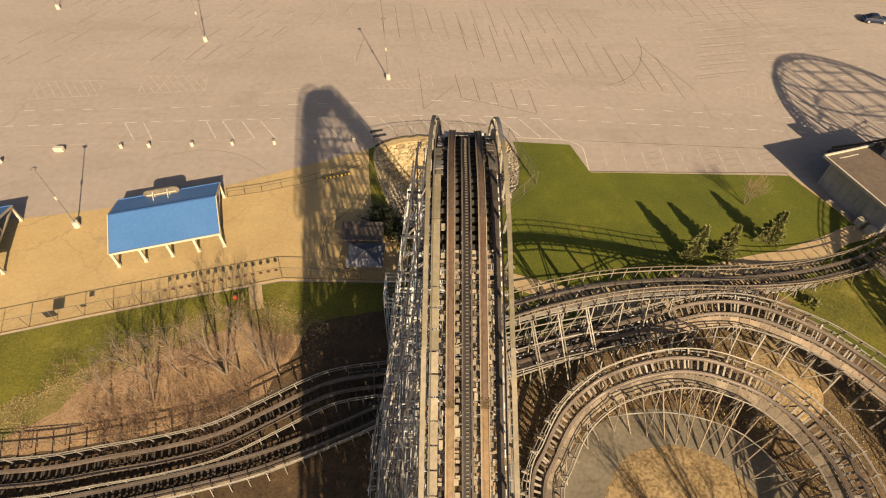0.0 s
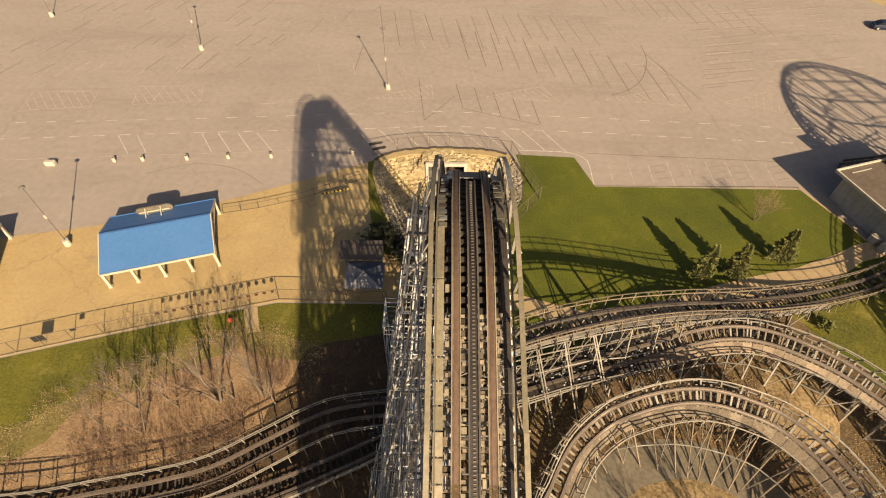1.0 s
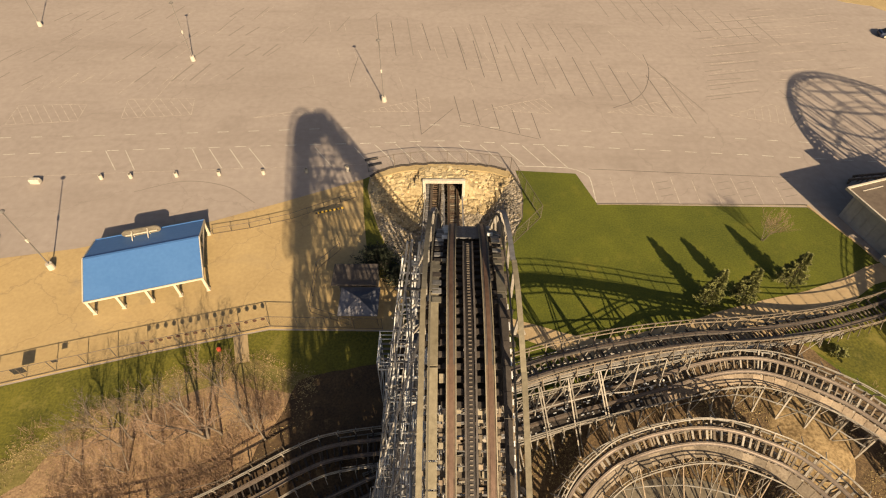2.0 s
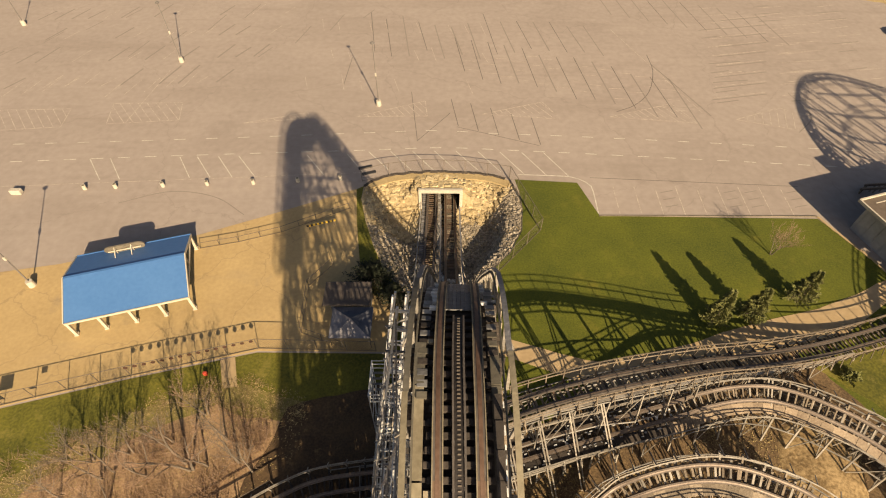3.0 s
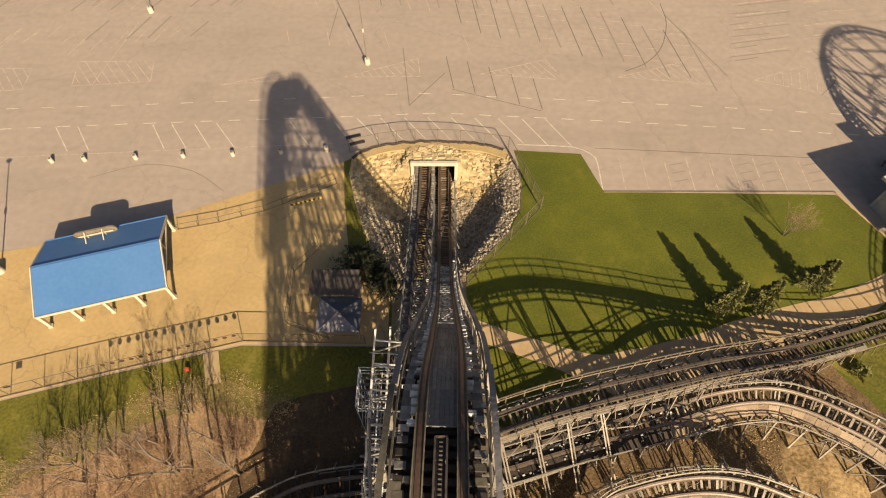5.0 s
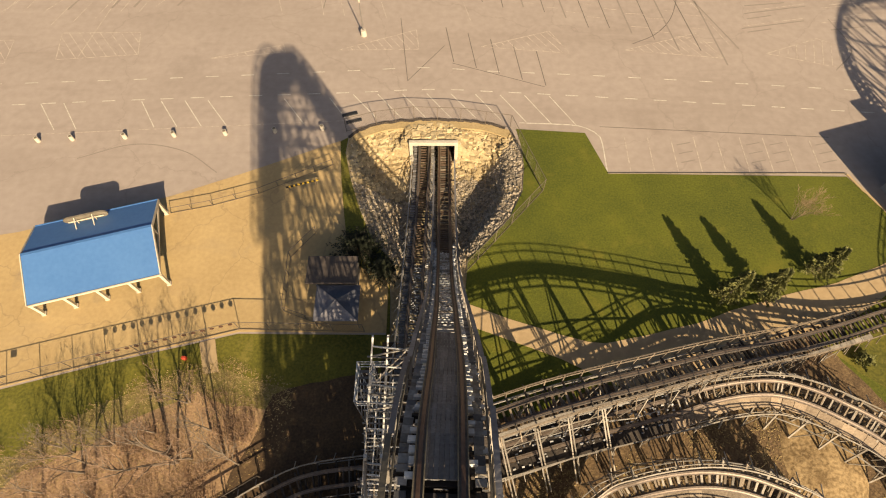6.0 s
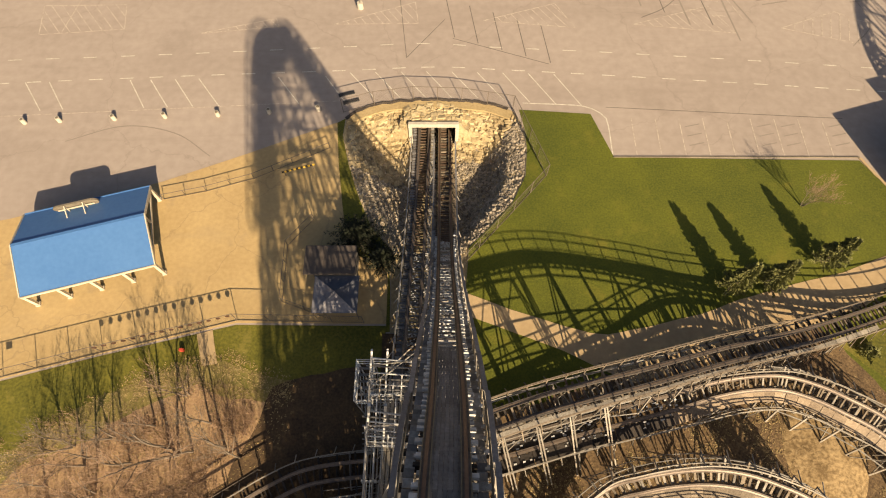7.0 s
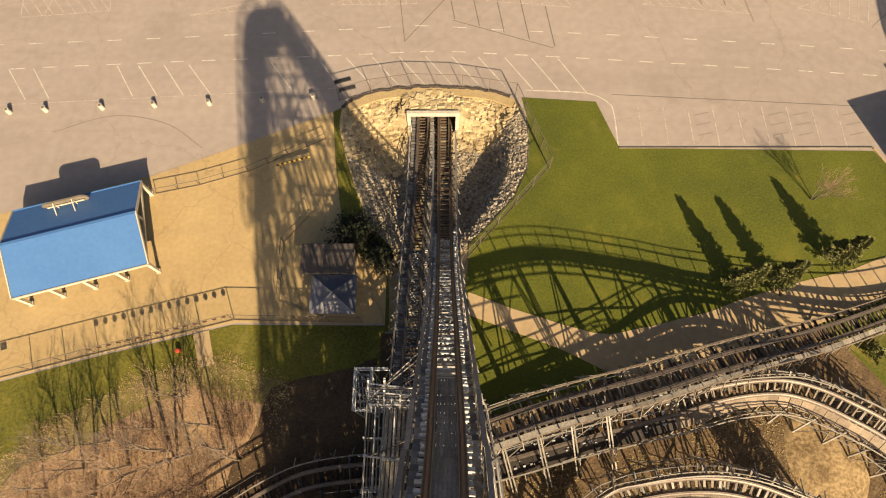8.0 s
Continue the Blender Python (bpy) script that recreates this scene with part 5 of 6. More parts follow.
MID = [(-60, 13, 0.8, -4), (-48, 13.4, 0.8, -5), (-38.3, 14.3, 0.8, -6), (-33.6, 14.8, 0.8, -7), (-29.2, 15.7, 0.8, -8), (-24.6, 16.6, 0.8, -9), (-20.1, 17.9, 0.8, -10), (-15.8, 20.2, 0.9, -10), (-12.6, 22.0, 1.0, -8), (-9.8, 23.1, 1.1, -7), (-5, 23.7, 1.4, -3), (1, 24.0, 2.2, 0), (6, 25.1, 2.75, 0), (8.7, 25.8, 3.05, 0), (11.2, 26.45, 3.3, 0), (15.1, 27.4, 3.6, -4), (20.4, 28.65, 4.1, -14), (23.2, 29.4, 4.4, -26), (26, 29.85, 4.7, -33), (28.8, 29.9, 4.7, -34), (31.2, 29.2, 4.8, -34), (33.4, 28.1, 4.8, -32), (36, 26.7, 4.5, -28), (38.1, 25.0, 4.2, -25), (39.8, 23.2, 4.0, -22), (42, 19.5, 4.0, -20), (43.5, 14, 4.0, -18), (44, 6, 4.0, -15)]
MID = [(x, y, z, b if x > 16 else min(b, 0)) for x, y, z, b in MID]
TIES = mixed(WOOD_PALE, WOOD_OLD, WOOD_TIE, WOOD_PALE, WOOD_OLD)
# black ties and boards west of x 19: dark timber plus shade as colour
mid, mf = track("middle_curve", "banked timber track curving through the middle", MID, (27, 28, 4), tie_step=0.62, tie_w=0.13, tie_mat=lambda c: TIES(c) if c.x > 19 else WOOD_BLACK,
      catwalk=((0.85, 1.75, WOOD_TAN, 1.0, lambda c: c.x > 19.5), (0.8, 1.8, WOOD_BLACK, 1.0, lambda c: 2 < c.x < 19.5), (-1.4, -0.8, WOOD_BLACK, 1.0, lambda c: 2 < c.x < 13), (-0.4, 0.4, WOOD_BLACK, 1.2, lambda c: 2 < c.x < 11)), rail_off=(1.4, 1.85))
rm = random.Random(41)
chips = []
for c, t, s, u in mf:
    if 3 < c.x < 20:
        for q in (-1.1, -0.95, -0.85, -0.3, -0.15, 0.0, 0.15, 0.3, 0.9, 1.1, 1.35):
            if rm.random() < 0.3:
                p = c + t * rm.uniform(0, 0.4) + s * q - u * 0.19
                chips.append((p, p + t * rm.uniform(0.12, 0.3), rm.uniform(0.06, 0.14), 0.07, u))
joined_beams("spacer_block", chips, WOOD_WHITE, mid)
INN = [(7.4, -8, 2.0, -20), (7.3, 4, 2.0, -24), (7.9, 13.2, 2.2, -26), (9.2, 16.2, 2.4, -28), (11.2, 19.4, 3.0, -30), (13.9, 21.6, 3.6, -32), (16.1, 22.3, 4.8, -33), (18.4, 22.7, 5.6, -34), (20.7, 22.8, 6.2, -34), (23.0, 22.5, 6.4, -34), (25.2, 21.8, 6.3, -34), (27.4, 20.8, 6.1, -33), (29.2, 19.2, 5.9, -32), (30.6, 17.2, 5.7, -30), (31.7, 14.2, 5.5, -28), (31.8, 10, 5.2, -26), (30.5, 4, 5.0, -24), (28, -6, 5.0, -20)]
track("inner_curve", "tightly banked timber turnaround above a concrete ring", INN, (20, 20, 4), tie_mat=TIES, timber=0.09, post_mat=WOOD_TAN, batter=(0.2, 0.6), bent_step=2.0, catwalk=((0.85, 1.75, WOOD_OLD, 1.0),), rail_off=(1.5, 1.85))
WEST = [(-60, 9.6, 0.8, -5), (-46, 10.2, 0.8, -6), (-36.5, 11.4, 0.9, -8), (-28, 13.0, 0.9, -10), (-18.5, 15.3, 0.9, -12), (-13.8, 16.9, 0.9, -10), (-9.0, 19.0, 1.0, -8), (-4, 21.0, 1.5, -4), (1, 21.6, 1.4, 0), (5.5, 21.8, 1.3, 0)]
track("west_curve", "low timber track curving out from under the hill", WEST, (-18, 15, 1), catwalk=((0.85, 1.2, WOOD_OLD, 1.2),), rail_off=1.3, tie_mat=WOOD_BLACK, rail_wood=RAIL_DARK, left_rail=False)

# track out of view, placed to cast the curved shadow beside the building
EAST = [(50.4, 20, 0.9, 0), (50.6, 25, 2.8, -6), (51.8, 29.8, 6.0, -12), (54.6, 33.6, 7.2, -15), (57, 37.3, 7.3, -12), (60.5, 40.2, 7.3, -8), (66, 41, 7.0, 0), (74, 39.5, 6.0, 0), (84, 34, 4.0, 0)]
track("east_curve", "raised timber track curving past the grey building", EAST, (52, 31, 6), rail_wood=WOOD_RAIL, catwalk=((0.85, 1.4, WOOD_OLD, 1.0), (-1.4, -0.85, WOOD_OLD, 1.0)), batter=(0.1, 0.1))

# a tall turnaround hill beyond the building, whose shadow falls on the car park
FAR = [(54.6, 60, 0.8, 0), (57.4, 56.5, 4.9, 0), (62.2, 50.8, 12.8, 0), (67.6, 46.2, 19.6, 0), (72.1, 43.8, 23.7, 0), (76.7, 43.0, 25.9, 0), (81.5, 42.8, 26.1, 0), (86.5, 43.2, 23.2, 0), (88.8, 44.5, 17.8, 0), (90, 46.5, 11.5, 0), (92, 49, 5.0, 0), (96, 52, 3.0, 0)]
track("turnaround_hill", "open timber turnaround hill behind the grey building", FAR, (75, 45, 15), tie_step=1.1, bent_step=3.5, batter=(0.0, 0.0), level_h=4.5, rail_off=1.1, columns=(-0.7, 0.7), left_rail=False, right_rail=False, timber=0.15)
far_hill = bpy.data.objects["turnaround_hill"]
far_line = spline(FAR, 3.5)
far_b = Timber(far_hill, (75, 45, 15))
for p, q in zip(far_line, far_line[1:]):
    for z in (3.5, 7.5, 11.5, 15.5, 19.5, 23.0):
        if min(p[2], q[2]) > z + 0.8:
            far_b.add("girt", WOOD_PALE, (p[0], p[1], z), (q[0], q[1], z), 0.18, 0.22)
far_b.build()
# ---- shelters ----
E_X, E_Y = Vector((0.962, 0.274, 0)).normalized(), Vector((-0.274, 0.962, 0)).normalized()


def slab_from(bm, quad, thick):
    """A thin slab under a quad given by its four top corners."""
    top = [bm.verts.new(p) for p in quad]
    nrm = (Vector(quad[1]) - Vector(quad[0])).cross(Vector(quad[3]) - Vector(quad[0])).normalized()
    if nrm.z < 0:
        nrm = -nrm
    low = [bm.verts.new(Vector(p) - nrm * thick) for p in quad]
    bm.faces.new(top)
    bm.faces.new(low[::-1])
    for i in range(4):
        j = (i + 1) % 4
        bm.faces.new((top[i], low[i], low[j], top[j]))
    bmesh.ops.recalc_face_normals(bm, faces=bm.faces)


def shelter():
    base = Vector((-33.3, 44.4, 0))
    sh = thing("picnic_shelter", (base.x, base.y, 0.02), "open shelter with blue metal roof and cream posts", "shelter", "blue shelters on the plaza")
    half, ridge, front, back, rz, ez = 6.02, 0.0, -4.75, 4.3, 3.9, 2.35

    def at(a, b, z):
        return base + E_X * a + E_Y * b + Vector((0, 0, z))

    for nm, b in (("roof_front", front), ("roof_back", back)):
        bm = bmesh.new()
        slab_from(bm, [at(-half, ridge, rz), at(half, ridge, rz), at(half, b, ez), at(-half, b, ez)], 0.1)
        r = part(nm, bm, BLUE_ROOF, sh)
        for e in (-1, 1):
            bm = bmesh.new()
            add_box(bm, at(e * (half + 0.05), ridge, rz - 0.03), at(e * (half + 0.05), b, ez - 0.03), 0.1, 0.26)
            part("barge_board", bm, CREAM, r, "cream barge board")
        bm = bmesh.new()
        sgn = -1 if b < 0 else 1
        add_box(bm, at(-half, b + sgn * 0.05, ez - 0.06), at(half, b + sgn * 0.05, ez - 0.06), 0.1, 0.24)
        part("fascia", bm, CREAM if b < 0 else BLUE_ROOF, r, "cream fascia board" if b < 0 else "")
    bm = bmesh.new()
    add_box(bm, at(-half, ridge, rz + 0.03), at(half, ridge, rz + 0.03), 0.3, 0.04)
    part("ridge_cap", bm, BLUE_ROOF, sh)
    for b in (front + 0.12, back - 0.2):
        for i in range(5):
            a = -half + 0.12 + (2 * half - 0.24) * i / 4
            slope = rz - abs(b) * (rz - ez) / (4.75 if b < 0 else 4.3)
            bm = bmesh.new()
            add_box(bm, at(a, b, 0.0), at(a, b, slope - 0.1), 0.28, 0.28, E_Y)
            post = part("post", bm, CREAM, sh)
            bm = bmesh.new()
            add_box(bm, at(a, b, 0.0), at(a, b, 0.22), 0.42, 0.42, E_Y)
            part("post_foot", bm, CONC_WHITE, post)
        bm = bmesh.new()
        add_box(bm, at(-half + 0.1, b, slope - 0.24), at(half - 0.1, b, slope - 0.24), 0.14, 0.26)
        part("lintel_beam", bm, CREAM, sh)
    for e in (-1, 1):
        bm = bmesh.new()
        add_box(bm, at(e * (half - 0.12), front + 0.12, 2.18), at(e * (half - 0.12), back - 0.2, 2.18), 0.14, 0.24)
        part("tie_beam", bm, CREAM, sh)
        bm = bmesh.new()
        add_box(bm, at(e * (half - 0.12), 0, 2.2), at(e * (half - 0.12), 0, 3.75), 0.14, 0.14, E_Y)
        part("king_post", bm, CREAM, sh)
    return sh, at


sh1, sat = shelter()
# second copy stands in for a larger building at the plaza's edge
sh2 = copy_thing(sh1, Matrix.Translation(sh1.location + Vector((-24.2, -4.4, 0))))
# the sign that stands on the back slope
sign = thing("roof_sign", tuple(sat(-0.6, 3.3, 2.7)), "pale rounded sign board standing on the blue roof", "sign")
bm = bmesh.new()
prof = []
for k in range(33):
    a = math.pi / 2 + math.pi * k / 32
    prof.append((-1.45 + 0.62 * math.cos(a), 0.62 * math.sin(a)))
for k in range(33):
    a = -math.pi / 2 + math.pi * k / 32
    prof.append((1.45 + 0.62 * math.cos(a), 0.62 * math.sin(a)))
lean = 0.25
f0 = [bm.verts.new(sat(-0.6 + x, 3.3 - z * lean, 3.25 + z)) for x, z in prof]
f1 = [bm.verts.new(sat(-0.6 + x, 3.48 - z * lean, 3.25 + z)) for x, z in prof]
bm.faces.new(f0)
bm.faces.new(f1[::-1])
for i in range(len(prof)):
    j = (i + 1) % len(prof)
    bm.faces.new((f0[i], f1[i], f1[j], f0[j]))
bmesh.ops.recalc_face_normals(bm, faces=bm.faces)
part("board", bm, GREY_CONC, sign)
for x in (-0.9, 0.8):
    bm = bmesh.new()
    add_box(bm, sat(-0.6 + x, 2.2, 3.12), sat(-0.6 + x, 3.2, 3.7), 0.08, 0.08)
    add_box(bm, sat(-0.6 + x, 3.2, 2.74), sat(-0.6 + x, 3.2, 3.7), 0.08, 0.08, E_Y)
    part("strut", bm, CREAM, sign)
bm = bmesh.new()
add_box(bm, sat(-2.3, 3.16, 3.2), sat(1.1, 3.16, 3.2), 0.08, 0.12)
part("rail_bar", bm, CREAM, sign)

# ---- grey flat-roofed building ----
A0 = Vector((49.08, 54.0, 0))
D1, D2 = Vector((0.289, -0.957, 0)).normalized(), Vector((0.957, 0.289, 0)).normalized()
gb = thing("grey_building", (49.08, 54.0, 0), "grey flat-roofed building with an overhanging pale roof edge", "building")
H_B = 4.2


def gq(a, b, z):
    return A0 + D1 * a + D2 * b + Vector((0, 0, z))


# walls stand back under the eaves
for nm, p, q in (("wall_panel", gq(0.8, 1.1, 0), gq(10.6, 1.1, 0)), ("wall_panel", gq(0.95, 1.25, 0), gq(0.95, 14.4, 0)), ("wall_panel", gq(10.45, 1.25, 0), gq(10.45, 14.4, 0)), ("wall_panel", gq(0.8, 14.55, 0), gq(10.6, 14.55, 0))):
    bm = bmesh.new()
    up = Vector((0, 0, (H_B - 0.15) / 2))
    add_box(bm, p + up, q + up, 0.3, H_B - 0.15)
    part(nm, bm, WALL_GREY, gb)
for i in range(8):
    bm = bmesh.new()
    add_box(bm, gq(1.2 + 1.25 * i, 0.92, 0.1), gq(1.2 + 1.25 * i, 0.92, H_B - 0.7), 0.04, 0.06, D1)
    part("wall_batten", bm, WALL_GREY, gb)
for i in range(16):
    block_bm = bmesh.new()
    add_box(block_bm, gq(1.2 + 0.58 * i, 0.91, H_B - 0.5), gq(1.42 + 0.58 * i, 0.91, H_B - 0.5), 0.06, 0.14)
    part("wall_vent", block_bm, BLACK, gb, "small dark vent slot")
bm = bmesh.new()
slab_from(bm, [gq(0.1, 0.1, H_B + 0.05), gq(11.1, 0.1, H_B + 0.05), gq(11.1, 14.95, H_B + 0.05), gq(0.1, 14.95, H_B + 0.05)], 0.2)
part("flat_roof", bm, ROOF_BROWN, gb)
for p, q in ((gq(-0.05, 0, H_B), gq(11.25, 0, H_B)), (gq(0, 0.11, H_B), gq(0, 14.89, H_B)), (gq(11.2, 0.11, H_B), gq(11.2, 14.89, H_B)), (gq(-0.05, 15, H_B), gq(11.25, 15, H_B))):
    bm = bmesh.new()
    add_box(bm, p + Vector((0, 0, 0.1)), q + Vector((0, 0, 0.1)), 0.2, 0.36)
    part("parapet", bm, CONC_WHITE, gb, "pale metal roof edge")
for a in (8.6, 10.1):
    bm = bmesh.new()
    add_box(bm, gq(a, 0.35, 0.0), gq(a, 0.35, 1.0), 0.8, 0.9, D1)
    part("vent_box", bm, CONC_WHITE, gb, "white metal vent box")
bm = bmesh.new()
add_box(bm, gq(3.0, 8.3, H_B + 0.05), gq(3.0, 8.3, 7.4), 2.2, 2.2, D1)
part("roof_turret", bm, WALL_GREY, gb)
bm = bmesh.new()
add_box(bm, gq(0.9, 1.6, H_B + 0.07), gq(0.9, 4.6, H_B + 0.07), 0.12, 0.06)
part("roof_pipe", bm, CONC_WHITE, gb)

# ---- light poles ----


def cone(bm, p, q, r0, r1, seg=8):
    p, q = Vector(p), Vector(q)
    d = (q - p).normalized()
    x = d.orthogonal().normalized()
    y = d.cross(x)
    a = [bm.verts.new(p + (x * math.cos(2 * math.pi * k / seg) + y * math.sin(2 * math.pi * k / seg)) * r0) for k in range(seg)]
    b = [bm.verts.new(q + (x * math.cos(2 * math.pi * k / seg) + y * math.sin(2 * math.pi * k / seg)) * r1) for k in range(seg)]
    for k in range(seg):
        j = (k + 1) % seg
        bm.faces.new((a[k], a[j], b[j], b[k]))
    bm.faces.new(a[::-1])
    bm.faces.new(b)


def light_pole(x, y, h, label):
    lp = thing("light_pole", (x, y, 0), label, "light pole", "car park light poles")
    bm = bmesh.new()
    cone(bm, (x, y, 0), (x, y, 0.85), 0.42, 0.36, 14)
    part("base", bm, CONC_WHITE, lp, "white concrete base")
    bm = bmesh.new()
    cone(bm, (x, y, 0.85), (x, y, h), 0.08, 0.055, 8)
    part("shaft", bm, POLE, lp)
    bm = bmesh.new()
    cone(bm, (x, y, h), (x, y, h + 0.14), 0.2, 0.36, 12)
    cone(bm, (x, y, h + 0.14), (x, y, h + 0.3), 0.36, 0.12, 12)
    part("lamp_head", bm, POLE, lp, "round lamp head")
    bm = bmesh.new()
    block(bm, x - 0.13, x + 0.13, y - 0.16, y + 0.1, h * 0.5, h * 0.5 + 0.5, 0.04)
    part("junction_box", bm, CONC_WHITE, lp)
    return lp


light_pole(-45.5, 44.6, 9.2, "tall steel light pole standing on the plaza")
for x, y, h in ((-9.45, 78.5, 10.0), (-43.4, 90.5, 9.8), (-76.0, 102.7, 9.8)):
    light_pole(x, y, h, "tall steel light pole on a white concrete base")

# ---- barrels along the lot's edge ----


def barrel(x, y):
    b = thing("concrete_barrel", (x, y, 0), "pale concrete-filled barrel standing on asphalt", "bollard", "barrels along the plaza")
    bm = bmesh.new()
    prof = [(0.24, 0.0), (0.26, 0.06), (0.235, 0.24), (0.26, 0.28), (0.235, 0.5), (0.25, 0.68)]
    for (r0, z0), (r1, z1) in zip(prof, prof[1:]):
        cone(bm, (x, y, z0), (x, y, z1), r0, r1, 14)
    part("drum", bm, CONC_WHITE, b)
    bm = bmesh.new()
    cone(bm, (x, y, 0.66), (x, y, 0.71), 0.2, 0.15, 14)
    part("fill", bm, GREY_CONC, b, "grey concrete fill")
    return b


first = barrel(-46.3, 60.0)
for x, y in ((-42.4, 60.25), (-36.3, 60.55), (-30.6, 60.85), (-24.6, 61.1), (-18.8, 61.5), (-13.2, 61.9), (-61.7, 56.6)):
    copy_thing(first, Matrix.Translation((x, y, 0)))
bm = bmesh.new()
block(bm, -55.4, -54.0, 58.8, 59.5, 0, 0.75, 0.1)
solo("concrete_block", bm, CONC_WHITE, (-54.7, 59.2, 0), "white concrete block standing on the asphalt", "barrier")
for x0, y0 in ((-11.0, 64.0), (-10.4, 62.9)):
    bm = bmesh.new()
    bmesh.ops.create_cube(bm, size=1.0, matrix=Matrix.Translation((x0 + 0.85, y0 + 0.3, 0.05)) @ Matrix.Rotation(0.3, 4, "Z") @ Matrix.Diagonal((1.9, 0.5, 0.1, 1)))
    bmesh.ops.bevel(bm, geom=bm.edges[:], offset=0.02, segments=1, affect="EDGES")
    solo("steel_plate", bm, BLACK, (x0 + 0.85, y0 + 0.3, 0), "dark flat steel plate lying on the asphalt", "plate", "steel plates by the fence")

# ---- fences ----


def fence(points, h, spacing, label, mat=STEEL, skip_mesh=False, z0=0.0, name="chain_link_fence", foot_rail=True):
    fc = thing(name, (*points[0], z0), label, "fence", "fences")
    wires = []
    for (ax, ay), (bx, by) in zip(points, points[1:]):
        a, b = Vector((ax, ay, z0)), Vector((bx, by, z0))
        n = max(1, round((b - a).length / spacing))
        for i in range(n + 1):
            if i == n and (bx, by) != tuple(points[-1]):
                continue
            p = a.lerp(b, i / n)
            beam("fence_post", p, p + Vector((0, 0, h + 0.04)), 0.06, 0.06, mat, fc, Vector((0, 1, 0)))
        beam("top_rail", a + Vector((0, 0, h)), b + Vector((0, 0, h)), 0.05, 0.05, mat, fc)
        if foot_rail:
            beam("bottom_rail", a + Vector((0, 0, 0.08)), b + Vector((0, 0, 0.08)), 0.04, 0.04, mat, fc)
        if not skip_mesh:
            ln_ = (b - a).length
            d = (b - a) / ln_
            k = -h
            while k < ln_:
                s0, s1 = max(k, 0), min(k + h, ln_)
                wires.append((a + d * s0 + Vector((0, 0, 0.05 + s0 - k)), a + d * s1 + Vector((0, 0, 0.05 + s1 - k)), 0.005, 0.005, Vector((0, 0, 1))))
                wires.append((a + d * s0 + Vector((0, 0, h - (s0 - k))), a + d * s1 + Vector((0, 0, h - (s1 - k))), 0.005, 0.005, Vector((0, 0, 1))))
                k += 0.3
    if wires:
        wires = [w for w in wires if (w[1] - w[0]).length > 0.05]
        joined_beams("wire_mesh", wires, mat, fc)
    return fc


low_line = [(-58, 26.0), (-46.5, 29.2), (-38.7, 31.45), (-30.3, 33.7), (-18.4, 36.75), (-6.4, 36.5)]
fence(low_line, 1.95, 2.75, "thin steel mesh fence along the plaza's lower edge")
fence([(-10.3, 61.6), (-6.8, 62.75), (-2.3, 63.5), (3.3, 63.3), (9.2, 62.2), (12.3, 53.0), (2.9, 42.2)], 2.15, 2.7, "steel mesh fence round the stone pit")
fence([(-28.3, 50.0), (-24.0, 51.0), (-19.2, 52.6), (-11.4, 56.6)], 1.0, 2.3, "low steel rail fence across the plaza", skip_mesh=True)
fence([(-52, 15.2), (-40, 17.0), (-31.2, 17.8), (-25, 19.0), (-19.2, 20.6), (-14.2, 23.6)], 1.2, 2.6, "thin steel fence beside the track", skip_mesh=True, foot_rail=False)
fence([(-12.3, 47.6), (-14.6, 44.6), (-14.4, 38.6), (-9.8, 36.9)], 1.2, 2.0, "low steel queue fence on the plaza", skip_mesh=True)
# discs on the lower fence
bm = bmesh.new()
cone(bm, (0, -0.02, 0), (0, 0.02, 0), 0.2, 0.2, 18)
dm = mesh_of("disc", bm, DISC)
fdir = Vector((-18.4 + 30.3, 36.75 - 33.7, 0)).normalized()
for i in range(15):
    p = Vector((-18.75, 36.66, 1.72)) - fdir * (0.84 * i)
    ob = new("fence_disc", dm)
    ob.matrix_basis = Matrix.Translation(p - fdir.cross(Vector((0, 0, 1))) * -0.06) @ Matrix.Rotation(math.atan2(fdir.y, fdir.x), 4, "Z")
    tagged(ob, "dark red round disc hung on the mesh fence", "disc", "discs on the fence")
bm = bmesh.new()
add_box(bm, (-41.9, 30.62, 1.35), (-40.8, 30.94, 1.35), 0.04, 0.9)
solo("notice_board", bm, BLACK, (-41.35, 30.78, 0.9), "dark notice board fixed to the mesh fence", "sign")
bm = bmesh.new()
add_box(bm, (-38.4, 31.65, 1.6), (-37.9, 31.8, 1.6), 0.04, 0.4)
solo("notice_board", bm, BLACK, (-38.15, 31.72, 1.4), "small dark notice board fixed to the mesh fence", "sign")
# striped barrier board
bar = thing("striped_barrier", (-14.4, 53.4, 0.02), "yellow and black striped barrier board on two feet", "barrier")
p, q = Vector((-16.1, 52.9, 0.75)), Vector((-12.7, 53.95, 0.75))
for i in range(14):
    a, b = p.lerp(q, i / 14), p.lerp(q, (i + 1) / 14)
    beam("stripe", a, b, 0.05, 0.3, YELLOW if i % 2 else BLACK, bar)
for k in (0.08, 0.92):
    a = p.lerp(q, k)
    beam("foot", Vector((a.x, a.y, 0.02)), Vector((a.x, a.y, 0.9)), 0.08, 0.08, STEEL, bar, Vector((0, 1, 0)))
bm = bmesh.new()
block(bm, -23.2, -22.8, 33.7, 34.0, 0.0, 0.5, 0.05)
solo("utility_box", bm, RED, (-23.0, 33.85, 0.01), "small red metal box standing on the lawn", "box")

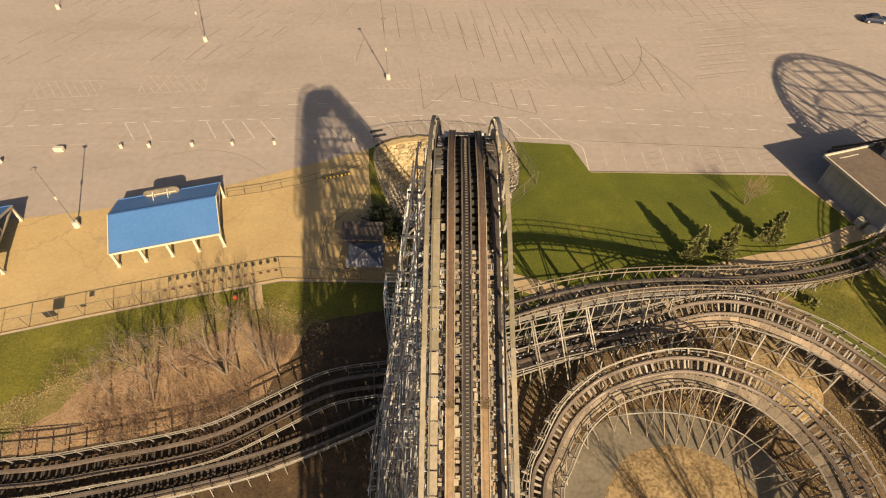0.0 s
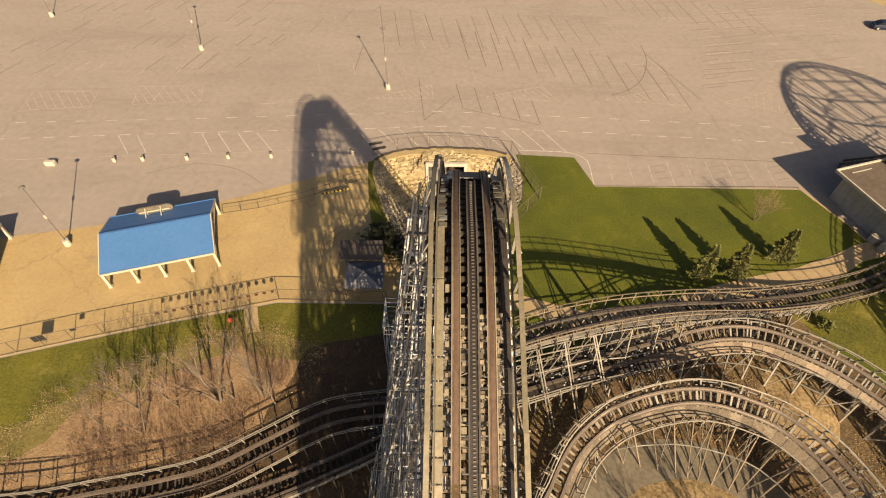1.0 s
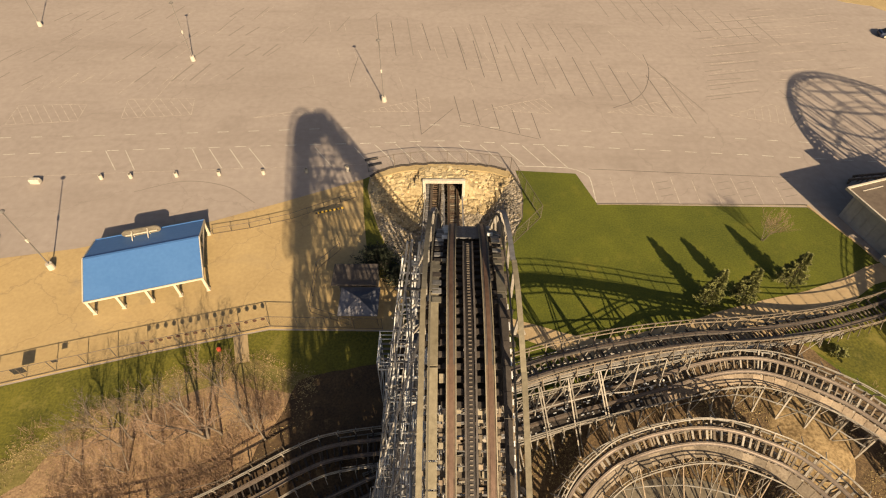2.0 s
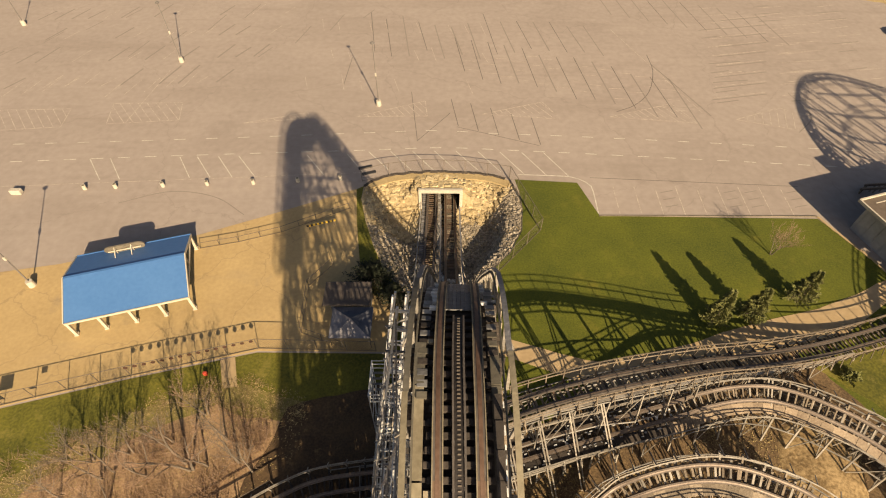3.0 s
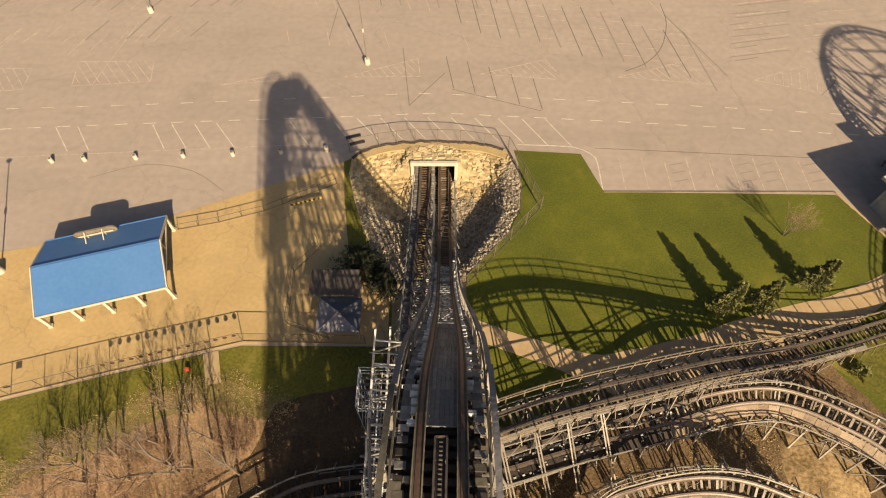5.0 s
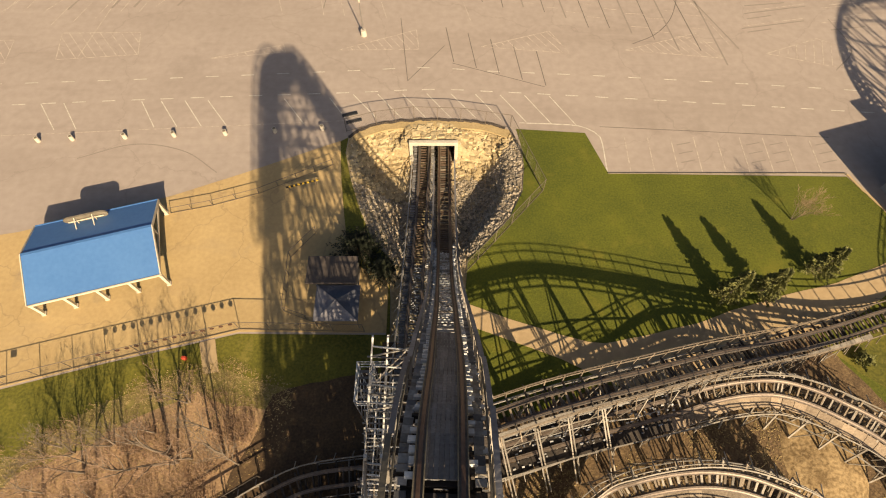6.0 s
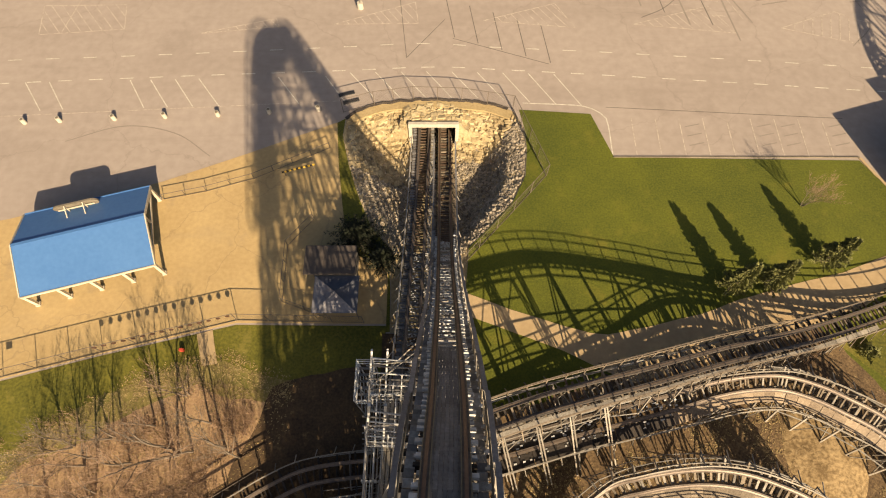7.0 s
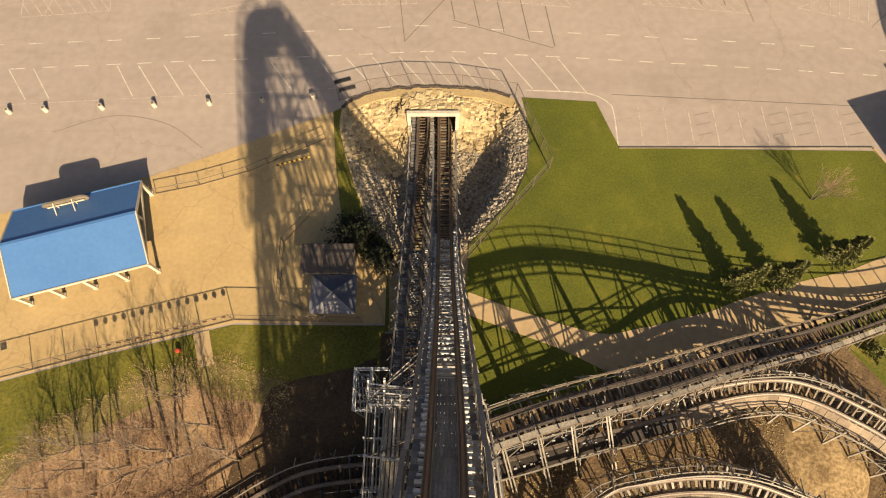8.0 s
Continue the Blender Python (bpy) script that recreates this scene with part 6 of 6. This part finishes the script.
# ---- booth and canopy beside the hill ----
booth = thing("ticket_booth", (-9.3, 42.3, 0.02), "small dark flat-roofed timber booth on the plaza", "booth")
block_part("roof", (-12.1, -7.2, 40.5, 43.5, 2.25, 2.42), BOOTH_ROOF, booth, 0.03)
for nm, dims in (("wall_front", (-11.4, -7.3, 40.95, 41.1, 0.02, 2.25)), ("wall_back", (-11.4, -7.3, 43.1, 43.25, 0.02, 2.25)), ("wall_side", (-11.4, -11.25, 41.1, 43.1, 0.02, 2.25)), ("wall_side", (-7.45, -7.3, 41.1, 43.1, 0.02, 2.25))):
    block_part(nm, dims, WOOD_DARK, booth)
tent = thing("canopy_tent", (-8.9, 38.6, 0.02), "square blue and white canopy tent with sagging top", "tent")
for x in (-10.9, -6.9):
    for y in (36.9, 40.4):
        bm = bmesh.new()
        add_box(bm, (x, y, 0.02), (x, y, 2.05), 0.06, 0.06, Vector((0, 1, 0)))
        part("leg", bm, STEEL, tent)
cs = [Vector((-11.0, 36.8, 2.05)), Vector((-6.8, 36.8, 2.05)), Vector((-6.8, 40.5, 2.05)), Vector((-11.0, 40.5, 2.05))]
peak = Vector((-8.9, 38.65, 2.85))
for i in range(4):
    bm = bmesh.new()
    a, b = cs[i], cs[(i + 1) % 4]
    n = 8
    rows_ = []
    for r_ in range(n + 1):
        k = r_ / n
        l_, rr_ = a.lerp(peak, k), b.lerp(peak, k)
        row = []
        for c_ in range(n + 1):
            w_ = l_.lerp(rr_, c_ / n)
            sag = -0.28 * math.sin(math.pi * k) * (0.4 + 0.6 * math.sin(math.pi * c_ / n)) + 0.05 * noise.noise(w_ * 2.5)
            row.append(bm.verts.new(w_ + Vector((0, 0, sag if 0 < r_ < n else 0))))
        rows_.append(row)
    for r_ in range(n):
        for c_ in range(n):
            bm.faces.new((rows_[r_][c_], rows_[r_][c_ + 1], rows_[r_ + 1][c_ + 1], rows_[r_ + 1][c_]))
    bmesh.ops.remove_doubles(bm, verts=bm.verts, dist=0.003)
    bmesh.ops.solidify(bm, geom=bm.faces[:], thickness=0.01)
    part("canopy_panel", bm, TARP_PALE if i == 0 or i == 3 else TARP_BLUE, tent, "pale panel" if i in (0, 3) else "blue panel")

# ---- parked car ----


def car(x, y, turn):
    c = thing("parked_car", (x, y, 0), "dark blue parked saloon car on the asphalt", "car")
    m = Matrix.Translation((x, y, 0)) @ Matrix.Rotation(turn, 4, "Z")

    def loft(name, secs, mat, parent):
        bm = bmesh.new()
        rings = [[bm.verts.new(m @ Vector((xx, s * w, z))) for s, z, w in ((-1, z0, w0), (-1, (z0 + z1) / 2, w0 * 1.02), (-1, z1, w1), (1, z1, w1), (1, (z0 + z1) / 2, w0 * 1.02), (1, z0, w0))] for xx, z0, z1, w0, w1 in secs]
        for a, b in zip(rings, rings[1:]):
            for k in range(6):
                bm.faces.new((a[k], a[(k + 1) % 6], b[(k + 1) % 6], b[k]))
        bm.faces.new(rings[0])
        bm.faces.new(rings[-1][::-1])
        bmesh.ops.recalc_face_normals(bm, faces=bm.faces)
        return part(name, bm, mat, parent)

    body = loft("body", [(-2.3, 0.4, 0.75, 0.75, 0.7), (-2.15, 0.25, 0.92, 0.88, 0.8), (-1.2, 0.22, 0.98, 0.92, 0.84), (0.7, 0.22, 0.95, 0.92, 0.84), (1.9, 0.25, 0.82, 0.9, 0.8), (2.3, 0.35, 0.65, 0.78, 0.7)], CAR_PAINT, c)
    loft("cabin", [(-1.75, 0.9, 1.0, 0.78, 0.72), (-1.1, 0.92, 1.38, 0.8, 0.62), (0.0, 0.92, 1.44, 0.8, 0.62), (0.95, 0.9, 1.0, 0.78, 0.7)], CAR_GLASS, body)
    loft("roof_panel", [(-1.05, 1.37, 1.42, 0.63, 0.58), (-0.5, 1.41, 1.47, 0.63, 0.58), (0.05, 1.42, 1.46, 0.63, 0.58)], CAR_PAINT, body)
    for xx in (-1.4, 1.4):
        for yy in (-0.84, 0.84):
            bm = bmesh.new()
            a, b = m @ Vector((xx, yy - 0.1, 0.32)), m @ Vector((xx, yy + 0.1, 0.32))
            cone(bm, a, b, 0.32, 0.32, 16)
            w = part("wheel", bm, RUBBER, c)
            bm = bmesh.new()
            s = 1 if yy > 0 else -1
            cone(bm, m @ Vector((xx, yy + s * 0.09, 0.32)), m @ Vector((xx, yy + s * 0.115, 0.32)), 0.2, 0.17, 12)
            part("rim", bm, CONC_WHITE, w, "pale metal rim")
    return c


car(82.2, 99.6, -0.15)
polygon_slab("ground_verge", wobble([(77, 116), (88, 109.5), (100, 104), (160, 100), (160, 150), (85, 150)], 1.0, seed=2), 0.03, 0.03, DIRT, "bare tan verge at the car park's far edge", "ground")

# ---- trees ----


def tube_mesh(segs, sides):
    verts, faces = [], []
    for p, q, r0, r1 in segs:
        d = (q - p).normalized()
        x = d.orthogonal().normalized()
        y = d.cross(x)
        k = len(verts)
        for c, r in ((p, r0), (q, r1)):
            for i in range(sides):
                a = 2 * math.pi * i / sides
                verts.append(c + (x * math.cos(a) + y * math.sin(a)) * r)
        for i in range(sides):
            j = (i + 1) % sides
            faces.append((k + i, k + j, k + sides + j, k + sides + i))
    return verts, faces


def pydata_part(name, verts, faces, mat, parent, label=""):
    me = bpy.data.meshes.new(name)
    me.from_pydata(verts, [], faces)
    me.materials.append(mat)
    ob = new(name, me)
    ob.parent = parent
    if label:
        ob["label"] = label
    return ob


def bare_tree(x, y, h, seed, label, stems=1, twig=BARK, z0=0.03, thick=1.0):
    r = random.Random(seed)
    tr = thing("bare_tree", (x, y, z0), label, "tree", "bare trees")
    big, small = [], []

    def grow(p, d, length, rad, level):
        n = 4 if level == 0 else 3
        for i in range(n):
            d = (d + Vector((r.uniform(-1, 1), r.uniform(-1, 1), r.uniform(-0.2, 0.6))) * (0.1 if level == 0 else 0.2)).normalized()
            q = p + d * (length / n)
            r1 = rad * (1 - 0.75 / n)
            (big if level < 2 else small).append((p.copy(), q.copy(), rad, r1))
            p, rad = q, r1
            if level < 3 and (i > 0 or level > 0):
                for _ in range(r.choice((1, 2, 2)) if level else r.choice((1, 2))):
                    side = Vector((r.uniform(-1, 1), r.uniform(-1, 1), 0)).normalized()
                    nd = (d * 0.75 + side * r.uniform(0.5, 0.85) + Vector((0, 0, 0.25))).normalized()
                    grow(p.copy(), nd, length * r.uniform(0.38, 0.62), max(rad * 0.6, 0.009 * thick), level + 1)
        if level < 3:
            grow(p.copy(), d, length * 0.5, max(rad * 0.8, 0.007), level + 1)

    for s in range(stems):
        a = 2 * math.pi * s / stems + r.uniform(0, 1)
        lean_ = 0.0 if stems == 1 else 0.22
        grow(Vector((0.12 * math.cos(a) * (stems > 1), 0.12 * math.sin(a) * (stems > 1), -0.05)), Vector((lean_ * math.cos(a), lean_ * math.sin(a), 1)).normalized(), h * 0.68, 0.017 * h * thick * (0.8 if stems > 1 else 1), 0)
    pydata_part("trunk", *tube_mesh(big, 6), BARK, tr)
    pydata_part("crown", *tube_mesh(small, 3), twig, tr, "fine bare twigs")
    return tr


LB = "leafless slender tree standing in brown brush"
for k, (x, y, h, st) in enumerate(((-30.6, 25.5, 5.0, 2), (-29.2, 24.0, 6.2, 1), (-27.4, 26.2, 5.4, 2), (-21.6, 24.8, 9.0, 2), (-22.3, 25.3, 7.8, 1), (-20.3, 25.1, 5.6, 1), (-17.6, 25.4, 6.4, 1), (-21.7, 29.8, 5.2, 2), (-31.8, 26.0, 4.2, 1), (-25.4, 24.2, 5.2, 1),
                                 (-16.2, 24.6, 4.8, 1), (-24.0, 27.2, 5.0, 1), (-32.0, 22.4, 4.6, 1), (-27.8, 21.8, 5.0, 2), (-19.2, 27.4, 5.6, 1), (-28.3, 24.6, 6.0, 1))):
    bare_tree(x, y, h, 40 + k, LB, st, TWIG if k % 2 else BARK, 0.03, 1.2)
bare_tree(24.6, 2.2, 9.5, 78, "large leafless tree standing in the infield", 2, BARK, 0.03, 2.6)
for k, (x, y, h) in enumerate(((26.8, 7.6, 2.4), (28.6, 8.6, 2.2), (25.2, 6.2, 2.0))):
    bare_tree(x, y, h, 90 + k, "low leafless bush inside the curved track", 6, TWIG, 0.06, 1.0)
bare_tree(38.9, 49.3, 3.9, 73, "small reddish leafless tree on the lawn", 5, TWIG, 0.03, 0.8)
bare_tree(33.0, 33.0, 3.0, 74, "small leafless shrub below the track", 3, TWIG)


def conifer(x, y, h, w, seed, label, n=900, name="conifer_tree", leaf=NEEDLE):
    r = random.Random(seed)
    tr = thing(name, (x, y, 0.02), label, "tree", "evergreen trees")
    segs = [(Vector((0, 0, -0.03)), Vector((0, 0, h * 0.5)), 0.022 * h, 0.014 * h), (Vector((0, 0, h * 0.5)), Vector((0, 0, h * 0.97)), 0.014 * h, 0.004)]
    verts, faces = [], []
    limbs = int(n / 22)
    for i in range(limbs):
        k = (i + r.random()) / limbs
        z = h * (0.06 + 0.9 * k)
        rad = w * (1 - k) ** 0.9 * r.uniform(0.6, 1.15) + 0.1
        a = i * 2.4 + r.uniform(-0.4, 0.4)
        d = Vector((math.cos(a), math.sin(a), r.uniform(0.0, 0.4)))
        root, tip = Vector((0, 0, z)), Vector((0, 0, z)) + d * rad
        segs.append((root, tip, 0.03, 0.008))
        side = d.cross(Vector((0, 0, 1))).normalized()
        for j in range(22):
            f = 0.2 + 0.85 * (j / 22)
            spread = (1.1 - f) * rad * 0.32 + 0.05
            c = root.lerp(tip, f) + side * r.uniform(-spread, spread) + Vector((0, 0, r.gauss(0, 0.05)))
            size = r.uniform(0.12, 0.24)
            for q in range(3):
                u_ = (d + side * r.uniform(-1, 1) + Vector((0, 0, r.uniform(-0.4, 0.6)))).normalized()
                v_ = u_.orthogonal().normalized()
                b0 = len(verts)
                verts += [c - v_ * size * 0.25, c + u_ * size * 0.6 + v_ * size * 0.2, c + u_ * size * 1.3, c + u_ * size * 0.5 - v_ * size * 0.25]
                faces.append((b0, b0 + 1, b0 + 2, b0 + 3))
    pydata_part("trunk", *tube_mesh(segs, 5), BARK, tr)
    pydata_part("crown", verts, faces, leaf, tr, "dense green needle sprays")
    return tr


conifer(29.0, 40.0, 5.9, 1.35, 1, "small green pine with sparse tip on the lawn", 2600)
conifer(32.8, 40.4, 5.6, 1.35, 2, "small green pine beside the footpath", 2600)
conifer(39.0, 42.7, 5.5, 1.5, 3, "broad green pine near the lawn's edge", 2600)
conifer(40.3, 33.6, 1.1, 1.0, 6, "low green shrub in rough grass", 420, "evergreen_shrub", NEEDLE)
conifer(-7.4, 45.0, 3.2, 3.0, 4, "dark evergreen shrub beside the stone pit", 3600, "evergreen_shrub", NEEDLE_SHADED)
conifer(-4.9, 42.7, 2.8, 1.9, 5, "dark evergreen shrub behind the booth", 2200, "evergreen_shrub", NEEDLE_SHADED)

# brush: thin dry stems over the litter
rb = random.Random(9)
verts, faces = [], []


def stem(x, y, z, h, tilt):
    a = rb.uniform(0, 6.28)
    d = Vector((math.cos(a) * tilt, math.sin(a) * tilt, 1)).normalized()
    p, q = Vector((x, y, z)), Vector((x, y, z)) + d * h
    w_ = rb.uniform(0.008, 0.02)
    s_ = d.orthogonal().normalized() * w_
    t_ = d.cross(s_).normalized() * w_
    k = len(verts)
    verts.extend([p + s_, p - s_ * 0.5 + t_, p - s_ * 0.5 - t_, q])
    faces.extend([(k, k + 1, k + 3), (k + 1, k + 2, k + 3), (k + 2, k, k + 3)])


for _ in range(10500):
    x, y = rb.uniform(-40, -6), rb.uniform(16, 31)
    dens = noise.noise(Vector((x * 0.22, y * 0.22, 3))) + 0.35 - 0.1 * max(0, y - 28) - 0.08 * max(0, -30 - x)
    if x > -15.5 or dens < rb.random() * 0.7 or y > 31 - 0.35 * max(0, -26 - x) * 1.2:
        continue
    for _ in range(4):
        stem(x + rb.gauss(0, 0.2), y + rb.gauss(0, 0.2), 0.0, rb.uniform(0.25, 1.5), rb.uniform(0.1, 1.1))
for _ in range(900):
    x, y = rb.uniform(6, 46), rb.uniform(6, 31)
    if noise.noise(Vector((x * 0.3, y * 0.3, 8))) > 0.05:
        for _ in range(3):
            stem(x + rb.gauss(0, 0.2), y + rb.gauss(0, 0.2), 0.0, rb.uniform(0.2, 0.8), rb.uniform(0.2, 1.0))
me = bpy.data.meshes.new("dry_brush")
me.from_pydata(verts, [], faces)
me.materials.append(TWIG)
tagged(new("dry_brush", me), "tangle of dry reddish stems over leaf litter", "brush", kind="stuff")

# maintenance platform on the hill's west side
plat = thing("maintenance_platform", (-5.3, 29.5, 0), "small white timber platform with railings beside the hill", "platform")
for x in (-5.5, -4.3):
    for y in (28.0, 29.5, 31.0):
        beam("post", Vector((x - 0.15, y, -0.02)), Vector((x, y, 8.5)), 0.08, 0.08, WOOD_WHITE, plat, Vector((0, 1, 0)))
    for z in (7.2, 7.9, 8.5):
        beam("rail", Vector((x, 27.95, z)), Vector((x, 31.05, z)), 0.06, 0.06, WOOD_WHITE, plat)
for y in (28.0, 31.0):
    for z in (7.2, 7.9, 8.5):
        beam("rail", Vector((-5.5, y, z)), Vector((-3.0 if y > 30 else -4.3, y, z)), 0.06, 0.06, WOOD_WHITE, plat)
for i in range(6):
    y = 28.2 + i * 0.5
    beam("deck_board", Vector((-5.55, y, 6.9)), Vector((-4.25, y, 6.9)), 0.2, 0.05, WOOD_DARK, plat)
for z in (2.5, 4.7):
    for x in (-5.6, -4.4):
        beam("brace", Vector((x, 28.0, z - 1.5)), Vector((x, 31.0, z + 1.5)), 0.05, 0.08, WOOD_WHITE, plat)

# fallen leaves and straw: small flat scraps over lawn edges and litter
LEAF = material("fallen_leaves", (0.20, 0.135, 0.05), (0.48, 0.37, 0.17), 0.95, 3.0, 0.5, 0.0, each=0.5)
rl = random.Random(17)


def scraps(name, count, box, keep, z, label):
    v_, f_ = [], []
    made = 0
    while made < count:
        x, y = rl.uniform(box[0], box[1]), rl.uniform(box[2], box[3])
        if not keep(x, y):
            continue
        made += 1
        for _ in range(3):
            cx, cy = x + rl.gauss(0, 0.25), y + rl.gauss(0, 0.25)
            a = rl.uniform(0, 6.28)
            l_, w_ = rl.uniform(0.05, 0.13), rl.uniform(0.02, 0.045)
            d, e = Vector((math.cos(a), math.sin(a), rl.uniform(-0.3, 0.3))), Vector((-math.sin(a), math.cos(a), rl.uniform(-0.3, 0.3)))
            c = Vector((cx, cy, z + rl.uniform(0.01, 0.05)))
            k = len(v_)
            v_.extend([c - d * l_, c + e * w_, c + d * l_, c - e * w_])
            f_.append((k, k + 1, k + 2, k + 3))
    me_ = bpy.data.meshes.new(name)
    me_.from_pydata(v_, [], f_)
    me_.materials.append(LEAF)
    return tagged(new(name, me_), label, "leaves", kind="stuff")


def west_leaf(x, y):
    top = np.interp(x, (-48, -36, -31, -26, -20.5, -16.5, -8), (17, 25.5, 29.2, 31.8, 33.8, 32.6, 31.6))
    low = np.interp(x, (-48, -36, -28, -21, -16, -12), (15, 17, 18.5, 20.5, 23, 26.6))
    edge_ = top + 1.6 * noise.noise(Vector((x * 0.5, y * 0.5, 2)))
    return low < y < edge_ and x < -12.5 and rl.random() < 0.06 + 0.9 * max(0, 1 - abs(y - top + 1.0) / 3.0) * (0.6 + noise.noise(Vector((x * 0.4, y * 0.4, 5))))


scraps("fallen_leaves", 2600, (-48, -8, 15, 36), west_leaf, 0.045, "dry straw and leaves along the lawn edge")
scraps("fallen_leaves", 3500, (4, 48, 8, 34), lambda x, y: noise.noise(Vector((x * 0.25, y * 0.25, 9))) > -0.1 and math.hypot(x - 20.3, y - 10.3) > 11.4 and y < 24 + 0.2 * x and x + y < 66, 0.06, "dry leaves scattered under the tracks")
